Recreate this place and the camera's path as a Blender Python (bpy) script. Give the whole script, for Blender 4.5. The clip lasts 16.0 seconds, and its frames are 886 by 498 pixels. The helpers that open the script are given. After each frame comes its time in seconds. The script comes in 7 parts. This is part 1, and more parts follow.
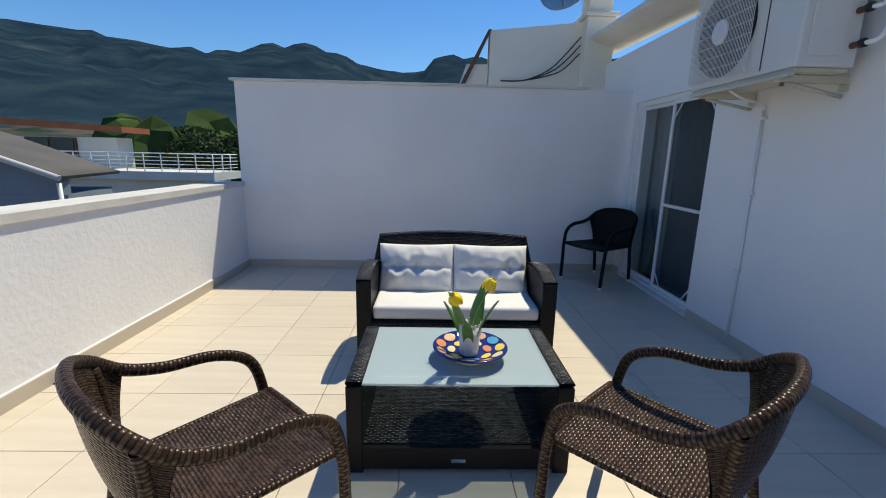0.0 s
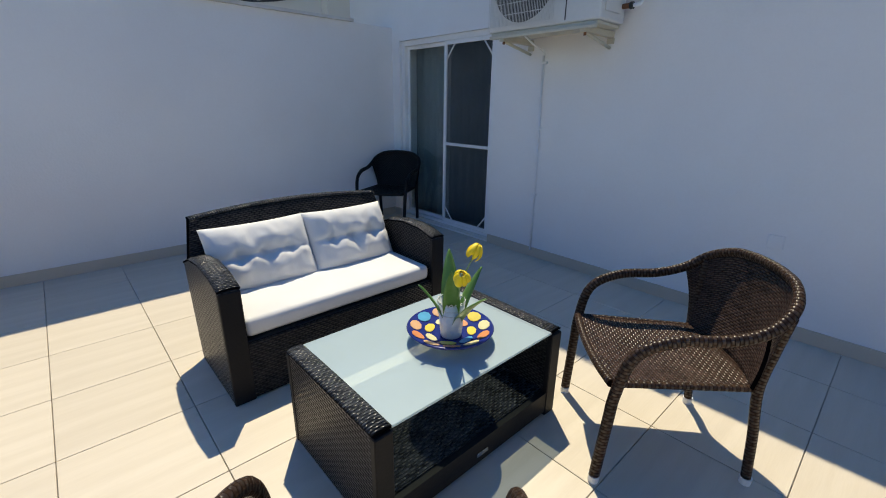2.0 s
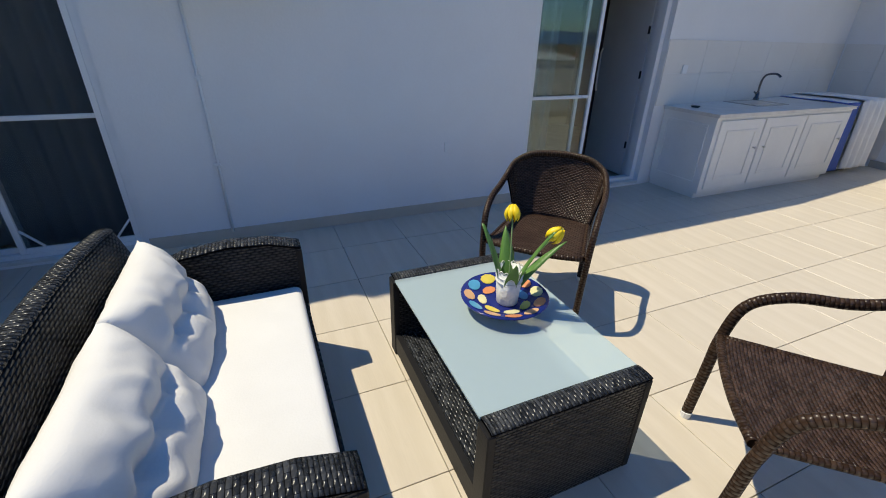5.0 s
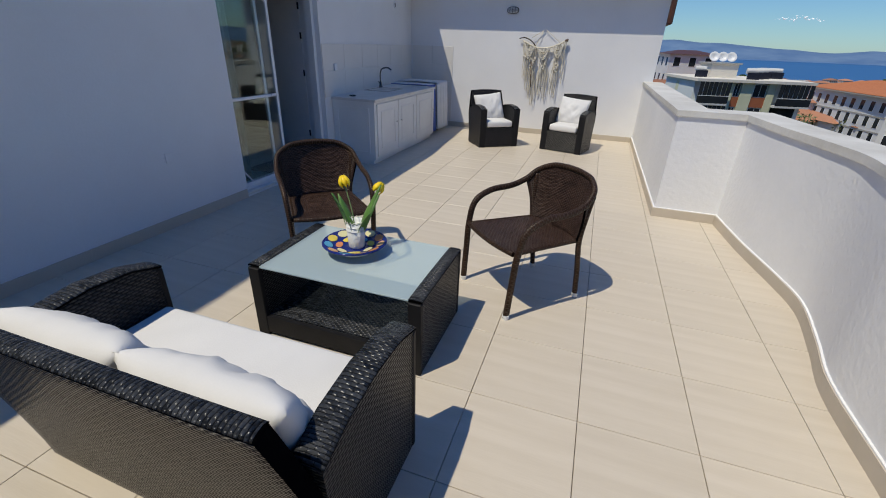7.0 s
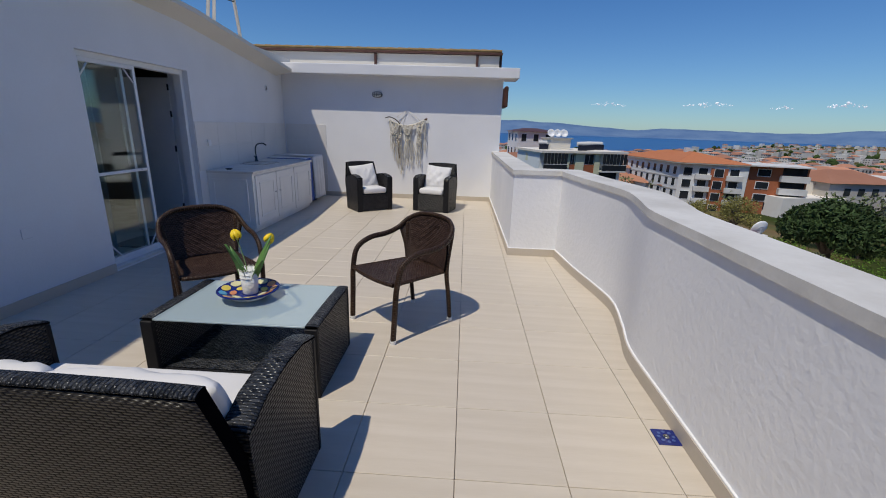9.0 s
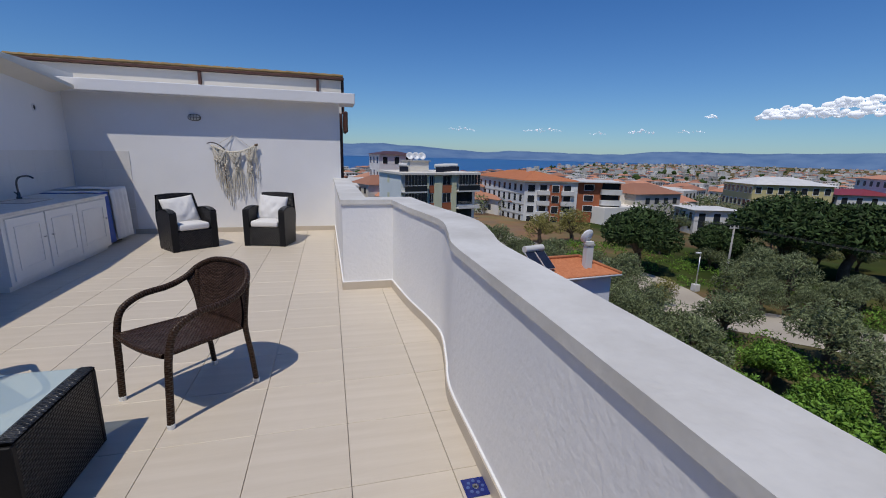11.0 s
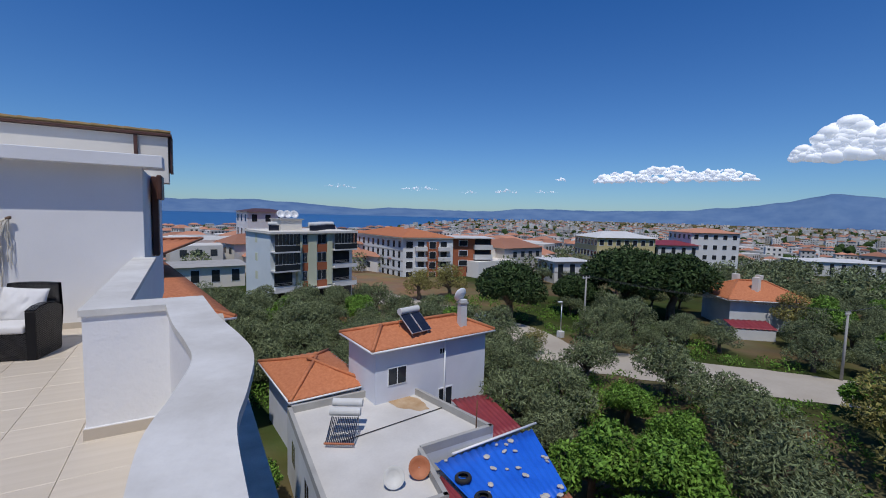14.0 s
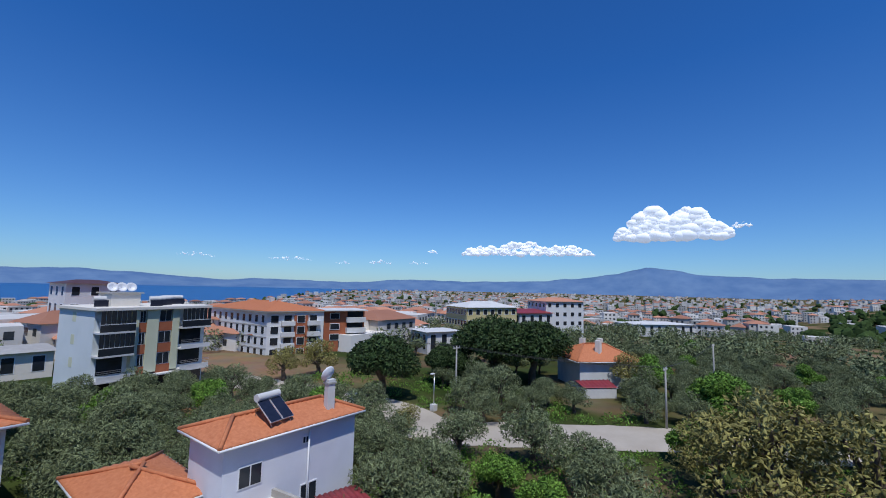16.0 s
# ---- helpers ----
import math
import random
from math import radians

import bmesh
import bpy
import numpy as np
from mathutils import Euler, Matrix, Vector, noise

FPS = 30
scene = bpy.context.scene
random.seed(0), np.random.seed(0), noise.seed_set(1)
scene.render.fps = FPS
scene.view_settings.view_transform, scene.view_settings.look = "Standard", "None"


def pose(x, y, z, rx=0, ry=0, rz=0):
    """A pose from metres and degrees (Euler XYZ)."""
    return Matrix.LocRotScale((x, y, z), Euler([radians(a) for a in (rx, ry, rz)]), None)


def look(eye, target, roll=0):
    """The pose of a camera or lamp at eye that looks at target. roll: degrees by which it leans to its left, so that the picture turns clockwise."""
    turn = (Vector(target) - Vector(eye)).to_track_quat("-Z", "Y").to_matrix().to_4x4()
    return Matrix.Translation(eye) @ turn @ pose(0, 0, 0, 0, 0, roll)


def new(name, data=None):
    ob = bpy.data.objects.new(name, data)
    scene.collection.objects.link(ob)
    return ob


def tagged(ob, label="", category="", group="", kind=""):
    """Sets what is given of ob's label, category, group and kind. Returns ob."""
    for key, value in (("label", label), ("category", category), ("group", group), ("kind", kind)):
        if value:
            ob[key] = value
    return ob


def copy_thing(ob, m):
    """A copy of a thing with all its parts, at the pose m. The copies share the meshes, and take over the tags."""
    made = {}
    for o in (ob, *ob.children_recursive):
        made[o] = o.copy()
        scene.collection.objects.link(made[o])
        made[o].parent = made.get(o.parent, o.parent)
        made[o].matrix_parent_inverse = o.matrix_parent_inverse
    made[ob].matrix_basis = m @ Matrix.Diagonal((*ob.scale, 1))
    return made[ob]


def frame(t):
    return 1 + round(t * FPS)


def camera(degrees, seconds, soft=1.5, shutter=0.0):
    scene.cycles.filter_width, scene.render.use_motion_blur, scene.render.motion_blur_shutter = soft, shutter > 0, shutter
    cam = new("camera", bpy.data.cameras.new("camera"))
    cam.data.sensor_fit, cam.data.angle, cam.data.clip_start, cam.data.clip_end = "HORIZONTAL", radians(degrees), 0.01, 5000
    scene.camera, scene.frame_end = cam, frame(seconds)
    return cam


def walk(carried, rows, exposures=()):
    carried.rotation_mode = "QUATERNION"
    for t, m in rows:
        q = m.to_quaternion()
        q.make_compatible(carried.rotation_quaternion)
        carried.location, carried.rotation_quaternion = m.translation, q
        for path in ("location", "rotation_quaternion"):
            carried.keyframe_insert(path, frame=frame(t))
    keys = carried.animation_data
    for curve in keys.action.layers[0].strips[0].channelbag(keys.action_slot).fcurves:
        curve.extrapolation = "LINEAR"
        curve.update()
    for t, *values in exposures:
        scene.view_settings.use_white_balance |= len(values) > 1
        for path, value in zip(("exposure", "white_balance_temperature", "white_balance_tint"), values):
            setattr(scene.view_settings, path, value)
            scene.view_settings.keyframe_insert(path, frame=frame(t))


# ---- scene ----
cam = camera(92.3, 16.0, 1.0)
PATH = [
    (0, (0.534, 0.591, 1.318), (0.59, 2.543, 0.89), 1.3),
    (0.5, (0.301, 0.736, 1.303), (0.741, 2.627, 0.822), 1.3),
    (1, (0.052, 0.85, 1.314), (0.811, 2.62, 0.775), 1.2),
    (1.5, (-0.154, 1.038, 1.3), (0.893, 2.632, 0.694), 0.7),
    (2, (-0.31, 1.328, 1.299), (0.971, 2.721, 0.65), 0.8),
    (2.5, (-0.448, 1.623, 1.296), (1.031, 2.781, 0.608), 0.9),
    (3, (-0.495, 1.966, 1.283), (1.16, 2.822, 0.557), 0.7),
    (3.5, (-0.572, 2.302, 1.279), (1.209, 2.808, 0.522), 1.0),
    (4, (-0.575, 2.588, 1.337), (1.244, 2.664, 0.509), 0.7),
    (6.5, (-0.302, 4.015, 1.393), (0.594, 2.458, 0.513), 1.8),
    (7, (-0.378, 4.208, 1.439), (0.189, 2.499, 0.569), 2.1),
    (7.5, (-0.417, 4.37, 1.456), (-0.006, 2.564, 0.7), 2.5),
    (8, (-0.419, 4.552, 1.444), (-0.075, 2.687, 0.808), 2.3),
    (8.5, (-0.459, 4.642, 1.42), (-0.212, 2.743, 0.841), 2.0),
    (9, (-0.518, 4.677, 1.412), (-0.431, 2.756, 0.862), 1.8),
    (9.5, (-0.562, 4.683, 1.413), (-0.66, 2.758, 0.883), 1.7),
    (12, (-1.289, 4.15, 1.557), (-2.023, 2.325, 1.194), 1.3),
    (12.5, (-1.438, 3.992, 1.602), (-2.289, 2.212, 1.278), 1.3),
    (13, (-1.587, 3.838, 1.65), (-2.515, 2.086, 1.389), 1.4),
    (13.5, (-1.71, 3.837, 1.715), (-2.683, 2.102, 1.504), 1.5),
    (14, (-1.767, 3.817, 1.752), (-2.785, 2.103, 1.586), 1.5),
    (14.5, (-1.803, 3.837, 1.807), (-2.906, 2.172, 1.695), 1.4),
    (15, (-1.82, 3.86, 1.851), (-3.063, 2.293, 1.821), 1.4),
    (15.5, (-1.865, 3.91, 1.9), (-3.238, 2.458, 1.958), 1.4),
    (16, (-1.93, 3.97, 1.93), (-3.391, 2.617, 2.109), 1.3),
]
walk(cam, [(t, look(eye, target, roll)) for t, eye, target, roll in PATH], [
    (0.0, 0.25, 8600, 2), (3.5, 0.42, 9000, 2), (5.5, 0.08, 8300, 3), (7.0, -0.26, 7800, 5), (9.0, -0.38, 7550, 8), (12.5, -0.5, 7000, 10), (14.5, -0.43, 6750, 10), (16.0, -0.25, 6450, 10)])

# ---- world, sun, exposure ----
SUN_TRAVEL = Vector((-0.31, -0.42, -1.0)).normalized()
SUN_EL = math.asin(-SUN_TRAVEL.z)
SUN_AZ = math.atan2(-SUN_TRAVEL.x, -SUN_TRAVEL.y)
world = bpy.data.worlds.new("sky")
scene.world = world
world.use_nodes = True
wn, wl = world.node_tree.nodes, world.node_tree.links
sky = wn.new("ShaderNodeTexSky")
sky.sky_type = "NISHITA"
sky.sun_disc = False
sky.sun_elevation = SUN_EL
sky.sun_rotation = SUN_AZ
sky.air_density, sky.dust_density, sky.ozone_density = 1.0, 0.2, 4.0
deep = wn.new("ShaderNodeMix")
deep.data_type, deep.blend_type = "RGBA", "MULTIPLY"
deep.inputs[0].default_value = 1.0
tint, height, rise = wn.new("ShaderNodeMix"), wn.new("ShaderNodeSeparateXYZ"), wn.new("ShaderNodeMapRange")
tint.data_type = "RGBA"
tint.inputs[6].default_value, tint.inputs[7].default_value = (0.43, 0.64, 0.91, 1), (0.165, 0.51, 0.97, 1)
rise.inputs[1].default_value, rise.inputs[2].default_value = 0.0, 0.45
wl.new(wn.new("ShaderNodeTexCoord").outputs["Generated"], height.inputs[0])
wl.new(height.outputs[2], rise.inputs[0])
wl.new(rise.outputs[0], tint.inputs[0])
wl.new(tint.outputs[2], deep.inputs[7])
wl.new(sky.outputs[0], deep.inputs[6])
wl.new(deep.outputs[2], wn["Background"].inputs[0])
wn["Background"].inputs[1].default_value = 0.148
sun = new("sun", bpy.data.lights.new("sun", "SUN"))
sun.data.energy, sun.data.angle, sun.data.color = 3.75, radians(0.6), (1.0, 0.985, 0.96)
sun.matrix_world = look(-SUN_TRAVEL * 50, (0, 0, 0))


# ---- materials ----
def shader(name):
    m = bpy.data.materials.new(name)
    m.use_nodes = True
    n, l = m.node_tree.nodes, m.node_tree.links
    return m, n, l, n["Principled BSDF"]


def surface(name, dark, light, scale=6.0, rough=0.6, bump=0.15, grain=60.0, metal=0.0, island=0.0, spec=0.5, stretch=(1, 1, 1)):
    """Two scales of noise between two colours, fine relief; island: how far each piece varies by itself."""
    m, n, l, b = shader(name)
    co = n.new("ShaderNodeTexCoord")
    mp = n.new("ShaderNodeMapping")
    mp.inputs["Scale"].default_value = stretch
    l.new(co.outputs["Object"], mp.inputs["Vector"])
    big, fine = n.new("ShaderNodeTexNoise"), n.new("ShaderNodeTexNoise")
    big.inputs["Scale"].default_value, fine.inputs["Scale"].default_value = scale, grain
    big.inputs["Detail"].default_value = 5
    for t in (big, fine):
        l.new(mp.outputs[0], t.inputs["Vector"])
    mix = n.new("ShaderNodeMix")
    mix.data_type = "RGBA"
    mix.inputs[6].default_value, mix.inputs[7].default_value = (*dark, 1), (*light, 1)
    add = n.new("ShaderNodeMath")
    add.operation = "MULTIPLY_ADD"
    add.inputs[1].default_value = 0.35
    l.new(fine.outputs[0], add.inputs[0])
    sc = n.new("ShaderNodeMapRange")
    sc.inputs[1].default_value, sc.inputs[2].default_value = 0.3, 0.7
    sc.inputs[3].default_value, sc.inputs[4].default_value = 0.0, 0.65
    l.new(big.outputs[0], sc.inputs[0])
    l.new(sc.outputs[0], add.inputs[2])
    l.new(add.outputs[0], mix.inputs[0])
    out = mix.outputs[2]
    if island:
        geo = n.new("ShaderNodeNewGeometry")
        info = n.new("ShaderNodeObjectInfo")
        s = n.new("ShaderNodeMath")
        l.new(geo.outputs["Random Per Island"], s.inputs[0])
        l.new(info.outputs["Random"], s.inputs[1])
        fr = n.new("ShaderNodeMath")
        fr.operation = "FRACT"
        l.new(s.outputs[0], fr.inputs[0])
        mr = n.new("ShaderNodeMapRange")
        mr.inputs[3].default_value, mr.inputs[4].default_value = 1 - island, 1 + island
        l.new(fr.outputs[0], mr.inputs[0])
        hs = n.new("ShaderNodeHueSaturation")
        l.new(mr.outputs[0], hs.inputs["Value"])
        l.new(out, hs.inputs["Color"])
        out = hs.outputs[0]
    l.new(out, b.inputs["Base Color"])
    b.inputs["Roughness"].default_value = rough
    b.inputs["Metallic"].default_value = metal
    b.inputs["Specular IOR Level"].default_value = spec
    if bump:
        bp = n.new("ShaderNodeBump")
        bp.inputs["Strength"].default_value = bump
        bp.inputs["Distance"].default_value = 0.01
        l.new(fine.outputs[0], bp.inputs["Height"])
        l.new(bp.outputs[0], b.inputs["Normal"])
    return m


def wicker(name, dark, light, size=0.012, rough=0.38, seam=(0.004, 0.004, 0.005), relief=0.9):
    """Flat strands woven one over, one under, in the mesh's UV metres."""
    m, n, l, b = shader(name)
    uv = n.new("ShaderNodeUVMap")
    br = n.new("ShaderNodeTexBrick")
    br.offset, br.squash = 0.5, 1.0
    for k, v in (("Scale", 1.0), ("Mortar Size", size * 0.12), ("Mortar Smooth", 1.0), ("Brick Width", size * 2.7), ("Row Height", size)):
        br.inputs[k].default_value = v
    l.new(uv.outputs[0], br.inputs["Vector"])
    br.inputs["Color1"].default_value, br.inputs["Color2"].default_value = (*dark, 1), (*light, 1)
    br.inputs["Mortar"].default_value = (*seam, 1)
    no = n.new("ShaderNodeTexNoise")
    no.inputs["Scale"].default_value = 14
    co = n.new("ShaderNodeTexCoord")
    l.new(co.outputs["Object"], no.inputs["Vector"])
    mix = n.new("ShaderNodeMix")
    mix.data_type, mix.blend_type = "RGBA", "MULTIPLY"
    mix.inputs[0].default_value = 0.6
    l.new(br.outputs["Color"], mix.inputs[6])
    l.new(no.outputs["Fac"], mix.inputs[7])
    l.new(mix.outputs[2], b.inputs["Base Color"])
    # each strand bulges between two crossings
    sep = n.new("ShaderNodeSeparateXYZ")
    l.new(uv.outputs[0], sep.inputs[0])
    def op(kind, a, c=None):
        x = n.new("ShaderNodeMath")
        x.operation = kind
        if isinstance(a, float):
            x.inputs[0].default_value = a
        else:
            l.new(a, x.inputs[0])
        if c is not None:
            if isinstance(c, float):
                x.inputs[1].default_value = c
            else:
                l.new(c, x.inputs[1])
        return x.outputs[0]
    row = op("FLOOR", op("DIVIDE", sep.outputs[1], size))
    shift = op("MULTIPLY", op("MODULO", row, 2.0), 0.5)
    u = op("ADD", op("DIVIDE", sep.outputs[0], size * 2.7), shift)
    v = op("DIVIDE", sep.outputs[1], size)
    h = op("MULTIPLY", op("ABSOLUTE", op("SINE", op("MULTIPLY", u, math.pi))), op("ABSOLUTE", op("SINE", op("MULTIPLY", v, math.pi))))
    bp = n.new("ShaderNodeBump")
    bp.inputs["Strength"].default_value, bp.inputs["Distance"].default_value = relief, size * 0.35
    l.new(h, bp.inputs["Height"])
    l.new(bp.outputs[0], b.inputs["Normal"])
    b.inputs["Roughness"].default_value = rough
    # the sunk gaps between strands hardly shine
    l.new(op("MULTIPLY", h, 0.55), b.inputs["Specular IOR Level"])
    return m


def glass(name, tint=(0.85, 0.95, 0.93), rough=0.0, alpha=None):
    m, n, l, b = shader(name)
    b.inputs["Base Color"].default_value = (*tint, 1)
    b.inputs["Roughness"].default_value = rough
    b.inputs["Transmission Weight"].default_value = 1.0
    b.inputs["IOR"].default_value = 1.45
    return m


plaster = surface("plaster", (0.74, 0.74, 0.75), (0.82, 0.82, 0.825), 1.3, 0.85, 0.12, 70)
rough_plaster = surface("rough_plaster", (0.70, 0.71, 0.73), (0.82, 0.82, 0.83), 1.1, 0.85, 0.4, 26)
coping_paint = surface("coping_paint", (0.50, 0.48, 0.44), (0.72, 0.71, 0.68), 2.6, 0.75, 0.25, 25)
cream_paint = surface("cream_paint", (0.70, 0.66, 0.58), (0.76, 0.72, 0.64), 2.0, 0.8, 0.2, 60)
tile_ceramic = surface("tile_ceramic", (0.535, 0.465, 0.375), (0.645, 0.575, 0.485), 2.4, 0.42, 0.05, 30, island=0.03, stretch=(0.5, 6, 1))
skirting_tile = surface("skirting_tile", (0.50, 0.44, 0.36), (0.57, 0.50, 0.42), 3, 0.45, 0.05, 30, island=0.04)
grout = surface("grout", (0.34, 0.30, 0.25), (0.62, 0.58, 0.52), 5, 0.9, 0.3, 80)
white_tile = surface("white_tile", (0.68, 0.66, 0.63), (0.74, 0.72, 0.69), 2, 0.35, 0.03, 30)
pvc = surface("pvc", (0.72, 0.74, 0.76), (0.80, 0.81, 0.82), 4, 0.35, 0.03, 30)
cabinet_paint = surface("cabinet_paint", (0.72, 0.72, 0.71), (0.82, 0.82, 0.80), 3, 0.45, 0.06, 40)
marble = surface("marble", (0.55, 0.54, 0.52), (0.74, 0.73, 0.71), 7, 0.3, 0.03, 60)
chrome = surface("chrome", (0.5, 0.5, 0.5), (0.6, 0.6, 0.6), 5, 0.18, 0, 30, metal=1.0)
alu = surface("aluminium", (0.55, 0.55, 0.56), (0.68, 0.68, 0.68), 5, 0.35, 0.05, 40, metal=0.8)
black_wicker = wicker("black_wicker", (0.012, 0.012, 0.014), (0.046, 0.043, 0.044), 0.0118, 0.30)
# paler bluish strands: highlights put into the weave colour
black_cap = wicker("black_wicker_sheen", (0.016, 0.018, 0.022), (0.075, 0.080, 0.090), 0.012, 0.25)
brown_wicker = wicker("brown_wicker", (0.042, 0.024, 0.017), (0.105, 0.063, 0.050), 0.0105, 0.28)
brown_wrap = wicker("brown_wrap", (0.042, 0.023, 0.015), (0.085, 0.050, 0.033), 0.013, 0.33, (0.015, 0.009, 0.007), 0.4)
chair_black = wicker("chair_black", (0.012, 0.011, 0.012), (0.02, 0.018, 0.018), 0.0105, 0.45)
black_trim = surface("black_trim", (0.007, 0.007, 0.009), (0.013, 0.013, 0.015), 8, 0.55, 0.1, 90, spec=0.2)
canvas = surface("canvas", (0.66, 0.65, 0.64), (0.74, 0.73, 0.72), 4, 0.9, 0.07, 160)
cotton_rope = surface("cotton_rope", (0.56, 0.51, 0.42), (0.76, 0.71, 0.61), 20, 0.95, 0.4, 120)
# blue tint puts the sky's reflection into the glass colour
frosted = surface("frosted_glass", (0.54, 0.66, 0.71), (0.58, 0.70, 0.75), 1.5, 0.3, 0.0, 30, spec=0.6)
fn_, fl_ = frosted.node_tree.nodes, frosted.node_tree.links
see, clear_mix = fn_.new("ShaderNodeBsdfTransparent"), fn_.new("ShaderNodeMixShader")
see.inputs[0].default_value = (0.88, 0.95, 0.94, 1)
clear_mix.inputs[0].default_value = 0.5
fl_.new(fn_["Principled BSDF"].outputs[0], clear_mix.inputs[1])
fl_.new(see.outputs[0], clear_mix.inputs[2])
fl_.new(clear_mix.outputs[0], fn_["Material Output"].inputs[0])
frosted_edge = surface("frosted_edge", (0.25, 0.42, 0.38), (0.3, 0.48, 0.44), 3, 0.2, 0, 30)
clear = glass("window_glass")
wood = surface("branch_wood", (0.10, 0.06, 0.035), (0.18, 0.11, 0.07), 12, 0.8, 0.3, 60)
cable = surface("cable_plastic", (0.02, 0.02, 0.02), (0.04, 0.04, 0.04), 9, 0.6, 0, 30)
rust = surface("rusty_steel", (0.10, 0.045, 0.02), (0.24, 0.10, 0.045), 9, 0.85, 0.3, 50)
beige_steel = surface("beige_steel", (0.50, 0.47, 0.38), (0.62, 0.58, 0.47), 8, 0.5, 0.08, 60)
ac_paint = surface("ac_paint", (0.60, 0.60, 0.58), (0.70, 0.70, 0.68), 3, 0.45, 0.04, 50)
dark_hole = surface("dark_plastic", (0.012, 0.012, 0.013), (0.03, 0.03, 0.032), 6, 0.6, 0.05, 60)
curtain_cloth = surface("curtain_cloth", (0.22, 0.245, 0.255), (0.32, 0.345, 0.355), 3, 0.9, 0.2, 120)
# inner walls painted darker to stand for the shade of deep rooms
room_paint_dimmed = surface("room_paint_dimmed", (0.22, 0.20, 0.18), (0.30, 0.28, 0.26), 2, 0.9, 0.1, 50)


# ---- mesh helpers ----
def box(bm, x0, y0, z0, x1, y1, z1, bevel=0.0, seg=1):
    c = Vector(((x0 + x1) / 2, (y0 + y1) / 2, (z0 + z1) / 2))
    r = bmesh.ops.create_cube(bm, size=1.0, matrix=Matrix.Translation(c) @ Matrix.Diagonal((abs(x1 - x0), abs(y1 - y0), abs(z1 - z0), 1)))
    if bevel:
        edges = list({e for v in r["verts"] for e in v.link_edges})
        bmesh.ops.bevel(bm, geom=edges, offset=bevel, segments=seg, profile=0.5, affect="EDGES")
    return bm


def boxed(*args, **kw):
    return box(bmesh.new(), *args, **kw)


def cyl(bm, p, q, r, r2=None, n=12):
    p, q = Vector(p), Vector(q)
    d = q - p
    m = Matrix.Translation((p + q) / 2) @ d.to_track_quat("Z", "Y").to_matrix().to_4x4()
    bmesh.ops.create_cone(bm, cap_ends=True, segments=n, radius1=r, radius2=r if r2 is None else r2, depth=d.length, matrix=m)
    return bm


def uv_box(bm):
    """UVs in metres, by each face's main direction."""
    uv = bm.loops.layers.uv.verify()
    for f in bm.faces:
        a = [abs(c) for c in f.normal]
        k = a.index(max(a))
        for lo in f.loops:
            c = lo.vert.co
            lo[uv].uv = ((c.y, c.z), (c.x, c.z), (c.x, c.y))[k]


def smooth_path(pts, n=8):
    """A Catmull-Rom line through the points."""
    pts = [Vector(p) for p in pts]
    out = []
    for i in range(len(pts) - 1):
        a, b, c, d = pts[max(i - 1, 0)], pts[i], pts[i + 1], pts[min(i + 2, len(pts) - 1)]
        for k in range(n):
            t = k / n
            out.append(0.5 * ((2 * b) + (c - a) * t + (2 * a - 5 * b + 4 * c - d) * t * t + (3 * b - a - 3 * c + d) * t ** 3))
    out.append(pts[-1])
    return out


def tube(bm, pts, radius, n=10, flat=1.0):
    """A round bar along a line; radius a number or one for each point. UVs run along it in metres."""
    pts = [Vector(p) for p in pts]
    uv = bm.loops.layers.uv.verify()
    rings, along, up = [], [0.0], Vector((0, 0, 1))
    for i, p in enumerate(pts):
        if i:
            along.append(along[-1] + (p - pts[i - 1]).length)
        d = (pts[min(i + 1, len(pts) - 1)] - pts[max(i - 1, 0)]).normalized()
        if abs(d.dot(up)) > 0.97:
            up = Vector((1, 0, 0)) if abs(d.x) < 0.9 else Vector((0, 1, 0))
        s = d.cross(up).normalized()
        w = s.cross(d)
        up = w
        r = radius[i] if isinstance(radius, (list, tuple)) else radius
        rings.append([bm.verts.new(p + r * (math.cos(a) * s + flat * math.sin(a) * w)) for a in (2 * math.pi * k / n for k in range(n))])
    r0 = radius[0] if isinstance(radius, (list, tuple)) else radius
    for i in range(len(rings) - 1):
        for k in range(n):
            f = bm.faces.new((rings[i][k], rings[i][(k + 1) % n], rings[i + 1][(k + 1) % n], rings[i + 1][k]))
            f.smooth = True
            for lo, (u, v) in zip(f.loops, ((along[i], k), (along[i], k + 1), (along[i + 1], k + 1), (along[i + 1], k))):
                lo[uv].uv = (v * 2 * math.pi * r0 / n, u)
    bm.faces.new(rings[0][::-1])
    bm.faces.new(rings[-1])
    return bm


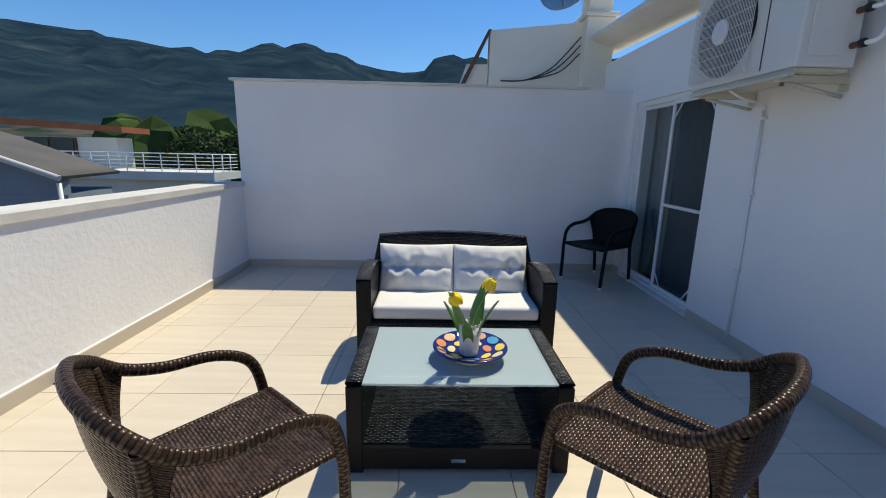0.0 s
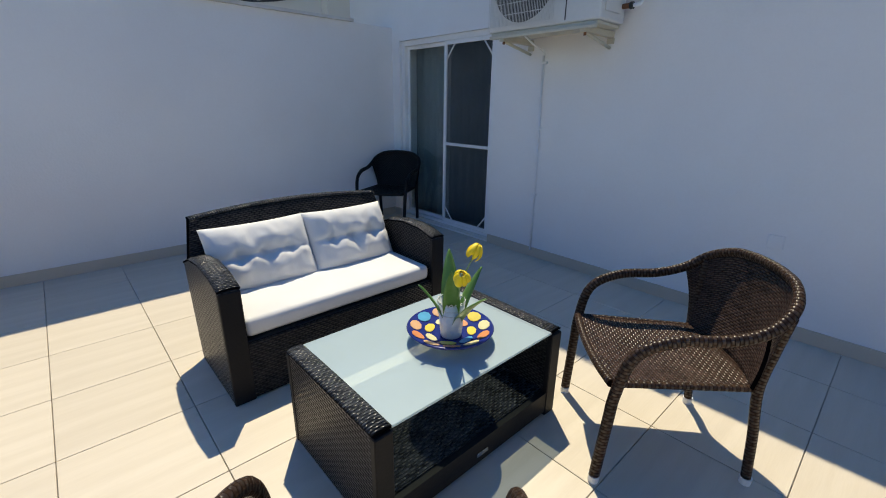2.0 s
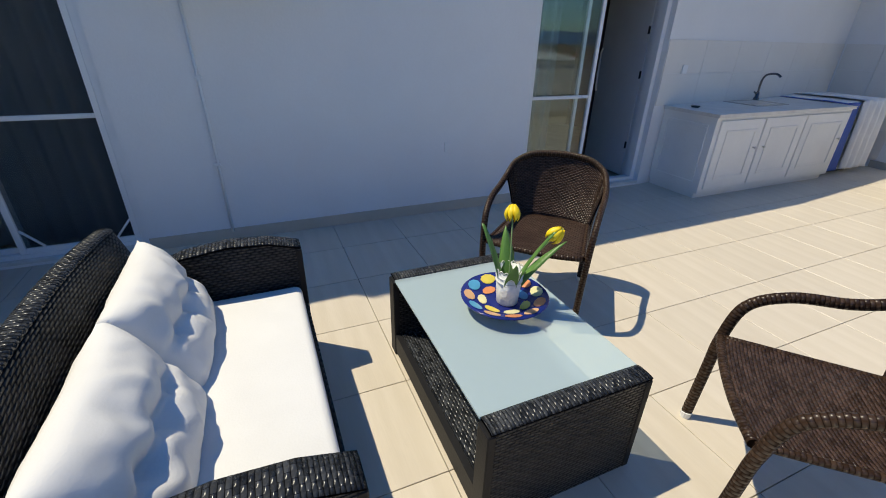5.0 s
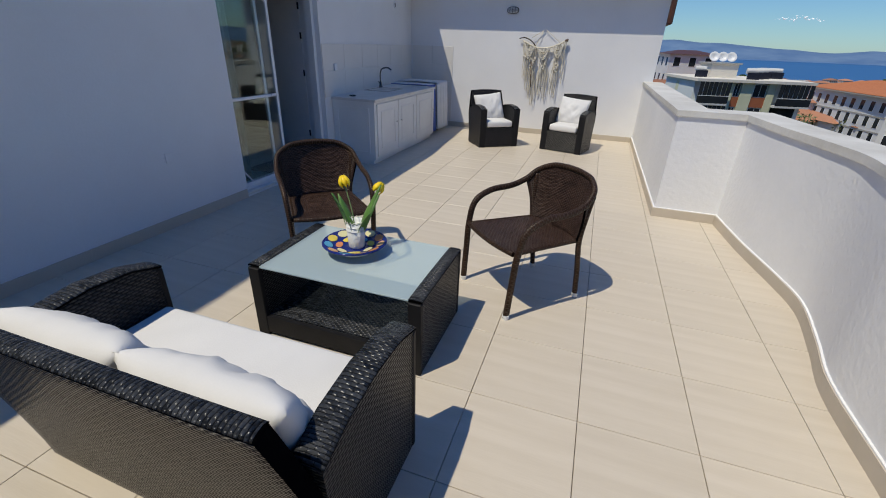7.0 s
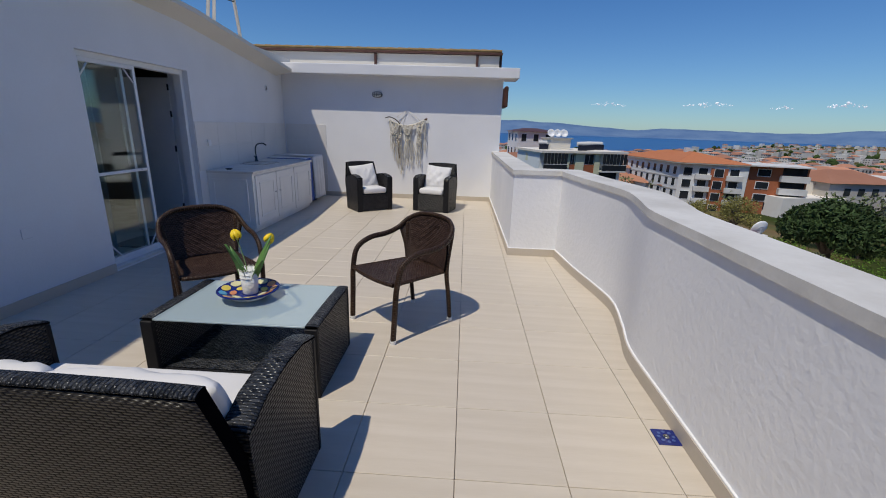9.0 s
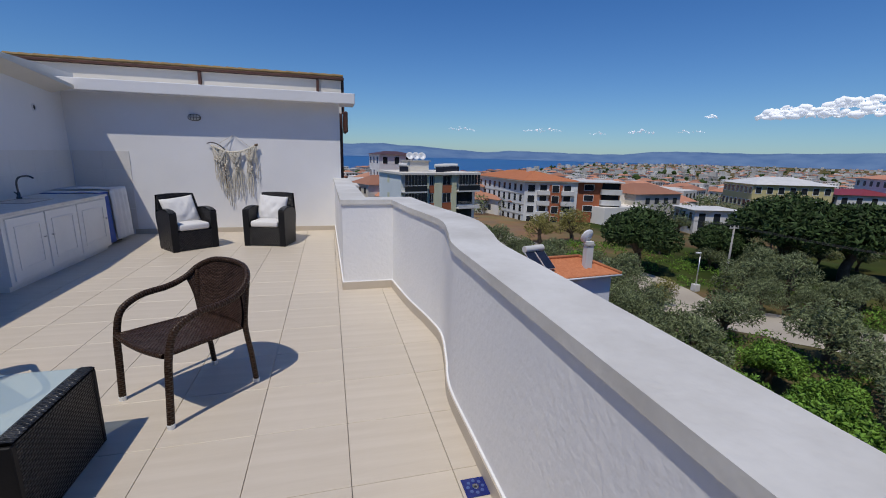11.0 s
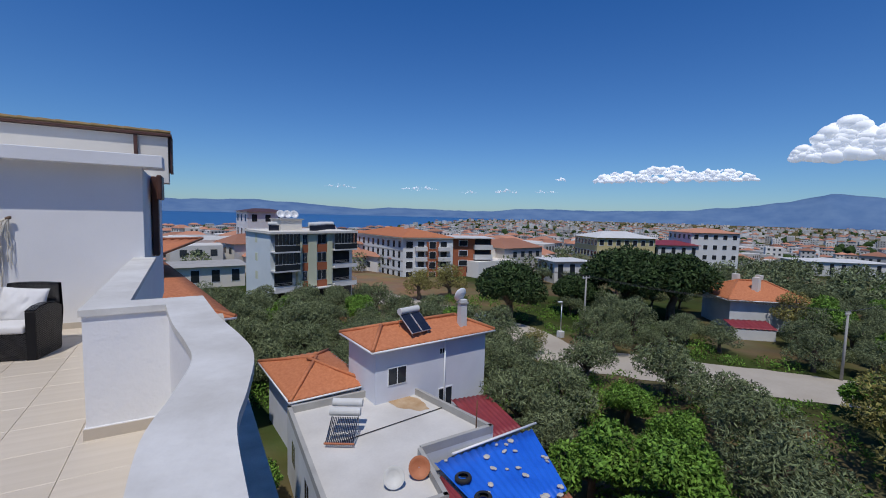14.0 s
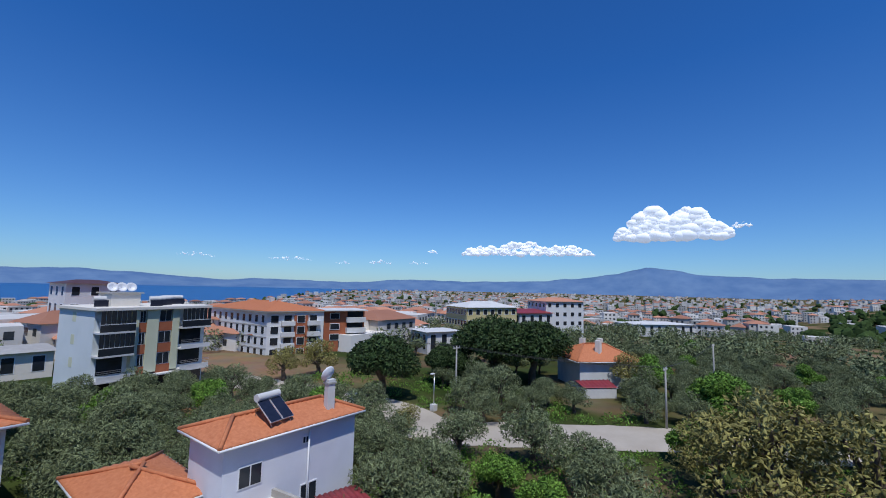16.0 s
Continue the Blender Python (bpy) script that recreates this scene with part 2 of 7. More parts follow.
def sheet(bm, fn, nu, nv, thick=0.0, uvs=None, close=False):
    """A surface fn(u, v), 0..1 each, with a thickness along its normals; uvs: its size in metres."""
    uv = bm.loops.layers.uv.verify()
    grid = [[Vector(fn(i / nu, j / nv)) for j in range(nv + 1)] for i in range(nu + 1)]
    def normal(i, j):
        a = grid[min(i + 1, nu)][j] - grid[max(i - 1, 0)][j]
        b = grid[i][min(j + 1, nv)] - grid[i][max(j - 1, 0)]
        x = a.cross(b)
        return x.normalized() if x.length > 1e-9 else Vector((0, 0, 1))
    w, h = uvs or (1, 1)
    layers = [[[bm.verts.new(grid[i][j] + normal(i, j) * o) for j in range(nv + 1)] for i in range(nu + 1)] for o in ((thick / 2, -thick / 2) if thick else (0,))]
    for k, g in enumerate(layers):
        for i in range(nu):
            for j in range(nv):
                q = [(i, j), (i + 1, j), (i + 1, j + 1), (i, j + 1)]
                if k:
                    q = q[::-1]
                f = bm.faces.new([g[a][b] for a, b in q])
                f.smooth = True
                for lo, (a, b) in zip(f.loops, q):
                    lo[uv].uv = (a / nu * w, b / nv * h)
    if thick:
        a, b = layers
        ring = [(i, 0) for i in range(nu)] + [(nu, j) for j in range(nv)] + [(i, nv) for i in range(nu, 0, -1)] + [(0, j) for j in range(nv, 0, -1)]
        for (i, j), (k, m) in zip(ring, ring[1:] + ring[:1]):
            bm.faces.new((a[i][j], b[i][j], b[k][m], a[k][m]))
    return bm


def prism(bm, outline, z0, z1):
    """A polygon of (x, y), counter-clockwise, drawn up from z0 to z1."""
    lo = [bm.verts.new((x, y, z0)) for x, y in outline]
    hi = [bm.verts.new((x, y, z1)) for x, y in outline]
    k = len(outline)
    for i in range(k):
        bm.faces.new((lo[i], lo[(i + 1) % k], hi[(i + 1) % k], hi[i]))
    bm.faces.new(hi)
    bm.faces.new(lo[::-1])
    return bm


def mesh_of(name, bm, material):
    me = bpy.data.meshes.new(name)
    bmesh.ops.recalc_face_normals(bm, faces=bm.faces)
    bm.to_mesh(me)
    bm.free()
    me.materials.append(material)
    return me


def part(name, bm, material, parent, label="", smooth=False):
    ob = new(name, mesh_of(name, bm, material))
    ob.parent = parent
    if smooth:
        for p in ob.data.polygons:
            p.use_smooth = True
    if label:
        ob["label"] = label
    return ob


def thing(name, label, category, at=None, group="", kind=""):
    ob = new(name)
    ob.empty_display_size = 0.1
    if at is not None:
        ob.matrix_world = at
    return tagged(ob, label, category, group, kind)


def setting(name, bm, material, label="", category="", smooth=False):
    ob = part(name, bm, material, None, label, smooth)
    return tagged(ob, label, category, "", "structure")

# ---- structure of the terrace ----
WX, FAR, END, FLOOR_T = 2.735, 5.51, -3.89, 0.03
GROUND = -11.5
P = 0.473  # tile pitch


def bend(y):
    """The building's face: straight along the doors, then turning away behind the kitchen."""
    return WX + max(0.0, -0.45 - y) * 0.1


# inner line of the parapet, from the end wall to the far wall
base_line = [(-1.026, -3.89), (-1.056, -0.12)]
curve = smooth_path([(-1.59, -0.12, 0), (-1.65, 0.5, 0), (-1.735, 1.05, 0), (-1.762, 1.4, 0), (-1.69, 1.82, 0), (-1.615, 2.18, 0), (-1.605, 2.7, 0), (-1.60, 3.4, 0), (-1.585, 4.4, 0), (-1.59, 5.51, 0)], 6)
inner = base_line + [(p.x, p.y) for p in curve]


def offset_line(pts, d):
    out = []
    for i, (x, y) in enumerate(pts):
        a = Vector(pts[max(i - 1, 0)])
        b = Vector(pts[min(i + 1, len(pts) - 1)])
        d1 = (Vector((x, y)) - a).normalized() if i else (b - Vector((x, y))).normalized()
        d2 = (b - Vector((x, y))).normalized() if i < len(pts) - 1 else d1
        n1, n2 = Vector((-d1.y, d1.x)), Vector((-d2.y, d2.x))
        m = (n1 + n2).normalized()
        m = m / max(0.5, m.dot(n1))
        out.append((x + m.x * d, y + m.y * d))
    return out


def band(bm, pts, d0, d1, z0, z1):
    """A strip of wall that follows a line, between two offsets and two heights."""
    a, b = offset_line(pts, d0), offset_line(pts, d1)
    va = [[bm.verts.new((x, y, z)) for z in (z0, z1)] for x, y in a]
    vb = [[bm.verts.new((x, y, z)) for z in (z0, z1)] for x, y in b]
    for i in range(len(pts) - 1):
        bm.faces.new((va[i][0], va[i + 1][0], va[i + 1][1], va[i][1]))
        bm.faces.new((vb[i][0], vb[i][1], vb[i + 1][1], vb[i + 1][0]))
        bm.faces.new((va[i][1], va[i + 1][1], vb[i + 1][1], vb[i][1]))
        bm.faces.new((va[i][0], vb[i][0], vb[i + 1][0], va[i + 1][0]))
    for k in (0, -1):
        bm.faces.new((va[k][0], va[k][1], vb[k][1], vb[k][0]))
    return bm


PAR_H = 0.935
setting("wall_parapet", band(bmesh.new(), inner, 0.012, 0.20, -0.4, PAR_H), rough_plaster, "white rough-plastered parapet wall curving along the terrace", "wall")
cop = band(bmesh.new(), inner, -0.006, 0.28, PAR_H, PAR_H + 0.05)
bmesh.ops.bevel(cop, geom=[e for e in cop.edges if e.is_manifold and e.calc_face_angle(0) > 1.2], offset=0.012, segments=2, affect="EDGES")
setting("parapet_coping", cop, coping_paint, "weathered white coping on top of the parapet", "coping")
setting("trim_parapet", band(bmesh.new(), inner, 0.0, 0.013, 0.085, 0.091), plaster, "white mortar bead above the skirting", "trim")
setting("baseboard_parapet", band(bmesh.new(), inner, -0.006, 0.013, 0, 0.085), skirting_tile, "beige tile skirting along the parapet", "skirting")

# far wall, higher than a man, and the neighbour's wall behind it
bm = boxed(-1.62, FAR, -0.4, WX, FAR + 0.2, 2.06)
setting("wall_far", bm, plaster, "white plastered party wall in half shade", "wall")
bm = boxed(-1.66, FAR - 0.04, 2.06, 2.24, FAR + 0.26, 2.085)
setting("trim_far", bm, coping_paint, "thin painted coping on the party wall", "coping")
setting("baseboard_far", boxed(-1.60, FAR - 0.012, 0, WX, FAR + 0.002, 0.085), skirting_tile, "beige tile skirting under the party wall", "skirting")
# end wall
bm = boxed(-1.165, END - 0.3, -0.4, 3.6, END, 2.30)
setting("wall_end", bm, plaster, "white plastered end wall, sunlit", "wall")
setting("baseboard_end", boxed(-1.02, END - 0.002, 0, 2.3, END + 0.012, 0.085), skirting_tile, "beige tile skirting under the end wall", "skirting")

# building face with its two door openings
D1 = (3.99, 5.38, 1.92)
D2 = (-0.44, 1.03, 1.95)
bm = bmesh.new()
TOP = 2.5
T = 0.24
box(bm, WX, FAR - 0.13, -0.4, WX + T, FAR + 3.0, TOP)
box(bm, WX, D1[0], D1[2], WX + T, D1[1], TOP)
box(bm, WX, D2[1], -0.4, WX + T, D1[0], TOP)
box(bm, WX, D2[0], D2[2], WX + T, D2[1], TOP)
box(bm, WX, D1[0], -0.4, WX + T, D1[1], 0.02)
box(bm, WX, D2[0], -0.4, WX + T, D2[1], 0.02)
prism(bm, [(WX, D2[0]), (bend(END), END), (bend(END) + T, END), (WX + T, D2[0])], -0.4, TOP)
bmesh.ops.remove_doubles(bm, verts=bm.verts, dist=0.0005)
setting("wall_building", bm, plaster, "white plastered house wall with two sliding doors", "wall")
bm = bmesh.new()
box(bm, WX - 0.012, D2[1], 0, WX + 0.002, D1[0], 0.085)
box(bm, WX - 0.012, FAR - 0.13, 0, WX + 0.002, FAR - 0.012, 0.085)
setting("baseboard_building", bm, skirting_tile, "beige tile skirting under the house wall", "skirting")


# eaves slab over the doors, rising a little towards the far end
def eave_z(y):
    return 2.36 + (min(y, 0.0) + 3.6) * 0.07 + max(0.0, y) * 0.035


bm = bmesh.new()
ys = [-3.6, -2.0, -0.4, 1.0, 3.0, 5.0, 7.0, 9.0]
rows = []
for y in ys:
    x = 2.75 - (y + 3.6) * 0.235 / 3.15 if y < -0.45 else WX - 0.22
    z = eave_z(y)
    rows.append([bm.verts.new(c) for c in ((x, y, z - 0.05), (x, y, z), (bend(y) + 0.3, y, z + 0.08), (bend(y) + 0.3, y, z - 0.10), (bend(y) + 0.01, y, z - 0.13))])
for a, b in zip(rows, rows[1:]):
    for k in range(5):
        bm.faces.new((a[k], a[(k + 1) % 5], b[(k + 1) % 5], b[k]))
bm.faces.new(rows[0])
bm.faces.new(rows[-1][::-1])
setting("eaves", bm, cream_paint, "cream-painted eaves sloping out from the house wall", "eaves")
setting("roof_building", boxed(WX + 0.28, -4.2, 2.35, 9.0, 12, 2.6), cream_paint, "flat roof of the house", "roof")

# ledge over the end wall
bm = bmesh.new()
box(bm, -1.43, END - 0.35, 2.30, 3.4, -3.62, 2.475, 0.006)
setting("ledge_end", bm, plaster, "white concrete ledge over the end wall", "ledge")

# floor: screed and separate tiles
bm = boxed(-2.2, -4.1, -0.4, 3.2, 5.7, -0.012)
setting("floor", bm, grout, "beige ceramic terrace floor with grout joints", "floor")

# ---- rooms behind the doors ----
bm = bmesh.new()
for (x0, y0, z0, x1, y1, z1) in ((WX + T + 3, -2, 0, WX + T + 3.1, 6.5, 2.36), (WX + T + 0.1, -2.1, 0, WX + T + 3, -2, 2.36), (WX + T, 6.4, 0, WX + T + 3, 6.5, 2.36), (WX + T, 2.4, 0, WX + T + 3, 2.5, 2.36)):
    box(bm, x0, y0, z0, x1, y1, z1)
setting("wall_rooms", bm, room_paint_dimmed, "plain inner walls of the rooms", "wall")
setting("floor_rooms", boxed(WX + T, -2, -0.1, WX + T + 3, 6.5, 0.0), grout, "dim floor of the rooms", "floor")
setting("ceiling_rooms", boxed(WX + T, -2, 2.30, WX + T + 3, 6.5, 2.34), room_paint_dimmed, "ceiling of the rooms", "ceiling")


# ---- terrace furniture ----
def facing(x, y, fx, fy, z=0.0):
    """A thing at x, y whose own +y side looks towards (fx, fy)."""
    return pose(x, y, z, 0, 0, math.degrees(math.atan2(-fx, fy)))


def wick(bm):
    uv_box(bm)
    return bm


def cushion(bm, w, d, h, tufts=(), wrinkle=0.004, power=5.0, seed=0, nu=36, nv=28):
    """A stuffed pillow lying flat about the origin, w by d by h, drawn in at its tufts."""
    uv = bm.loops.layers.uv.verify()
    for side in (1, -1):
        def fn(u, v):
            a, b = 2 * u - 1, 2 * v - 1
            e = max(0.0, (1 - abs(a) ** power) * (1 - abs(b) ** power)) ** 0.5
            z = h / 2 * e
            dent = sum(math.exp(-((a - ta) ** 2 * w * w + (b - tb) ** 2 * d * d) / 0.006) for ta, tb in tufts)
            seam = math.exp(-(b * d) ** 2 / 0.0010) * 0.22 if tufts else 0
            fold = sum(math.exp(-((a - ta) * w) ** 2 / 0.0006) * math.exp(-abs(b - tb) * d / 0.10) for ta, tb in tufts)
            z *= 1 - min(0.6, 0.42 * dent + seam + 0.12 * fold)
            z += wrinkle * e * noise.noise(Vector((a * w * 14 + seed, b * d * 9, side * 3.0)))
            z += 2.2 * wrinkle * e * noise.noise(Vector((a * w * 5 + seed, b * d * 5, side * 7.0)))
            pull = 1 - 0.035 * (1 - abs(b) ** 2) * abs(a) - 0.0 * abs(b)
            pull2 = 1 - 0.05 * (1 - abs(a) ** 2) * abs(b)
            return (a * w / 2 * pull, b * d / 2 * pull2, side * z)
        sheet(bm, fn, nu, nv)
    bmesh.ops.remove_doubles(bm, verts=bm.verts, dist=0.0008)
    for f in bm.faces:
        f.smooth = True
    return bm


def side_panel(bm, x0, x1, profile):
    """A board in the y-z plane of the given outline, between two x."""
    a = [bm.verts.new((x0, y, z)) for y, z in profile]
    b = [bm.verts.new((x1, y, z)) for y, z in profile]
    k = len(profile)
    for i in range(k):
        bm.faces.new((a[i], a[(i + 1) % k], b[(i + 1) % k], b[i]))
    bm.faces.new(a[::-1])
    bm.faces.new(b)
    bmesh.ops.recalc_face_normals(bm, faces=bm.faces)
    return bm


def cap_strip(x0, x1, line, h=0.009):
    """A woven edge lying along the top of a panel."""
    bm = bmesh.new()
    n = len(line) - 1
    def fn(u, v):
        t = v * n
        i = min(int(t), n - 1)
        f = t - i
        (ya, za), (yb, zb) = line[i], line[i + 1]
        arch = h * (1 - (2 * u - 1) ** 4) * 0.6
        return (x0 + (x1 - x0) * u, ya + (yb - ya) * f, za + (zb - za) * f + arch)
    length = sum(math.hypot(b[0] - a[0], b[1] - a[1]) for a, b in zip(line, line[1:]))
    sheet(bm, fn, 6, n * 3, h, (abs(x1 - x0), length))
    return bm


def seat_unit(name, label, width, depth, cat, m, group=""):
    """A black rattan seat with broad arms; its own +y looks to the front. Returns the thing."""
    s = thing(name, label, cat, m, group)
    w, d = width / 2, depth
    aw = 0.085
    arm_top = [(d / 2, 0.555), (d * 0.30, 0.590), (d * 0.05, 0.600), (-d * 0.22, 0.578), (-d * 0.42, 0.53)]
    for k in (-1, 1):
        prof = [(d / 2 - 0.01, 0.0), *arm_top, (-d * 0.36, 0.03), (-d * 0.33, 0.0)]
        a, b = (k * w, k * (w - aw)) if k > 0 else (k * (w - aw), k * w)
        part("armrest", wick(side_panel(bmesh.new(), min(a, b), max(a, b), prof)), black_wicker, s)
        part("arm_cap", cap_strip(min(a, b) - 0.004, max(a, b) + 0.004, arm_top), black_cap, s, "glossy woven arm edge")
        part("corner_post", boxed(min(a, b) - 0.003, d / 2 - 0.022, 0.0, max(a, b) + 0.003, d / 2 + 0.004, 0.548, 0.004), black_trim, s)
    def back(u, v):
        a = 2 * u - 1
        arch = 0.03 * (1 - a * a) if width > 0.9 else 0.012 * (1 - a * a)
        z = 0.02 + v * ((0.70 if width > 0.9 else 0.745) + arch)
        y = -d * 0.33 - 0.15 * (z / 0.76) ** 1.25 - 0.015 * (1 - a * a)
        return (a * (w - 0.012 - (0.06 if width > 0.9 else 0.045) * max(0.0, (z - 0.45) / 0.30)), y, z)
    part("backrest", sheet(bmesh.new(), back, 24, 18, 0.05, (width, 0.8)), black_wicker, s)
    top = []
    for i in range(25):
        x, y, z = back(i / 24, 1.0)
        top.append((x, y, z + 0.004))
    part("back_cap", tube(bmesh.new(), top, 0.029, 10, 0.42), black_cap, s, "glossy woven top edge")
    part("front_panel", wick(boxed(-w + aw, d / 2 - 0.035, 0.01, w - aw, d / 2 - 0.001, 0.285)), black_wicker, s)
    part("front_rail", boxed(-w + aw, d / 2 - 0.05, 0.27, w - aw, d / 2 - 0.008, 0.295, 0.004), black_trim, s)
    part("seat_deck", wick(boxed(-w + aw, -d * 0.40, 0.24, w - aw, d / 2 - 0.05, 0.295)), black_wicker, s)
    for k in (-1, 1):
        for y in (d / 2 - 0.06, -d * 0.26):
            part("foot", cyl(bmesh.new(), (k * (w - 0.05), y, -0.0), (k * (w - 0.05), y, 0.02), 0.018), black_trim, s)
    return s


SOFA = facing(0.70, 3.405, 0.0, -1.0)
sofa = seat_unit("rattan_sofa", "black woven rattan two-seat sofa with white cushions", 1.24, 0.61, "sofa", SOFA)


def lay(name, label, bm, m, cat="cushion", group="", material=None):
    ob = part(name, bm, material or canvas, None, "", True)
    ob.matrix_world = m
    return tagged(ob, label, cat, group)


bm = boxed(-0.53, -0.265, -0.045, 0.53, 0.265, 0.045, 0.028, 4)
lay("seat_cushion", "long flat white canvas cushion on the rattan sofa", bm, SOFA @ pose(0, 0.02, 0.342))
T6 = [(a, 0.0) for a in (-0.5, 0.0, 0.5)]
for k, x in enumerate((0.265, -0.262)):
    bm = cushion(bmesh.new(), 0.55, 0.38, 0.18, T6, 0.007, 3.2, 5 * k)
    lay("back_pillow", "plump tufted white pillow leaning on the sofa back", bm, SOFA @ pose(x, -0.165 + 0.005 * k, 0.515, 117, 0.5 - k, 1.5 * k - 1), "pillow", "pillows on the sofa")

# armchairs by the end wall
for x, y, fx, fy in ((1.147, -2.665, -0.606, 0.795), (-0.02, -2.82, 0.26, 0.965)):
    m = facing(x, y, fx, fy)
    seat_unit("rattan_armchair", "black woven rattan armchair with white cushions by the wall", 0.635, 0.56, "armchair", m, "armchairs by the end wall")
    lay("seat_cushion", "square white canvas cushion on a rattan armchair", boxed(-0.212, -0.2, -0.048, 0.212, 0.262, 0.048, 0.03, 3), m @ pose(0, 0.02, 0.345), "cushion", "armchair seat cushions")
    lay("back_pillow", "white tufted pillow on a rattan armchair", cushion(bmesh.new(), 0.46, 0.42, 0.15, (), 0.007, 2.8, x), m @ pose(0.02, -0.13, 0.55, 113, 6 if x > 1 else -4, 0), "pillow", "armchair pillows")

# coffee table
TM = pose(0.665, 2.45, 0)
tb = thing("coffee_table", "black woven rattan coffee table with frosted glass top", "table", TM)
for k in (-1, 1):
    a, b = sorted((k * 0.465, k * 0.405))
    part("side_panel", wick(boxed(a, -0.285, 0.0, b, 0.285, 0.40)), black_wicker, tb)
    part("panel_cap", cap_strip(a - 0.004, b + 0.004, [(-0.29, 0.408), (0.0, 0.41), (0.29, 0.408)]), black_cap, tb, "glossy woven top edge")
    for j in (-1, 1):
        part("corner_post", boxed(a - 0.003, j * 0.285 - 0.014, 0.0, b + 0.003, j * 0.285 + 0.014, 0.40, 0.004), black_trim, tb)
part("shelf", wick(boxed(-0.405, -0.27, 0.10, 0.405, 0.27, 0.125)), black_cap, tb)
for j in (-1, 1):
    part("skirt_panel", wick(boxed(-0.405, j * 0.283 - 0.012, 0.02, 0.405, j * 0.283 + 0.012, 0.118)), black_trim, tb)
part("glass_top", boxed(-0.403, -0.292, 0.403, 0.403, 0.292, 0.413, 0.002), frosted, tb, "frosted glass tinted blue for the reflected sky")
part("maker_plate", boxed(-0.03, -0.3, 0.05, 0.03, -0.296, 0.068, 0.002), chrome, tb, "small chrome plate")


# woven stacking chairs
def hoop_chair(name, label, m, weave, wrap, group=""):
    c = thing(name, label, "chair", m, group)
    half = [(0.256, 0.278, 0.012), (0.262, 0.265, 0.25), (0.268, 0.255, 0.40), (0.275, 0.215, 0.54), (0.28, 0.10, 0.602), (0.284, -0.06, 0.615), (0.278, -0.17, 0.65), (0.25, -0.245, 0.712), (0.172, -0.292, 0.755), (0.085, -0.310, 0.768)]
    full = half + [(0, -0.315, 0.771)] + [(-x, y, z) for x, y, z in half[::-1]]
    pts = smooth_path(full, 6)
    part("arm_hoop", tube(bmesh.new(), pts, 0.0205, 10, 0.8), wrap, c)
    rim = [p for p in pts if p.y < -0.17]
    def back(u, v):
        i = u * (len(rim) - 1)
        k = min(int(i), len(rim) - 2)
        top = rim[k].lerp(rim[k + 1], i - k)
        a = 2 * u - 1
        low = Vector((-0.225 * a, -0.20 - 0.045 * (1 - a * a), 0.395))
        q = low.lerp(top, v)
        q.y -= 0.012 * math.sin(math.pi * v)
        return q
    part("backrest", sheet(bmesh.new(), back, 24, 12, 0.012, (0.62, 0.42)), weave, c)
    def seat(u, v):
        a = 2 * u - 1
        y = 0.265 - v * 0.505
        w = 0.245 - 0.03 * v
        return (a * w, y + 0.015 * (1 - a * a) * (1 - v), 0.412 - 0.022 * (1 - a * a) * math.sin(math.pi * min(1, v + 0.15)) - 0.012 * v)
    part("seat", sheet(bmesh.new(), seat, 16, 16, 0.016, (0.5, 0.47)), weave, c)
    edge = [seat(i / 12, 0) for i in range(13)]
    part("front_rail", tube(bmesh.new(), edge, 0.015, 8), wrap, c)
    for k in (-1, 1):
        side = [seat(0 if k < 0 else 1, i / 8) for i in range(9)]
        part("side_rail", tube(bmesh.new(), side, 0.012, 8), wrap, c)
        leg = smooth_path([(k * 0.222, -0.275, 0.012), (k * 0.222, -0.255, 0.20), (k * 0.225, -0.225, 0.40), (k * 0.242, -0.228, 0.56), (k * 0.256, -0.238, 0.69)], 5)
        part("back_leg", tube(bmesh.new(), leg, 0.017, 9), wrap, c)
        for x, y in ((0.256, 0.278), (0.222, -0.275)):
            part("foot_cap", cyl(bmesh.new(), (k * x, y, 0.0), (k * x, y, 0.028), 0.019, 0.021), pvc, c, "white plastic foot cap")
    return c


CH1 = facing(1.293, 1.81, -0.69, 0.72)
ch = hoop_chair("wicker_chair", "brown woven wicker armchair with curved arms", CH1, brown_wicker, brown_wrap, "wicker chairs round the table")
copy_thing(ch, facing(-0.098, 1.745, 0.70, 0.714))
hoop_chair("wicker_chair", "black woven wicker armchair standing by the glass door", facing(2.37, 5.11, -0.84, -0.54), chair_black, chair_black)

# plate, vase and tulips
PX, PY, PZ = 0.72, 2.40, 0.413


def lathe(bm, profile, n=40, cap=True):
    rings = [[bm.verts.new((r * math.cos(2 * math.pi * k / n), r * math.sin(2 * math.pi * k / n), z)) for k in range(n)] for r, z in profile]
    for a, b in zip(rings, rings[1:]):
        for k in range(n):
            f = bm.faces.new((a[k], a[(k + 1) % n], b[(k + 1) % n], b[k]))
            f.smooth = True
    if cap:
        bm.faces.new(rings[0][::-1])
        bm.faces.new(rings[-1])
    return bm


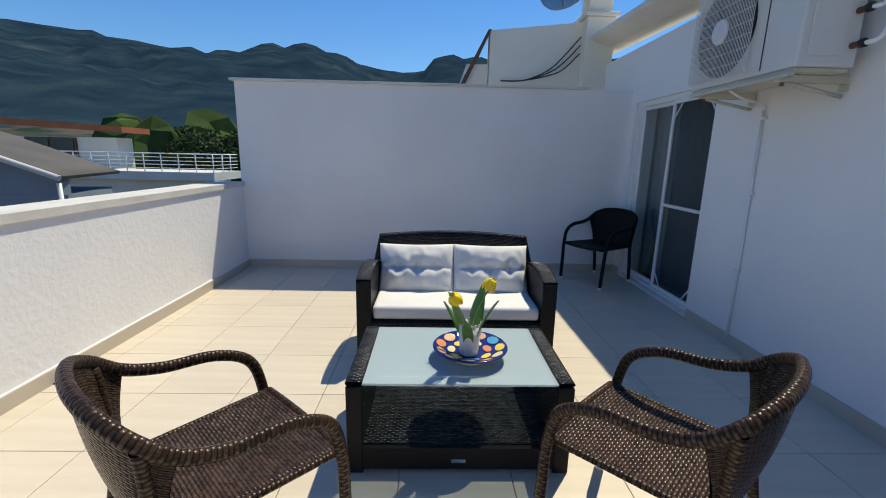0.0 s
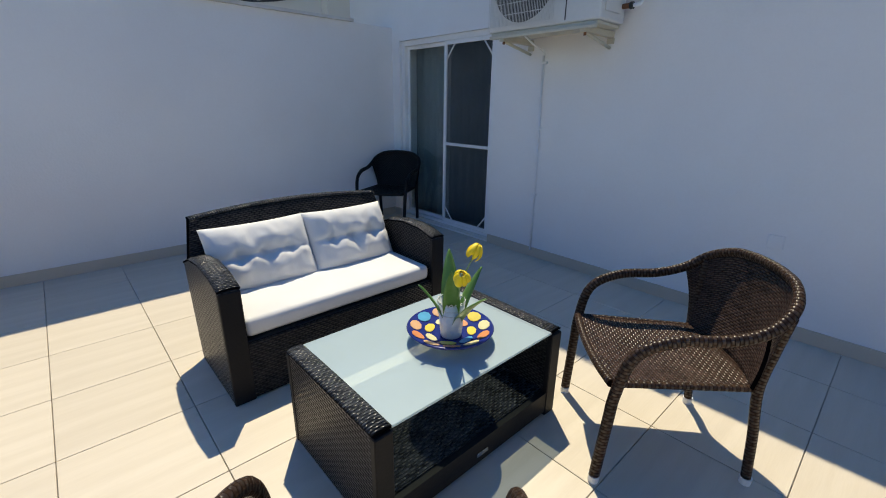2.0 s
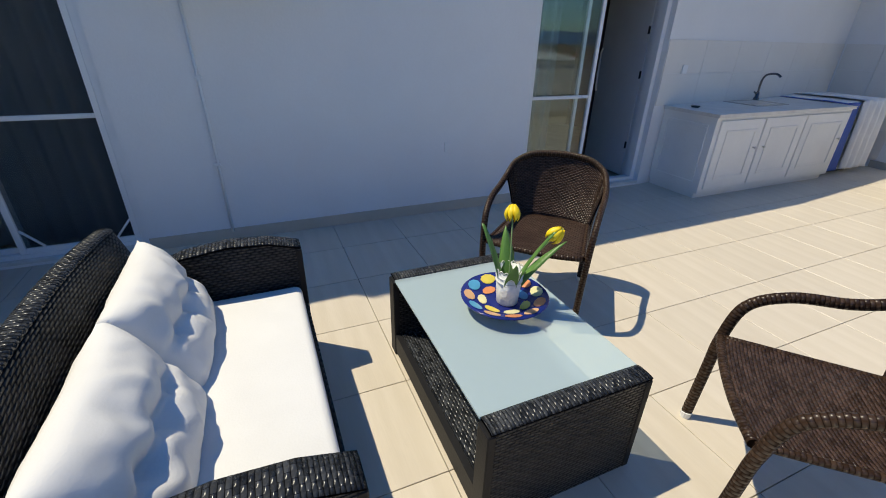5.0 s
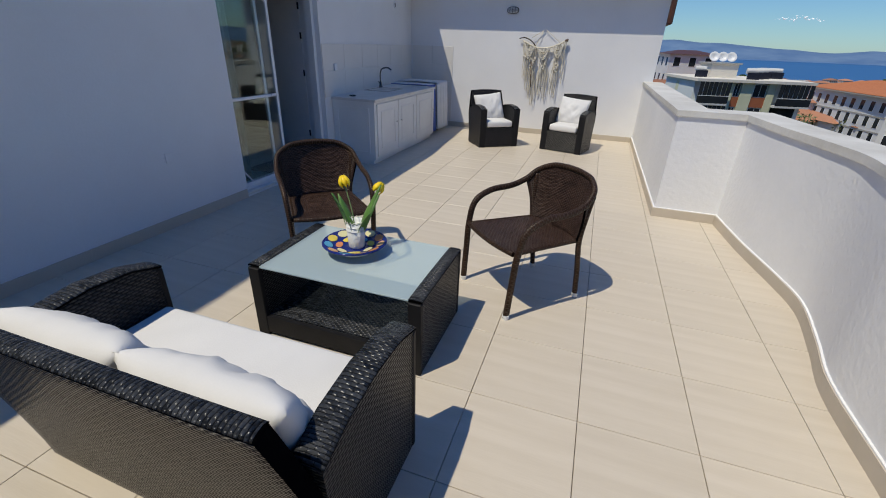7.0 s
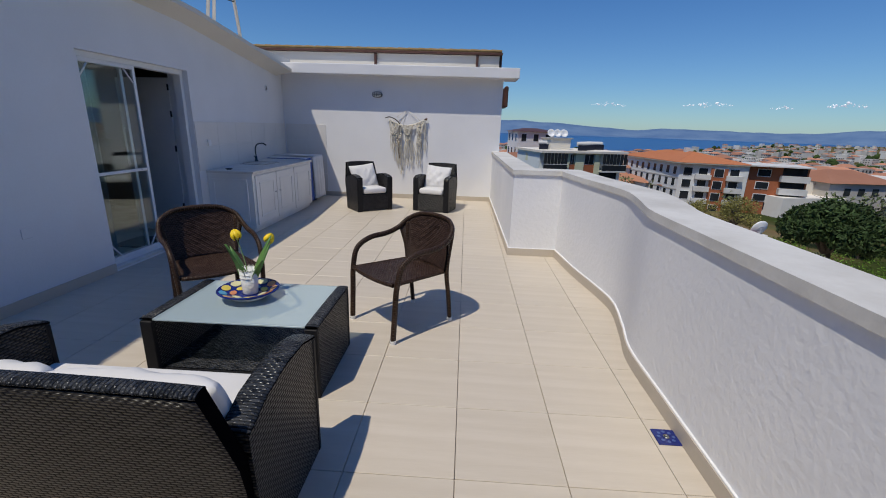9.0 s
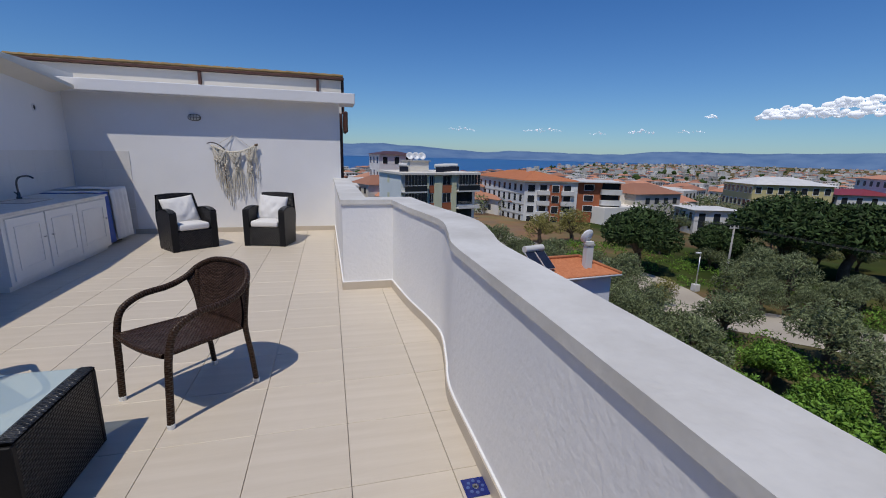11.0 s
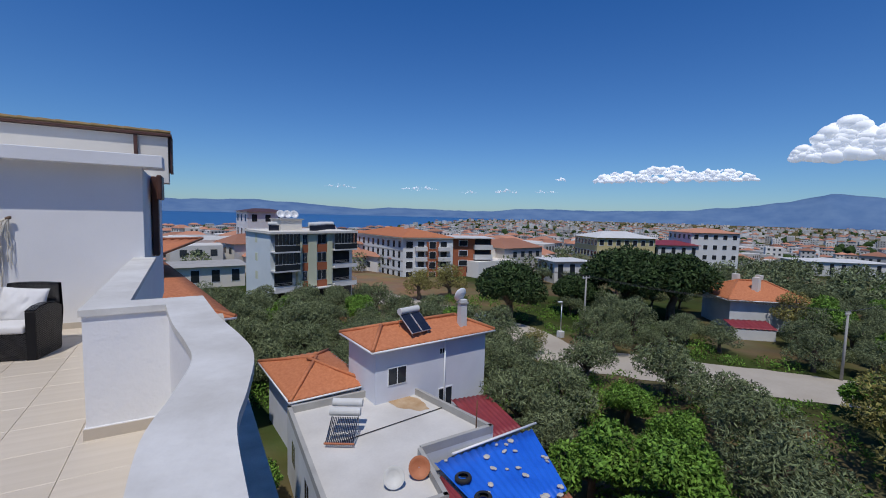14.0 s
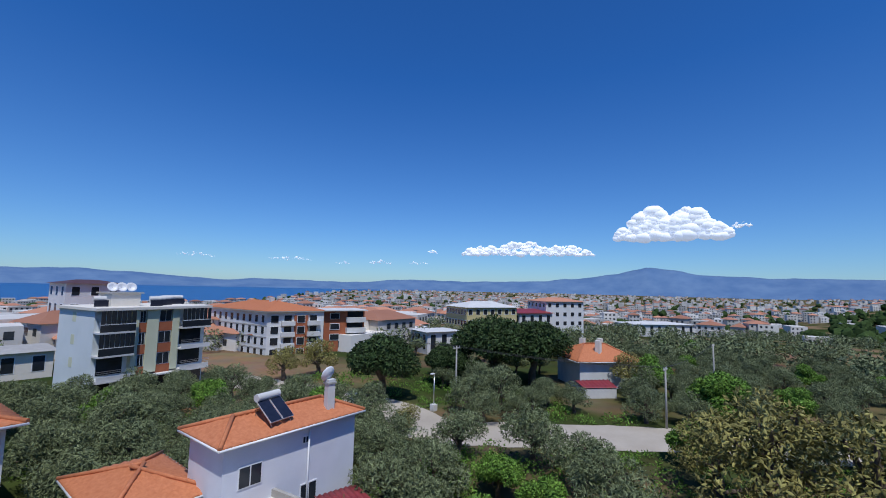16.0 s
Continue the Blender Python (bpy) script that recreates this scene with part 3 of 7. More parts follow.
cobalt = surface("cobalt_glaze", (0.008, 0.015, 0.12), (0.015, 0.03, 0.20), 8, 0.15, 0, 30)
glazes = [surface("glaze_" + n, tuple(c * 0.75 for c in col), col, 14, 0.18, 0, 40) for n, col in (("yellow", (0.85, 0.66, 0.12)), ("orange", (0.80, 0.30, 0.12)), ("sky", (0.10, 0.42, 0.66)), ("cream", (0.80, 0.74, 0.42)), ("peach", (0.82, 0.48, 0.26)))]
white_glaze = surface("white_glaze", (0.68, 0.66, 0.62), (0.76, 0.74, 0.70), 8, 0.25, 0.02, 60)
plate = thing("ceramic_plate", "cobalt blue ceramic plate with painted colour patches", "plate", pose(PX, PY, PZ))
R = lambda r: 0.024 + 0.036 * max(0.0, (r - 0.06) / 0.11) ** 1.15
part("dish", lathe(bmesh.new(), [(0.055, 0.0), (0.075, 0.003), (0.10, 0.018), (0.168, 0.052), (0.172, 0.057), (0.168, 0.061), (0.10, 0.032), (0.06, 0.024)]), cobalt, plate)
part("foot_ring", lathe(bmesh.new(), [(0.062, -0.0), (0.085, 0.001), (0.128, 0.029), (0.124, 0.033), (0.07, 0.01)], 40), white_glaze, plate, "white underside")
for ring, (r0, r1, cnt, ph) in enumerate(((0.112, 0.162, 11, 0.0), (0.066, 0.107, 7, 0.3))):
    for k in range(cnt):
        a = 2 * math.pi * (k + ph) / cnt
        half_w = 0.47 * 2 * math.pi / cnt
        bm = bmesh.new()
        vs = []
        for i in range(10):
            q = 2 * math.pi * i / 10
            r = (r0 + r1) / 2 + (r1 - r0) / 2 * math.cos(q) * (0.9 + 0.2 * noise.noise(Vector((k, i, ring))))
            th = a + half_w * math.sin(q) * (0.9 + 0.25 * noise.noise(Vector((i, k, ring + 4))))
            vs.append((r * math.cos(th), r * math.sin(th), 0.033 + 0.029 * (r - 0.10) / 0.068 if r > 0.10 else 0.025 + 0.008 * (r - 0.06) / 0.04))
        lo = [bm.verts.new((x, y, z + 0.0005)) for x, y, z in vs]
        hi = [bm.verts.new((x, y, z + 0.0022)) for x, y, z in vs]
        bm.faces.new(hi)
        bm.faces.new(lo[::-1])
        for i in range(10):
            bm.faces.new((lo[i], lo[(i + 1) % 10], hi[(i + 1) % 10], hi[i]))
        part("painted_patch", bm, glazes[(k * 2 + ring + k // 3) % 5], plate, ("yellow", "orange", "sky blue", "cream", "peach")[(k * 2 + ring + k // 3) % 5] + " glaze patch")

vase_glass = surface("lace_plastic", (0.66, 0.68, 0.68), (0.80, 0.81, 0.81), 20, 0.35, 0.5, 60)
VX, VY, VZ = PX - 0.005, PY - 0.01, PZ + 0.026
vase = thing("flower_vase", "white lace-patterned plastic cup used as vase", "vase", pose(VX, VY, VZ))
part("cup", lathe(bmesh.new(), [(0.04, 0.0), (0.042, 0.004), (0.053, 0.145), (0.051, 0.145), (0.04, 0.008)], 32), vase_glass, vase)
bm = bmesh.new()
for k in range(16):
    a = 2 * math.pi * k / 16
    tube(bm, [(0.053 * math.cos(a + s), 0.053 * math.sin(a + s), 0.141 + 0.012 * math.sin(math.pi * (s + 0.19) / 0.38)) for s in (-0.19, -0.1, 0, 0.1, 0.19)], 0.0022, 5)
for z in (0.1, 0.12):
    tube(bm, [(0.0515 * math.cos(a), 0.0515 * math.sin(a), z) for a in [2 * math.pi * k / 24 for k in range(25)]], 0.0016, 5)
part("lace_rim", bm, white_glaze, vase, "scalloped lace rim")
petal_mat = surface("tulip_yellow", (0.86, 0.55, 0.01), (0.92, 0.70, 0.03), 25, 0.5, 0.1, 80)
leaf_mat = surface("tulip_leaf", (0.06, 0.16, 0.03), (0.12, 0.26, 0.06), 18, 0.45, 0.15, 60)
stem_mat = surface("tulip_stem", (0.16, 0.26, 0.10), (0.24, 0.34, 0.15), 18, 0.5, 0.1, 60)


def tulip(name, top, bendv):
    t = thing(name, "yellow artificial tulip with green stem and leaves", "flower", pose(VX, VY, VZ + 0.012), "tulips in the vase")
    top = Vector(top)
    path = smooth_path([(0, 0, 0), (top.x * 0.25 + bendv[0], top.y * 0.25 + bendv[1], top.z * 0.5), top * 0.97, top], 6)
    part("stem", tube(bmesh.new(), path, 0.003, 6), stem_mat, t)
    d = (path[-1] - path[-3]).normalized()
    m = Matrix.Translation(top - d * 0.004) @ d.to_track_quat("Z", "Y").to_matrix().to_4x4()
    for k in range(6):
        a0 = 2 * math.pi * k / 6
        out = 1.0 if k % 2 else 0.88
        def petal(u, v):
            a = a0 + (u - 0.5) * 1.35 * (math.sin(math.pi * min(1, 0.18 + v * 0.86)) ** 0.7)
            r = out * (0.006 + 0.026 * math.sin(math.pi * (0.08 + v * 0.72))) * (1 - 0.15 * (2 * u - 1) ** 2)
            return m @ Vector((r * math.cos(a), r * math.sin(a), 0.064 * v))
        part("petal", sheet(bmesh.new(), petal, 5, 8, 0.0012), petal_mat, t)
    return t


def leaf(parent, ax, ay, h, lean, w):
    def fn(u, v):
        a = 2 * u - 1
        c = Vector((ax * (0.012 + 1.6 * lean * v ** 1.6), ay * (0.012 + 1.6 * lean * v ** 1.6), h * (v - 0.35 * lean * v ** 3)))
        s = Vector((-ay, ax, 0)) * a * 1.35 * w * (math.sin(math.pi * (0.1 + 0.9 * v)) ** 0.8) * (1 if v < 1 else 0)
        return c + s + Vector((ax, ay, 0.2)) * 0.012 * a * a
    part("leaf", sheet(bmesh.new(), fn, 4, 12, 0.0012), leaf_mat, parent)


t1 = tulip("tulip", (0.09, -0.045, 0.35), (0.0, 0.0))
t2 = tulip("tulip", (-0.09, -0.14, 0.31), (0.0, -0.02))
for tt, lf in ((t1, ((0.6, 0.8, 0.31, 0.06, 0.026), (0.9, -0.3, 0.26, 0.07, 0.024))), (t2, ((-0.7, -0.7, 0.32, 0.08, 0.024), (-0.2, -1.0, 0.24, 0.12, 0.018), (-0.9, 0.4, 0.22, 0.07, 0.018)))):
    for ax, ay, h, ln, w in lf:
        leaf(tt, ax, ay, h, ln, w)


# ---- doors ----
mesh_screen, sn_, sl_, sb_ = shader("insect_screen")
sb_.inputs["Base Color"].default_value = (0.03, 0.034, 0.04, 1)
sb_.inputs["Roughness"].default_value = 0.6
holes, mesh_mix = sn_.new("ShaderNodeBsdfTransparent"), sn_.new("ShaderNodeMixShader")
mesh_mix.inputs[0].default_value = 0.62
sl_.new(sb_.outputs[0], mesh_mix.inputs[1])
sl_.new(holes.outputs[0], mesh_mix.inputs[2])
sl_.new(mesh_mix.outputs[0], sn_["Material Output"].inputs[0])


def door_frame(d, y0, y1, z0, z1, x, w=0.05, t=0.045, name="frame"):
    """Four bars round an opening, butted."""
    bm = bmesh.new()
    box(bm, x, y0, z0, x + t, y0 + w, z1, 0.003)
    box(bm, x, y1 - w, z0, x + t, y1, z1, 0.003)
    box(bm, x, y0 + w, z1 - w, x + t, y1 - w, z1, 0.003)
    box(bm, x, y0 + w, z0, x + t, y1 - w, z0 + w, 0.003)
    return part(name, bm, pvc, d)


def pane(d, y0, y1, z0, z1, x, material=clear):
    p = part("pane", boxed(x, y0, z0, x + 0.006, y1, z1), material, d)
    p.visible_shadow = False
    return p


def leaf_panel(d, y0, y1, z0, z1, x, rail=None, braces=False, filling=clear):
    """A sliding leaf: frame, mid rail, glass, corner braces, latch."""
    f = door_frame(d, y0, y1, z0, z1, x, 0.036, 0.03, "leaf_frame")
    if rail:
        part("mid_rail", boxed(x + 0.002, y0 + 0.036, rail - 0.014, x + 0.026, y1 - 0.036, rail + 0.014, 0.003), pvc, d)
    if braces:
        for yy, s in ((y0 + 0.036, 1), (y1 - 0.036, -1)):
            for zz, q in ((z0 + 0.036, 1), (z1 - 0.036, -1)):
                bm = bmesh.new()
                tube(bm, [(x + 0.012, yy, zz + q * 0.12), (x + 0.012, yy + s * 0.10, zz)], 0.008, 6)
                part("corner_brace", bm, pvc, d)
        part("latch", boxed(x - 0.012, y0 + 0.05, rail - 0.006, x + 0.004, y0 + 0.12, rail + 0.016, 0.003), pvc, d, "small white latch")
    pane(d, y0 + 0.036, y1 - 0.036, z0 + 0.036, z1 - 0.036, x + 0.014, filling)


def drape(d, y0, y1, z0, z1, x, waves, seed):
    def fn(u, v):
        y = y0 + (y1 - y0) * u
        return (x + 0.028 * math.sin(u * waves * 2 * math.pi + 0.6 * math.sin(v * 2 + seed)) + 0.012 * noise.noise(Vector((u * 9, v * 3, seed))), y, z0 + (z1 - z0) * v)
    return sheet(bmesh.new(), fn, 90, 8, 0.004)


d1 = thing("door_1", "white sliding glass door, closed, with curtains behind", "door", kind="structure")
door_frame(d1, D1[0], D1[1], 0.02, D1[2], WX + 0.03, 0.05, 0.08)
leaf_panel(d1, 4.66, D1[1] - 0.05, 0.07, D1[2] - 0.05, WX + 0.07)
leaf_panel(d1, D1[0] + 0.05, 4.70, 0.07, D1[2] - 0.05, WX + 0.035, 0.90, True, mesh_screen)
part("sill", boxed(WX - 0.01, D1[0], 0.02, WX + 0.028, D1[1], 0.045, 0.004), marble, d1)
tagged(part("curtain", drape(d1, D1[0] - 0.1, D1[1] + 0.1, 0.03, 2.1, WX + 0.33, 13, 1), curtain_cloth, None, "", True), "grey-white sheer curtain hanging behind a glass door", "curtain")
d2 = thing("door_2", "white sliding glass door, half open onto a dark room", "door", kind="structure")
door_frame(d2, D2[0], D2[1], 0.02, D2[2], WX + 0.06, 0.05, 0.09)
leaf_panel(d2, 0.30, D2[1] - 0.05, 0.07, D2[2] - 0.05, WX + 0.065, 0.90, True)
leaf_panel(d2, 0.42, D2[1] - 0.06, 0.07, D2[2] - 0.05, WX + 0.105)
part("sill", boxed(WX - 0.01, D2[0], 0.02, WX + 0.055, D2[1], 0.045, 0.004), marble, d2)
leaf_m = pose(WX + T + 0.01, D2[0] + 0.0, 0.03, 0, 0, -97)
ld = thing("inner_door", "white panelled inner door leaf standing open", "door", leaf_m)
part("leaf", boxed(0, 0, 0, 0.045, 0.72, 1.84, 0.004), pvc, ld)
part("door_handle", tube(bmesh.new(), [(-0.03, 0.66, 0.82), (-0.045, 0.66, 0.86), (-0.045, 0.66, 1.22), (-0.03, 0.66, 1.26)], 0.009, 8), pvc, ld)
for z in (0.3, 1.0, 1.4, 1.7):
    part("hinge", cyl(bmesh.new(), (-0.01, 0.0, z), (-0.01, 0.0, z + 0.07), 0.01), dark_hole, ld, "dark hinge")
tagged(part("door_mat", boxed(WX + 0.3, -0.2, 0.0, WX + 0.7, 0.25, 0.02, 0.006), dark_hole, None), "small dark mat inside the open doorway", "mat")
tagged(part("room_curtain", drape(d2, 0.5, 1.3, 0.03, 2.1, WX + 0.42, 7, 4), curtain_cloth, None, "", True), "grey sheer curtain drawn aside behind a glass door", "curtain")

# ---- outdoor kitchen ----
KY0, KY1, KX, KH = -2.69, -0.61, 2.165, 0.80
cb = thing("kitchen_cabinet", "white painted outdoor sink cabinet with three doors", "cabinet")
bm = bmesh.new()
prism(bm, [(KX, KY1), (KX, KY0), (bend(KY0) - 0.005, KY0), (bend(KY1) - 0.005, KY1)], 0.06, KH - 0.03)
prism(bm, [(KX + 0.04, KY1 - 0.02), (KX + 0.04, KY0 + 0.02), (bend(KY0) - 0.01, KY0 + 0.02), (bend(KY1) - 0.01, KY1 - 0.02)], 0.0, 0.06)
part("body", bm, cabinet_paint, cb)
edges_y = [KY1 - 0.04, KY1 - 0.66, KY1 - 1.30, KY0 + 0.04]
for k, (a, b) in enumerate(zip(edges_y, edges_y[1:])):
    dr = part("door", boxed(KX - 0.018, b + 0.012, 0.10, KX, a - 0.012, KH - 0.06, 0.003), cabinet_paint, cb)
    bm = bmesh.new()
    for y0, z0, y1, z1 in ((b + 0.10, 0.19, a - 0.10, 0.215), (b + 0.10, KH - 0.175, a - 0.10, KH - 0.15), (b + 0.10, 0.215, b + 0.125, KH - 0.175), (a - 0.125, 0.215, a - 0.10, KH - 0.175)):
        box(bm, KX - 0.026, y0, z0, KX - 0.0185, y1, z1, 0.002)
    part("panel_moulding", bm, cabinet_paint, dr)
    part("handle", lathe(bmesh.new(), [(0.006, 0), (0.006, 0.012), (0.014, 0.018), (0.012, 0.026), (0.002, 0.028)], 12), alu, dr, "small round knob").matrix_local = pose(KX - 0.0185, (b + 0.07) if k != 1 else (a - 0.07), 0.47, 0, -90, 0)
bm = bmesh.new()
for x0, z0, x1, z1 in ((KX + 0.07, 0.14, bend(KY1) - 0.06, 0.165), (KX + 0.07, KH - 0.13, bend(KY1) - 0.06, KH - 0.105), (KX + 0.07, 0.165, KX + 0.095, KH - 0.13), (bend(KY1) - 0.085, 0.165, bend(KY1) - 0.06, KH - 0.13)):
    box(bm, x0, KY1 + 0.0005, z0, x1, KY1 + 0.009, z1, 0.002)
part("side_moulding", bm, cabinet_paint, cb)
wt = part("worktop", prism(bmesh.new(), [(KX - 0.03, KY1 + 0.025), (KX - 0.03, KY0), (bend(KY0) - 0.012, KY0), (bend(KY1) - 0.012, KY1 + 0.025)], KH - 0.03, KH), marble, None)
tagged(wt, "pale marble worktop with a sunk sink", "worktop")
sk = thing("sink", "stainless steel sink basin set in the worktop", "sink", pose(2.60, -1.75, KH))
bm = bmesh.new()
box(bm, -0.19, -0.25, 0.0, 0.19, -0.225, 0.008, 0.002)
box(bm, -0.19, 0.225, 0.0, 0.19, 0.25, 0.008, 0.002)
box(bm, -0.19, -0.225, 0.0, -0.165, 0.225, 0.008, 0.002)
box(bm, 0.165, -0.225, 0.0, 0.19, 0.225, 0.008, 0.002)
part("rim", bm, chrome, sk)
part("basin", boxed(-0.165, -0.225, 0.0005, 0.165, 0.225, 0.003), alu, sk)
fc = thing("kitchen_faucet", "chrome swan-neck faucet with dark sheen", "faucet", pose(2.80, -2.05, KH))
dark_chrome = surface("dark_chrome", (0.10, 0.10, 0.11), (0.16, 0.16, 0.17), 8, 0.2, 0, 30, metal=1.0)
part("base", lathe(bmesh.new(), [(0.028, 0), (0.028, 0.02), (0.02, 0.03), (0.018, 0.08), (0.012, 0.085)], 16), dark_chrome, fc)
part("spout", tube(bmesh.new(), smooth_path([(0, 0, 0.08), (0, 0, 0.2), (-0.03, -0.01, 0.265), (-0.11, -0.03, 0.28), (-0.16, -0.045, 0.25)], 6), 0.011, 8), dark_chrome, fc)
part("lever", tube(bmesh.new(), [(0.0, 0.02, 0.06), (0.0, 0.07, 0.09)], 0.007, 8), dark_chrome, fc)
dd = tagged(part("soap_dish", lathe(bmesh.new(), [(0.03, 0), (0.045, 0.012), (0.042, 0.014), (0.028, 0.004)], 16), dark_hole, None), "small dark dish on the worktop", "dish")
dd.location = (2.55, -0.78, KH)

# backsplash of large white tiles, on two walls
bs = thing("backsplash", "off-white wall tiles above the worktop", "tiles", kind="structure")
ang = math.degrees(math.atan2(bend(-3) - bend(-2), 1))
ln = (END + 0.44) / math.cos(radians(ang))
n_t = 6
step = abs(ln) / n_t
for r, (z0, z1) in enumerate(((0.80, 1.09), (1.093, 1.39))):
    for k in range(n_t):
        ob = part("tile", boxed(-0.008, -(k + 1) * step + 0.0015, z0, 0.001, -k * step - 0.0015, z1, 0.001), white_tile, bs)
        ob.matrix_local = pose(WX, -0.445, 0, 0, 0, ang)
    for a, b in ((2.25, 2.65), (2.653, 3.05)):
        part("tile", boxed(a, END - 0.001, z0, b, END + 0.008, z1, 0.001), white_tile, bs)
for a, b in ((2.25, 2.65), (2.653, 3.05)):
    for z0, z1 in ((0.09, 0.44), (0.443, 0.797)):
        part("tile", boxed(a, END - 0.001, z0, b, END + 0.008, z1, 0.001), white_tile, bs)
ps = tagged(part("power_socket", boxed(-0.012, -0.04, -0.04, 0.0, 0.04, 0.04, 0.004), pvc, None), "white double power socket above the worktop", "socket")
ps.matrix_world = pose(bend(-0.75) - 0.008, -0.75, 1.13, 0, 0, ang)

# appliance under a cloth
blue_cloth = surface("blue_cloth", (0.01, 0.06, 0.30), (0.02, 0.09, 0.42), 6, 0.7, 0.3, 90)
white_cloth = surface("white_cloth", (0.66, 0.67, 0.68), (0.78, 0.78, 0.78), 6, 0.85, 0.3, 90)
wm = thing("washing_machine", "white washing machine standing beside the sink cabinet", "appliance")
part("body", boxed(2.29, -3.42, 0.03, bend(-3.4) - 0.02, -2.80, 0.815, 0.015, 2), cabinet_paint, wm)
part("plinth", boxed(2.32, -3.40, 0.0, bend(-3.4) - 0.05, -2.83, 0.03), dark_hole, wm)
def cover(u, v, o=0.0):
    q = v * 1.55
    x = 2.98 - min(q, 0.74) if q < 0.74 else 2.24 - 0.018 * math.sin(u * 23) - 0.04 * (q - 0.74)
    z = 0.835 if q < 0.70 else 0.835 - max(0.0, q - 0.74) * 0.95
    return (x + 0.006 * noise.noise(Vector((u * 7, v * 7, 2))), -3.55 + u * 0.50 + 0.01 * noise.noise(Vector((u * 3, v * 6, 5))), z + 0.012 * noise.noise(Vector((u * 5, v * 5, 1))))
tagged(part("cloth_cover", sheet(bmesh.new(), cover, 30, 40, 0.004), white_cloth, None, "", True), "white cloth draped over the washing machine", "cloth")
def strip(u, v):
    x, y, z = cover(0.5, v)
    return (x + 0.004, -3.0 + u * 0.27, max(z * 0.97, 0.06) - 0.004)
tagged(part("blue_towel", sheet(bmesh.new(), strip, 10, 40, 0.004), blue_cloth, None, "", True), "blue cloth hanging over the machine's front", "cloth")

# ---- things on the walls ----
vent = thing("wall_vent", "round dark vent pipe in the wall", "vent", pose(bend(-3.0) + 0.005, -3.0, 1.97, 0, -90, ang))
part("ring", lathe(bmesh.new(), [(0.052, 0), (0.052, 0.02), (0.04, 0.02), (0.04, 0.0)], 20, False), pvc, vent)
part("mouth", lathe(bmesh.new(), [(0.041, 0.0), (0.041, 0.008)], 20), dark_hole, vent, "dark opening")

lamp_glass = surface("lamp_glass", (0.5, 0.5, 0.48), (0.6, 0.6, 0.58), 30, 0.2, 0.3, 90)
lamp_iron = surface("lamp_iron", (0.06, 0.06, 0.065), (0.11, 0.11, 0.115), 20, 0.5, 0.1, 60)
bl = thing("bulkhead_lamp", "oval grey caged bulkhead lamp on the wall", "lamp", pose(1.22, END, 1.975, 90, 0, 180))
def oval(s, z, k=24):
    return [(0.10 * s * math.copysign(abs(math.cos(2 * math.pi * i / k)) ** 0.75, math.cos(2 * math.pi * i / k)), 0.055 * s * math.copysign(abs(math.sin(2 * math.pi * i / k)) ** 0.8, math.sin(2 * math.pi * i / k)), z) for i in range(k)]
def lofted(bm, rings):
    vs = [[bm.verts.new(p) for p in r] for r in rings]
    for a, b in zip(vs, vs[1:]):
        for i in range(len(a)):
            bm.faces.new((a[i], a[(i + 1) % len(a)], b[(i + 1) % len(a)], b[i]))
    bm.faces.new(vs[0][::-1])
    bm.faces.new(vs[-1])
    return bm
part("base", lofted(bmesh.new(), [oval(1, 0), oval(1, 0.02), oval(0.92, 0.028)]), lamp_iron, bl)
part("lens", lofted(bmesh.new(), [oval(0.86, 0.02), oval(0.84, 0.045), oval(0.6, 0.062)]), lamp_glass, bl, "ribbed glass")
bm = bmesh.new()
for x in (-0.045, 0.0, 0.045):
    tube(bm, smooth_path([(x, -0.05, 0.022), (x, -0.035, 0.06), (x, 0, 0.07), (x, 0.035, 0.06), (x, 0.05, 0.022)], 4), 0.004, 6)
tube(bm, smooth_path([(-0.095, 0, 0.022), (-0.07, 0, 0.06), (0, 0, 0.074), (0.07, 0, 0.06), (0.095, 0, 0.022)], 4), 0.004, 6)
part("cage", bm, lamp_iron, bl)

# macrame hanging: three loose groups of cords under a sagging rope bar
mc = thing("macrame_hanging", "cream knotted macrame wall hanging with a brown twig", "wall hanging", pose(0.65, END + 0.02, 0))
part("twig", tube(bmesh.new(), smooth_path([(0.41, 0.02, 1.555), (0.33, 0.03, 1.572), (0.24, 0.03, 1.545), (0.17, 0.028, 1.495), (0.13, 0.025, 1.45)], 5), 0.009, 7), brown_wrap, mc, "thin curved brown twig")
BAR = [(0.34, 1.525), (0.24, 1.475), (0.12, 1.43), (0.0, 1.42), (-0.12, 1.435), (-0.24, 1.48), (-0.36, 1.54)]
part("rope_bar", tube(bmesh.new(), smooth_path([(x, 0.024, z) for x, z in BAR], 5), 0.014, 8), cotton_rope, mc)
for pts in (((0.20, 0.02, 1.575), (0.07, 0.008, 1.655), (0.0, 0.004, 1.70)), ((0.12, 0.02, 1.47), (0.06, 0.008, 1.59), (0.02, 0.004, 1.69)), ((-0.27, 0.02, 1.51), (-0.13, 0.008, 1.62), (-0.02, 0.004, 1.70))):
    part("hanging_cord", tube(bmesh.new(), list(pts), 0.0045, 5), cotton_rope, mc)
rnd = random.Random(4)
def rod_z(x):
    for (xa, za), (xb, zb) in zip(BAR, BAR[1:]):
        if xb <= x <= xa:
            return za + (zb - za) * (xa - x) / (xa - xb)
    return 1.53
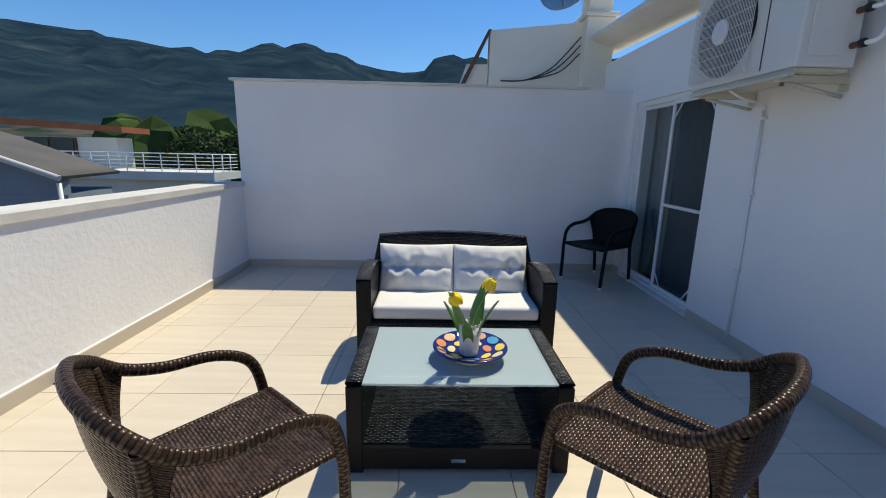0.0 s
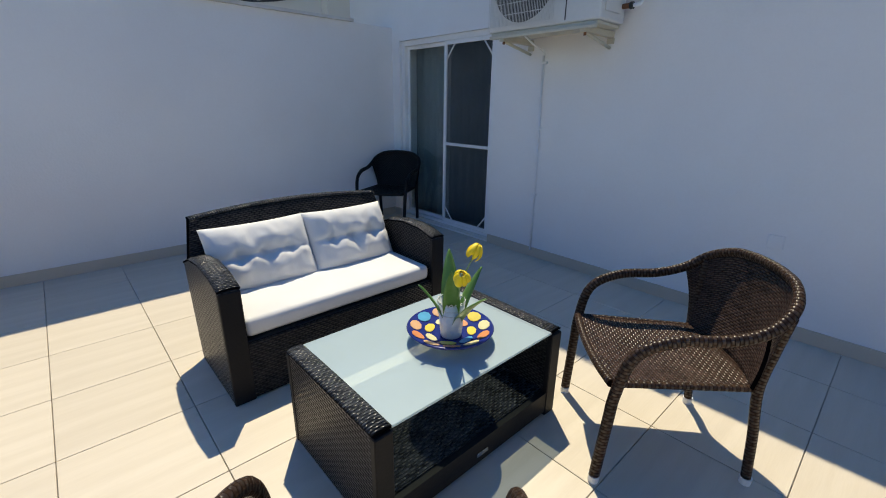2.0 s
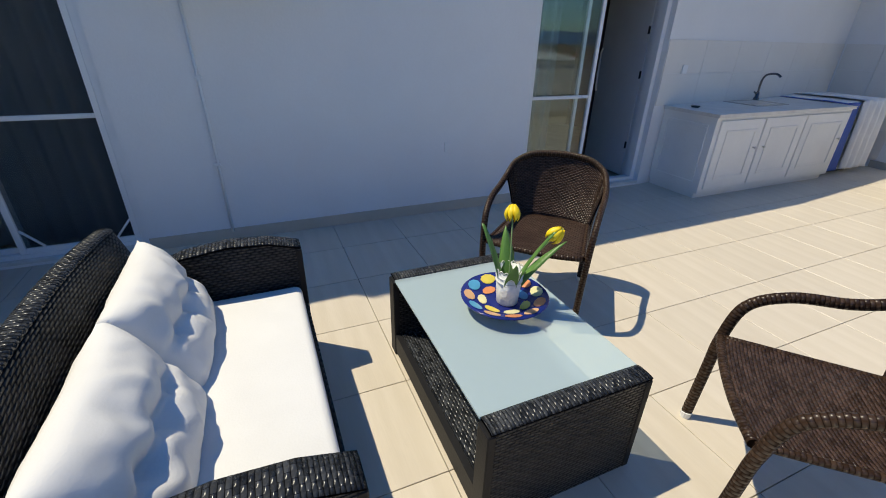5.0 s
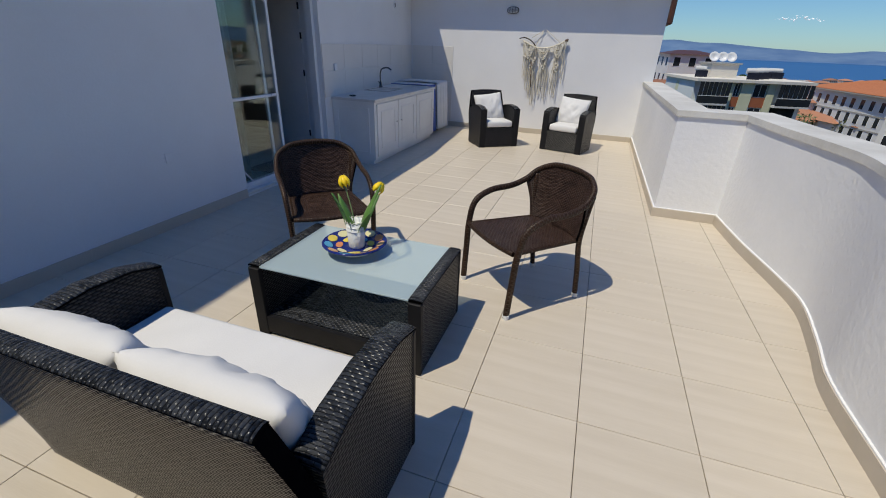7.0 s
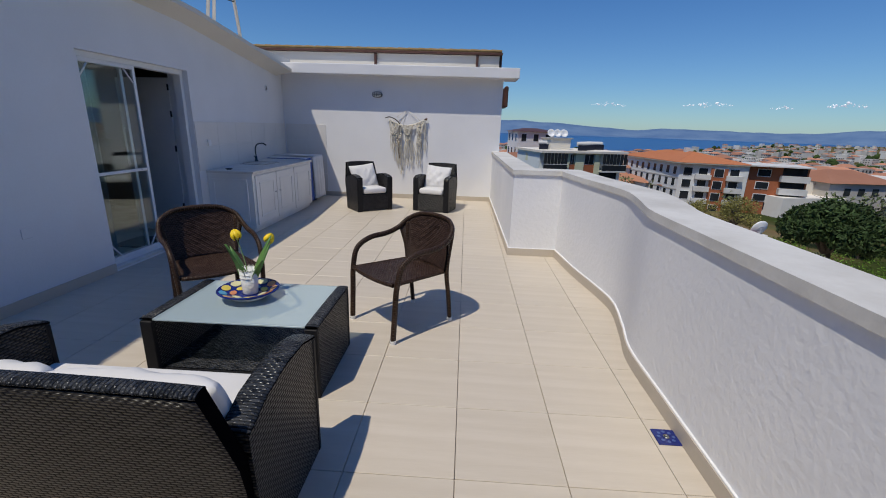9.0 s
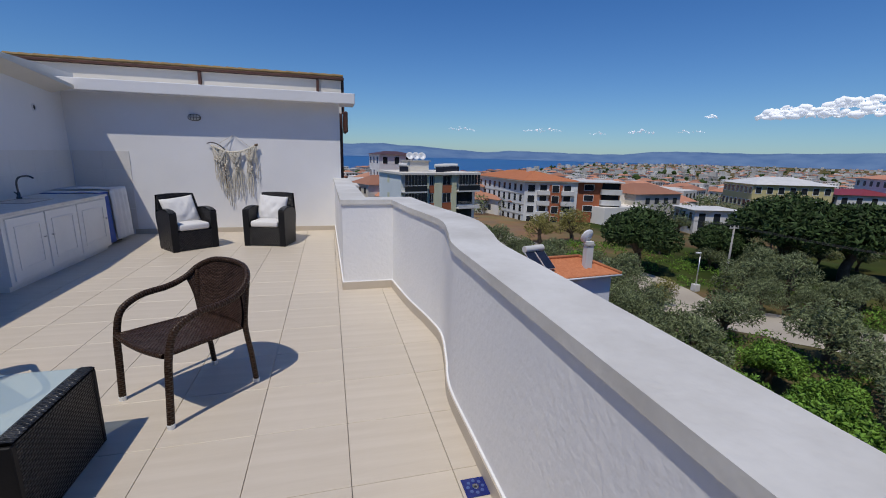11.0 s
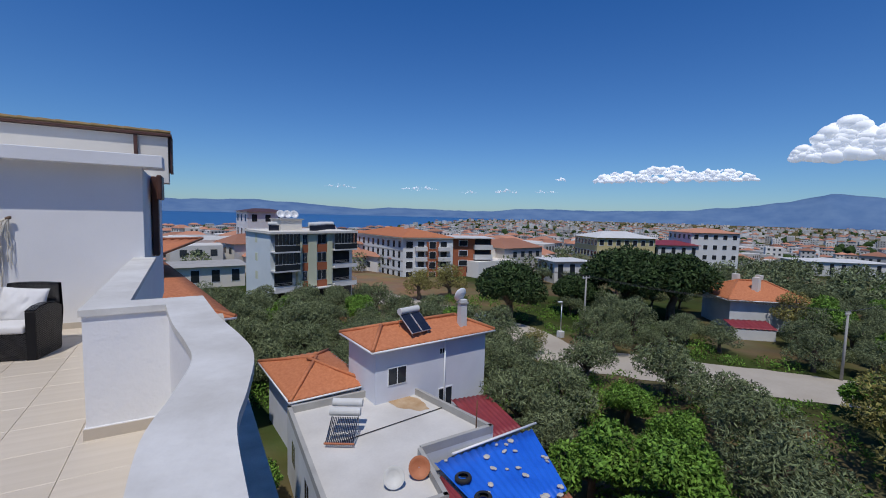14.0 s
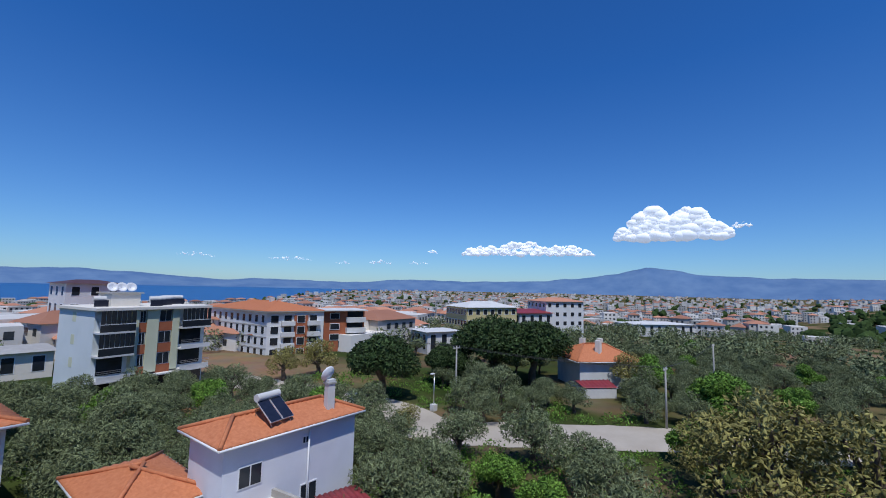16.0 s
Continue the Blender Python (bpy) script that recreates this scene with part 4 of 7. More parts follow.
def fringe(xa, xb, count, low_a, low_b, shift, pinch):
    """Cords from the bar, drawn together at a third of their length and hanging free below."""
    mid = (xa + xb) / 2 + shift * 0.4
    for k in range(count):
        a = k / (count - 1)
        x = xa + (xb - xa) * a
        z0 = rod_z(x)
        z1 = low_a + (low_b - low_a) * a + rnd.uniform(-0.10, 0.07)
        pts = []
        for i in range(10):
            t = i / 9
            w = pinch * math.sin(math.pi * min(1.0, t * 1.7)) ** 2
            px = (x + shift * t) * (1 - w) + mid * w + rnd.uniform(-0.007, 0.007) + 0.008 * math.sin(k * 2.1 + t * 9)
            pts.append((px, 0.022 + 0.012 * math.sin(k * 2.3 + t * 6), z0 + (z1 - z0) * t))
        part("cord", tube(bmesh.new(), smooth_path(pts, 2), [0.0062] * 13 + [0.0042] * 6, 5), cotton_rope, mc)
fringe(0.33, 0.23, 9, 1.00, 0.78, -0.03, 0.12)
fringe(0.22, 0.10, 11, 0.72, 0.50, -0.04, 0.35)
fringe(0.06, -0.12, 13, 0.68, 0.66, -0.02, 0.40)
fringe(-0.20, -0.31, 10, 0.74, 0.70, 0.02, 0.45)
fringe(-0.33, -0.37, 4, 0.95, 0.86, -0.02, 0.0)
# bowed bands of knotted cord under the bar
for xa, xb, n_b, deep_ in ((0.34, 0.12, 6, 0.15), (0.10, -0.14, 5, 0.14), (-0.16, -0.37, 6, 0.16)):
    for q in range(n_b):
        f = q / n_b
        ea, eb = xa - 0.02 * f, xb + 0.02 * f
        sag = []
        for i in range(7):
            u = i / 6
            x = ea + (eb - ea) * u
            zl = rod_z(ea) + (rod_z(eb) - rod_z(ea)) * u
            sag.append((x, 0.040 + 0.008 * math.sin(math.pi * u), zl - (0.03 + deep_ * (0.35 + f)) * math.sin(math.pi * u) + 0.005 * rnd.uniform(-1, 1)))
        part("swag_cord", tube(bmesh.new(), smooth_path(sag, 4), 0.0085, 6), cotton_rope, mc)
for cx, z_hi, z_lo, cnt_ in ((0.15, 1.27, 1.02, 16), (-0.03, 1.22, 1.08, 8), (-0.26, 1.20, 1.06, 12), (0.26, 1.36, 1.25, 6)):
    for k in range(cnt_):
        bm = bmesh.new()
        bmesh.ops.create_icosphere(bm, subdivisions=1, radius=rnd.uniform(0.013, 0.021), matrix=pose(cx + rnd.uniform(-0.045, 0.045), 0.042, z_lo + (z_hi - z_lo) * k / cnt_))
        part("knot", bm, cotton_rope, mc, smooth=True)
part("end_knob", tube(bmesh.new(), [(-0.35, 0.03, 1.535), (-0.385, 0.032, 1.552), (-0.40, 0.032, 1.55)], 0.022, 8), wood, mc, "grey-brown wooden knob")
part("strap", tube(bmesh.new(), [(0.16, 0.048, 1.20), (0.155, 0.05, 1.0), (0.13, 0.045, 0.80)], 0.007, 5), wood, mc, "thin brown strip")

# switch box, pipe
so = tagged(part("cover_plate", boxed(WX - 0.008, 1.72, 0.515, WX, 1.80, 0.595, 0.003), plaster, None), "white blank cover plate low on the house wall", "socket cover")
cp = thing("conduit_pipe", "thin white conduit down the house wall", "pipe")
part("tube", tube(bmesh.new(), [(WX - 0.012, 3.47, 0.06), (WX - 0.012, 3.475, 0.8), (WX - 0.014, 3.49, 1.66)], 0.009, 8), pvc, cp)
for z in (0.55, 1.1, 1.6):
    part("clip", boxed(WX - 0.024, 3.455, z, WX, 3.50, z + 0.018, 0.002), pvc, cp)

# air conditioner outdoor unit
AX0, AX1, AY0, AY1, AZ0, AZ1 = 2.356, 2.66, 2.84, 3.75, 1.80, 2.42
ac = thing("air_conditioner", "weathered white air-conditioner outdoor unit on wall brackets", "air conditioner")
part("casing", boxed(AX0, AY0, AZ0, AX1, AY1, AZ1, 0.012, 2), ac_paint, ac)
fy, fz = 3.44, 2.11
bm = bmesh.new()
cyl(bm, (AX0 - 0.002, fy, fz), (AX0 - 0.006, fy, fz), 0.265, n=40)
part("fan_well", bm, dark_hole, ac, "dark fan opening")
bm = bmesh.new()
for k in range(3):
    def blade(u, v):
        a = 2.094 * k + 0.2 + u * 1.1
        r = 0.06 + 0.19 * v
        return (AX0 - 0.012 - 0.02 * u, fy + r * math.cos(a), fz + r * math.sin(a))
    sheet(bm, blade, 6, 4, 0.004)
part("fan", bm, dark_hole, ac)
bm = bmesh.new()
for k in range(44):
    y = fy - 0.28 + 0.56 * k / 43
    h = 0.28
    box(bm, AX0 - 0.036, y - 0.0012, fz - h, AX0 - 0.033, y + 0.0012, fz + h)
for k in range(9):
    z = fz - 0.28 + 0.56 * k / 8
    box(bm, AX0 - 0.033, fy - 0.28, z - 0.002, AX0 - 0.030, fy + 0.28, z + 0.002)
part("grille", bm, ac_paint, ac, "white wire guard")
part("hub_disc", cyl(bmesh.new(), (AX0 - 0.034, fy, fz), (AX0 - 0.044, fy, fz), 0.075, 0.07, 24), ac_paint, ac)
part("base_tray", boxed(AX0 + 0.01, AY0 + 0.02, AZ0 - 0.022, AX1 - 0.01, AY1 - 0.02, AZ0 - 0.001, 0.004), beige_steel, ac)
part("service_cover", boxed(AX0 + 0.04, AY0 - 0.010, AZ0 + 0.05, AX1 - 0.08, AY0 - 0.0005, AZ1 - 0.06, 0.004), ac_paint, ac)
for z in (AZ0 + 0.10, AZ0 + 0.26):
    v = part("valve", cyl(bmesh.new(), (AX1 - 0.04, AY0 - 0.001, z), (AX1 - 0.04, AY0 - 0.05, z), 0.016), rust, ac, "dark service valve")
    part("cap", cyl(bmesh.new(), (AX1 - 0.04, AY0 - 0.05, z), (AX1 - 0.04, AY0 - 0.07, z), 0.022), dark_hole, v)
    part("refrigerant_pipe", tube(bmesh.new(), smooth_path([(AX1 - 0.04, AY0 - 0.06, z), (AX1, AY0 - 0.10, z + 0.02), (AX1 + 0.04, AY0 - 0.10, z + 0.15), (AX1 + 0.05, AY0 - 0.05, z + 0.3), (WX + 0.02, AY0 + 0.03, z + 0.32)], 6), 0.012, 8), pvc, ac)
for y in (2.95, 3.62):
    b = part("bracket", boxed(AX0 + 0.0, y - 0.02, AZ0 - 0.062, WX, y + 0.02, AZ0 - 0.023, 0.003), beige_steel, ac, "beige steel bracket")
    part("wall_plate", boxed(WX - 0.018, y - 0.025, AZ0 - 0.10, WX, y + 0.025, AZ0 - 0.064, 0.002), beige_steel, b)
    part("bolt", cyl(bmesh.new(), (AX0 + 0.03, y, AZ0 - 0.08), (AX0 + 0.03, y, AZ0 - 0.062), 0.01, n=6), rust, b)

for y in (2.95, 3.62):
    part("strut", tube(bmesh.new(), [(AX0 + 0.04, y, AZ0 - 0.062), (WX - 0.012, y, AZ0 - 0.125)], 0.011, 6), beige_steel, ac, "beige steel strut")
part("drain_hose", tube(bmesh.new(), smooth_path([(AX0 + 0.12, 3.5, AZ0 - 0.022), (AX0 + 0.2, 3.48, AZ0 - 0.07), (WX - 0.03, 3.485, AZ0 - 0.11), (WX - 0.014, 3.49, AZ0 - 0.16)], 5), 0.008, 7), pvc, ac)
part("front_rail", boxed(AX0 - 0.012, AY0 + 0.02, AZ0 - 0.045, AX0 + 0.02, AY1 - 0.02, AZ0 - 0.023, 0.003), beige_steel, ac, "beige steel rail")
part("front_seam", boxed(AX0 - 0.0035, 3.085, AZ0 + 0.02, AX0 - 0.0005, 3.091, AZ1 - 0.02), dark_hole, ac)
part("grip", boxed(AX0 + 0.10, AY0 - 0.014, AZ0 + 0.33, AX0 + 0.19, AY0 - 0.0105, AZ0 + 0.38, 0.002), dark_hole, ac)

# floor drain with a blue patterned cover
drain_blue = surface("drain_blue", (0.03, 0.06, 0.22), (0.08, 0.14, 0.34), 30, 0.3, 0, 60)
dr = thing("floor_drain", "blue patterned square drain cover in the floor", "drain", pose(-1.545, 2.89, 0.0) @ Matrix.Diagonal((0.78, 0.78, 1, 1)))
part("plate", boxed(-0.07, -0.07, 0.0005, 0.07, 0.07, 0.006, 0.002), cobalt, dr)
for k in range(8):
    a = 2 * math.pi * k / 8
    part("ornament", cyl(bmesh.new(), (0.045 * math.cos(a), 0.045 * math.sin(a), 0.006), (0.045 * math.cos(a), 0.045 * math.sin(a), 0.0075), 0.011, n=8), drain_blue, dr)
part("grate", lathe(bmesh.new(), [(0.02, 0.006), (0.02, 0.009), (0.008, 0.009), (0.008, 0.006)], 16), chrome, dr)

# ---- over the walls: neighbour's roof, chimney, dish ----
roof_tile = surface("roof_tile", (0.42, 0.13, 0.05), (0.58, 0.22, 0.10), 5, 0.8, 0.3, 30, island=0.12)
brown_paint = surface("brown_paint", (0.07, 0.03, 0.02), (0.12, 0.05, 0.035), 6, 0.5, 0.1, 50)
old_gold = surface("ochre_tile", (0.22, 0.14, 0.05), (0.32, 0.21, 0.08), 6, 0.75, 0.2, 40, island=0.1)
bm = boxed(1.25, 6.5, 1.0, 2.44, 6.7, 2.90)
bm.verts.ensure_lookup_table()
for v in bm.verts:
    if v.co.z > 2 and v.co.x > 2:
        v.co.z = 3.03
setting("wall_neighbour", bm, cream_paint, "cream wall of the neighbouring stair house", "wall")
ch_ = thing("chimney", "white plastered chimney with a flat cap", "chimney")
part("shaft", boxed(2.44, 6.35, 1.5, 2.80, 6.75, 3.06, 0.01), cream_paint, ch_)
part("cap", boxed(2.40, 6.31, 3.06, 2.84, 6.79, 3.11, 0.01), coping_paint, ch_)
part("flue", boxed(2.47, 6.4, 3.11, 2.77, 6.7, 3.5, 0.01), cream_paint, ch_)
dsh = thing("satellite_dish", "grey satellite dish fixed to the chimney", "satellite dish", pose(2.22, 6.45, 3.42, 75, 0, -40))
part("bowl", lathe(bmesh.new(), [(0.02, 0.0), (0.15, 0.015), (0.28, 0.06), (0.36, 0.11), (0.365, 0.115), (0.28, 0.055), (0.15, 0.008)], 30, False), alu, dsh)
part("feed_arm", tube(bmesh.new(), [(0, -0.3, 0.08), (0, -0.1, 0.36)], 0.012, 6), alu, dsh)
part("feed", cyl(bmesh.new(), (0, -0.1, 0.34), (0, -0.02, 0.38), 0.03), pvc, dsh)
bm = bmesh.new()
for k in range(3):
    tube(bm, smooth_path([(2.42, 6.48, 2.85 - 0.1 * k), (2.2, 6.44, 2.6 - 0.08 * k), (2.0, 6.44, 2.42 - 0.03 * k), (1.7, 6.46, 2.3), (1.4, 6.47, 2.29)], 6), 0.008, 5)
tagged(part("loose_cables", bm, cable, None), "black loose cables on the neighbour's wall", "cables", kind="stuff")
nr = thing("gable_edge", "brown gable edge and cream boarding of a roof", "roof")
bm = bmesh.new()
pr = [(0.86, 2.20), (1.22, 2.90), (1.26, 2.90), (0.92, 2.20)]
a = [bm.verts.new((x, 6.45, z)) for x, z in pr]
b = [bm.verts.new((x, 9.0, z)) for x, z in pr]
for i in range(4):
    bm.faces.new((a[i], a[(i + 1) % 4], b[(i + 1) % 4], b[i]))
bm.faces.new(a)
bm.faces.new(b[::-1])
part("fascia", bm, brown_paint, nr)
part("boarding", prism(bmesh.new(), [(0.96, 6.55), (1.24, 6.55), (1.24, 8.9), (0.96, 8.9)], 1.6, 2.5), cream_paint, nr)

# roof rim above the end wall
rr = thing("upper_roof", "brown gutter and ochre tile rim over the end wall", "roof")
part("parapet", boxed(-1.34, -9.0, 2.30, 6.0, -8.24, 3.36), cream_paint, rr)
part("gutter", boxed(-1.42, -9.1, 3.37, 6.1, -8.14, 3.43, 0.01), brown_paint, rr)
for k in range(26):
    x = -1.25 + 0.29 * k
    part("ridge_tile", cyl(bmesh.new(), (x - 0.15, -8.2, 3.465), (x + 0.14, -8.2, 3.472), 0.042, 0.05, 8), old_gold, rr)
for x in (-0.76, 2.10):
    part("downpipe", boxed(x, -8.235, 2.40, x + 0.07, -8.165, 3.37, 0.004), brown_paint, rr)
part("side_gutter", boxed(-1.42, -9.0, 2.55, -1.36, -8.3, 3.36, 0.01), brown_paint, rr)
part("wall_pipe", boxed(-1.27, -5.75, 0.85, -1.17, -5.45, 2.28, 0.01), brown_paint, rr, "brown boxed downpipe")
part("pipe_head", boxed(-1.36, -5.6, 1.86, -1.28, -4.9, 2.28, 0.02), brown_paint, rr, "brown gutter end")
setting("wall_wing", boxed(-1.155, -8.9, -0.4, 5.9, END - 0.302, 2.29), plaster, "white plastered wing of the house behind the end wall", "wall")
ms = thing("antenna_mast", "steel antenna tripod on the flat roof", "antenna")
for k, (a, b) in enumerate((((3.35, -2.0, 2.6), (3.1, -2.05, 4.4)), ((3.0, -2.3, 2.6), (3.08, -2.1, 4.4)), ((3.6, -2.6, 2.6), (3.1, -2.1, 4.3)))):
    part("leg", tube(bmesh.new(), [a, b], 0.025, 7), alu, ms)
for z in (3.1, 3.6):
    part("wire", tube(bmesh.new(), [(3.0, -2.2, z), (5.5, -0.5, z + 0.6)], 0.008, 5), cable, ms)


# ---- the land around ----
def smooth01(a, b, x):
    t = min(1.0, max(0.0, (x - a) / (b - a)))
    return t * t * (3 - 2 * t)


SEA = -34.0


def bearing(x, y):
    """Degrees from -y towards -x."""
    return math.degrees(math.atan2(-x, -y))


def shore(b):
    """How far off the sea begins in a direction."""
    return 850 + 3750 * smooth01(22, 50, b) if b > -60 else 850 + 4000 * smooth01(-60, -100, b)


def land(x, y):
    r, b = math.hypot(x, y), bearing(x, y)
    down = GROUND - 22.0 * smooth01(70, 520, r)
    up = GROUND + 8.0 * smooth01(26, 58, r) + 465.0 * smooth01(120, 2500, r) ** 1.15 * (0.92 + 0.16 * noise.noise(Vector((b * 0.07, r * 0.0006, 3)))) + smooth01(200, 1300, r) * (70 * noise.noise(Vector((x * 0.0022, y * 0.0022, 8))) + 40 * abs(noise.noise(Vector((x * 0.006, y * 0.006, 2)))) + 14 * noise.noise(Vector((x * 0.02, y * 0.02, 4))))
    s = smooth01(96, 128, abs(b))
    z = down + (up - down) * s
    if b > 60:
        z += 26 * smooth01(84, 100, b) * smooth01(380, 900, r) * (1 - s)
    d = shore(b)
    if abs(b) < 100:
        z -= 14 * smooth01(d - 60, d + 60, r)
    return z


soil = surface("meadow", (0.045, 0.075, 0.022), (0.13, 0.12, 0.06), 0.09, 0.95, 0.6, 2.5)
bm = bmesh.new()
radii = [0.5, 12, 22, 32, 42, 52, 62, 74, 90, 110, 135, 165, 200, 245, 300, 370, 450, 540, 640, 760, 900, 1050, 1220, 1400, 1600, 1800, 2000, 2200, 2400, 2650, 2900, 3300, 3800, 4500]
NA = 300
rings = [[bm.verts.new((r * math.sin(2 * math.pi * k / NA), r * math.cos(2 * math.pi * k / NA), land(r * math.sin(2 * math.pi * k / NA), r * math.cos(2 * math.pi * k / NA)))) for k in range(NA)] for r in radii]
for a, b in zip(rings, rings[1:]):
    for k in range(NA):
        bm.faces.new((a[k], b[k], b[(k + 1) % NA], a[(k + 1) % NA])).smooth = True
bm.faces.new(rings[0])
# slopes: forest with haze blue mixed into the colour; meadow and bare soil below
gm, gn, gl, gb = shader("land_cover")
geo = gn.new("ShaderNodeNewGeometry")
sepz = gn.new("ShaderNodeSeparateXYZ")
gl.new(geo.outputs["Position"], sepz.inputs[0])
nz = [gn.new("ShaderNodeTexNoise") for _ in range(3)]
for t_, s_ in zip(nz, (0.035, 0.25, 0.011)):
    t_.inputs["Scale"].default_value, t_.inputs["Detail"].default_value = s_, 9
    gl.new(geo.outputs["Position"], t_.inputs["Vector"])
def ramp(src, stops):
    r = gn.new("ShaderNodeValToRGB")
    while len(r.color_ramp.elements) < len(stops):
        r.color_ramp.elements.new(0.5)
    for e, (p_, c_) in zip(r.color_ramp.elements, stops):
        e.position, e.color = p_, (*c_, 1)
    gl.new(src, r.inputs[0])
    return r.outputs[0]
near_c = ramp(nz[0].outputs[0], [(0.36, (0.045, 0.07, 0.022)), (0.46, (0.085, 0.10, 0.035)), (0.53, (0.20, 0.155, 0.085)), (0.62, (0.33, 0.22, 0.13))])
hazed_c = ramp(nz[2].outputs[0], [(0.35, (0.015, 0.038, 0.064)), (0.52, (0.024, 0.054, 0.080)), (0.66, (0.040, 0.072, 0.092)), (0.78, (0.10, 0.12, 0.13))])
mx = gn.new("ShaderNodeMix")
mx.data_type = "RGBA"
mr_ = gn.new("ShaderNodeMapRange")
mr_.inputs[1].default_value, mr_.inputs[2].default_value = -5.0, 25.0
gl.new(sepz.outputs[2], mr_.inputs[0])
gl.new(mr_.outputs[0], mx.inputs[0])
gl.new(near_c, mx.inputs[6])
gl.new(hazed_c, mx.inputs[7])
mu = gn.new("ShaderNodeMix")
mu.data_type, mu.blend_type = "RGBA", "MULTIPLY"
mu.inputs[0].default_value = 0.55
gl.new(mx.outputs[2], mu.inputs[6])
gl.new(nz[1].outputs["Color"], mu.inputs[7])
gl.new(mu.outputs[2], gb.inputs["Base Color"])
gb.inputs["Roughness"].default_value = 1.0
gb.inputs["Specular IOR Level"].default_value = 0.0
gbp = gn.new("ShaderNodeBump")
gbp.inputs["Strength"].default_value, gbp.inputs["Distance"].default_value = 0.8, 0.6
gl.new(nz[1].outputs[0], gbp.inputs["Height"])
gl.new(gbp.outputs[0], gb.inputs["Normal"])
setting("ground", bm, gm, "green land with meadow, bare soil and wooded slopes tinted haze-blue", "ground")

wm_, wn_, wl_, wb_ = shader("sea_water")
wb_.inputs["Base Color"].default_value = (0.008, 0.085, 0.26, 1)
wb_.inputs["Roughness"].default_value = 0.35
wb_.inputs["Specular IOR Level"].default_value = 0.25
sn = wn_.new("ShaderNodeTexNoise")
sn.inputs["Scale"].default_value = 0.02
sp = wn_.new("ShaderNodeNewGeometry")
wl_.new(sp.outputs["Position"], sn.inputs["Vector"])
sb = wn_.new("ShaderNodeBump")
sb.inputs["Strength"].default_value, sb.inputs["Distance"].default_value = 0.4, 3.0
wl_.new(sn.outputs[0], sb.inputs["Height"])
wl_.new(sb.outputs[0], wb_.inputs["Normal"])
bm = bmesh.new()
bmesh.ops.create_circle(bm, cap_ends=True, segments=90, radius=4700, matrix=Matrix.Translation((0, 0, SEA)))
setting("water_sea", bm, wm_, "deep blue sea in the bay", "sea")


def elev(b):
    """Outline of the far hills, in degrees above the sea, by bearing."""
    pts = [(-60, 1.0), (-20, 1.0), (0, 0.95), (6, 1.15), (11, 0.95), (17, 0.55), (20, 0.35), (24, 0.6), (30, 0.5), (34, 0.4), (37, 0.5), (41, 0.85), (46, 0.9), (50, 0.8), (54, 0.9), (59, 1.0), (64, 1.4), (69, 2.0), (71.5, 2.6), (73, 3.0), (75, 2.7), (79, 2.0), (86, 1.7), (95, 1.6), (130, 3.2)]
    for (a, ea), (c, ec) in zip(pts, pts[1:]):
        if a <= b <= c:
            return ea + (ec - ea) * smooth01(a, c, b)
    return 1.0


# blue of the distant haze is put into the hills' base colour
hill_far = surface("haze_tinted_hills", (0.075, 0.15, 0.29), (0.15, 0.24, 0.37), 0.006, 1.0, 0.0, 0.02, spec=0.0)
bm = bmesh.new()
cols = []
for k in range(300):
    b = -60 + 190 * k / 299
    e = elev(b) + 0.10 * noise.noise(Vector((b * 0.5, 0, 0))) + 0.05 * noise.noise(Vector((b * 1.7, 1, 0)))
    col = []
    for j, (r, f) in enumerate(((4000, 0.0), (4150, 0.35), (4300, 0.72), (4450, 1.0), (4600, 0.6))):
        z = SEA - 1 + f * (math.tan(radians(max(-0.3, e))) * r + 37) * (1 + 0.12 * noise.noise(Vector((b * 0.6, j * 3, 2))) * (f < 1))
        col.append(bm.verts.new((-r * math.sin(radians(b)), -r * math.cos(radians(b)), z)))
    cols.append(col)
for a, b in zip(cols, cols[1:]):
    for j in range(4):
        bm.faces.new((a[j], a[j + 1], b[j + 1], b[j])).smooth = True
setting("backdrop_hills", bm, hill_far, "hills across the bay, tinted blue for haze", "hills")

cloud_mat, cn_, cl_, cb_ = shader("cloud_glow")
cb_.inputs["Base Color"].default_value = (0.75, 0.76, 0.78, 1)
cb_.inputs["Roughness"].default_value = 1.0
# bluish emission stands in for sunlight scattered through the cloud
cb_.inputs["Emission Color"].default_value = (0.8, 0.87, 1, 1)
cb_.inputs["Emission Strength"].default_value = 0.5
rc = random.Random(9)


def cloud(b, e, width, height, n):
    """A cumulus of many puffs with a flat foot; bearing and height angle of its middle, size in degrees."""
    bm = bmesh.new()
    d = 4680
    for k in range(n):
        a = rc.uniform(-1, 1)
        top = (1 - a * a) ** 0.6 * (0.5 + 0.5 * abs(math.sin(a * 4.1 + b)))
        h = rc.uniform(0, 1) * top
        rad = d * math.tan(radians(height)) * (0.05 + 0.25 * rc.random() ** 2.5) * (0.4 + 0.6 * top)
        bb = radians(b + a * width / 2)
        z = d * math.tan(radians(e)) + h * d * math.tan(radians(height))
        m = Matrix.Translation((-d * math.sin(bb), -d * math.cos(bb), z)) @ Matrix.Diagonal((1.25, 1.25, 0.8, 1))
        bmesh.ops.create_icosphere(bm, subdivisions=2, radius=rad, matrix=m)
    for v in bm.verts:
        v.co += Vector((1, 1, 1)) * 14 * noise.noise(v.co * 0.02) + Vector((0, 0, 1)) * 9 * noise.noise(v.co * 0.06)
    ob = part("cloud", bm, cloud_mat, None, "", True)
    tagged(ob, "white cumulus cloud low over the hills", "cloud", "clouds", "structure")


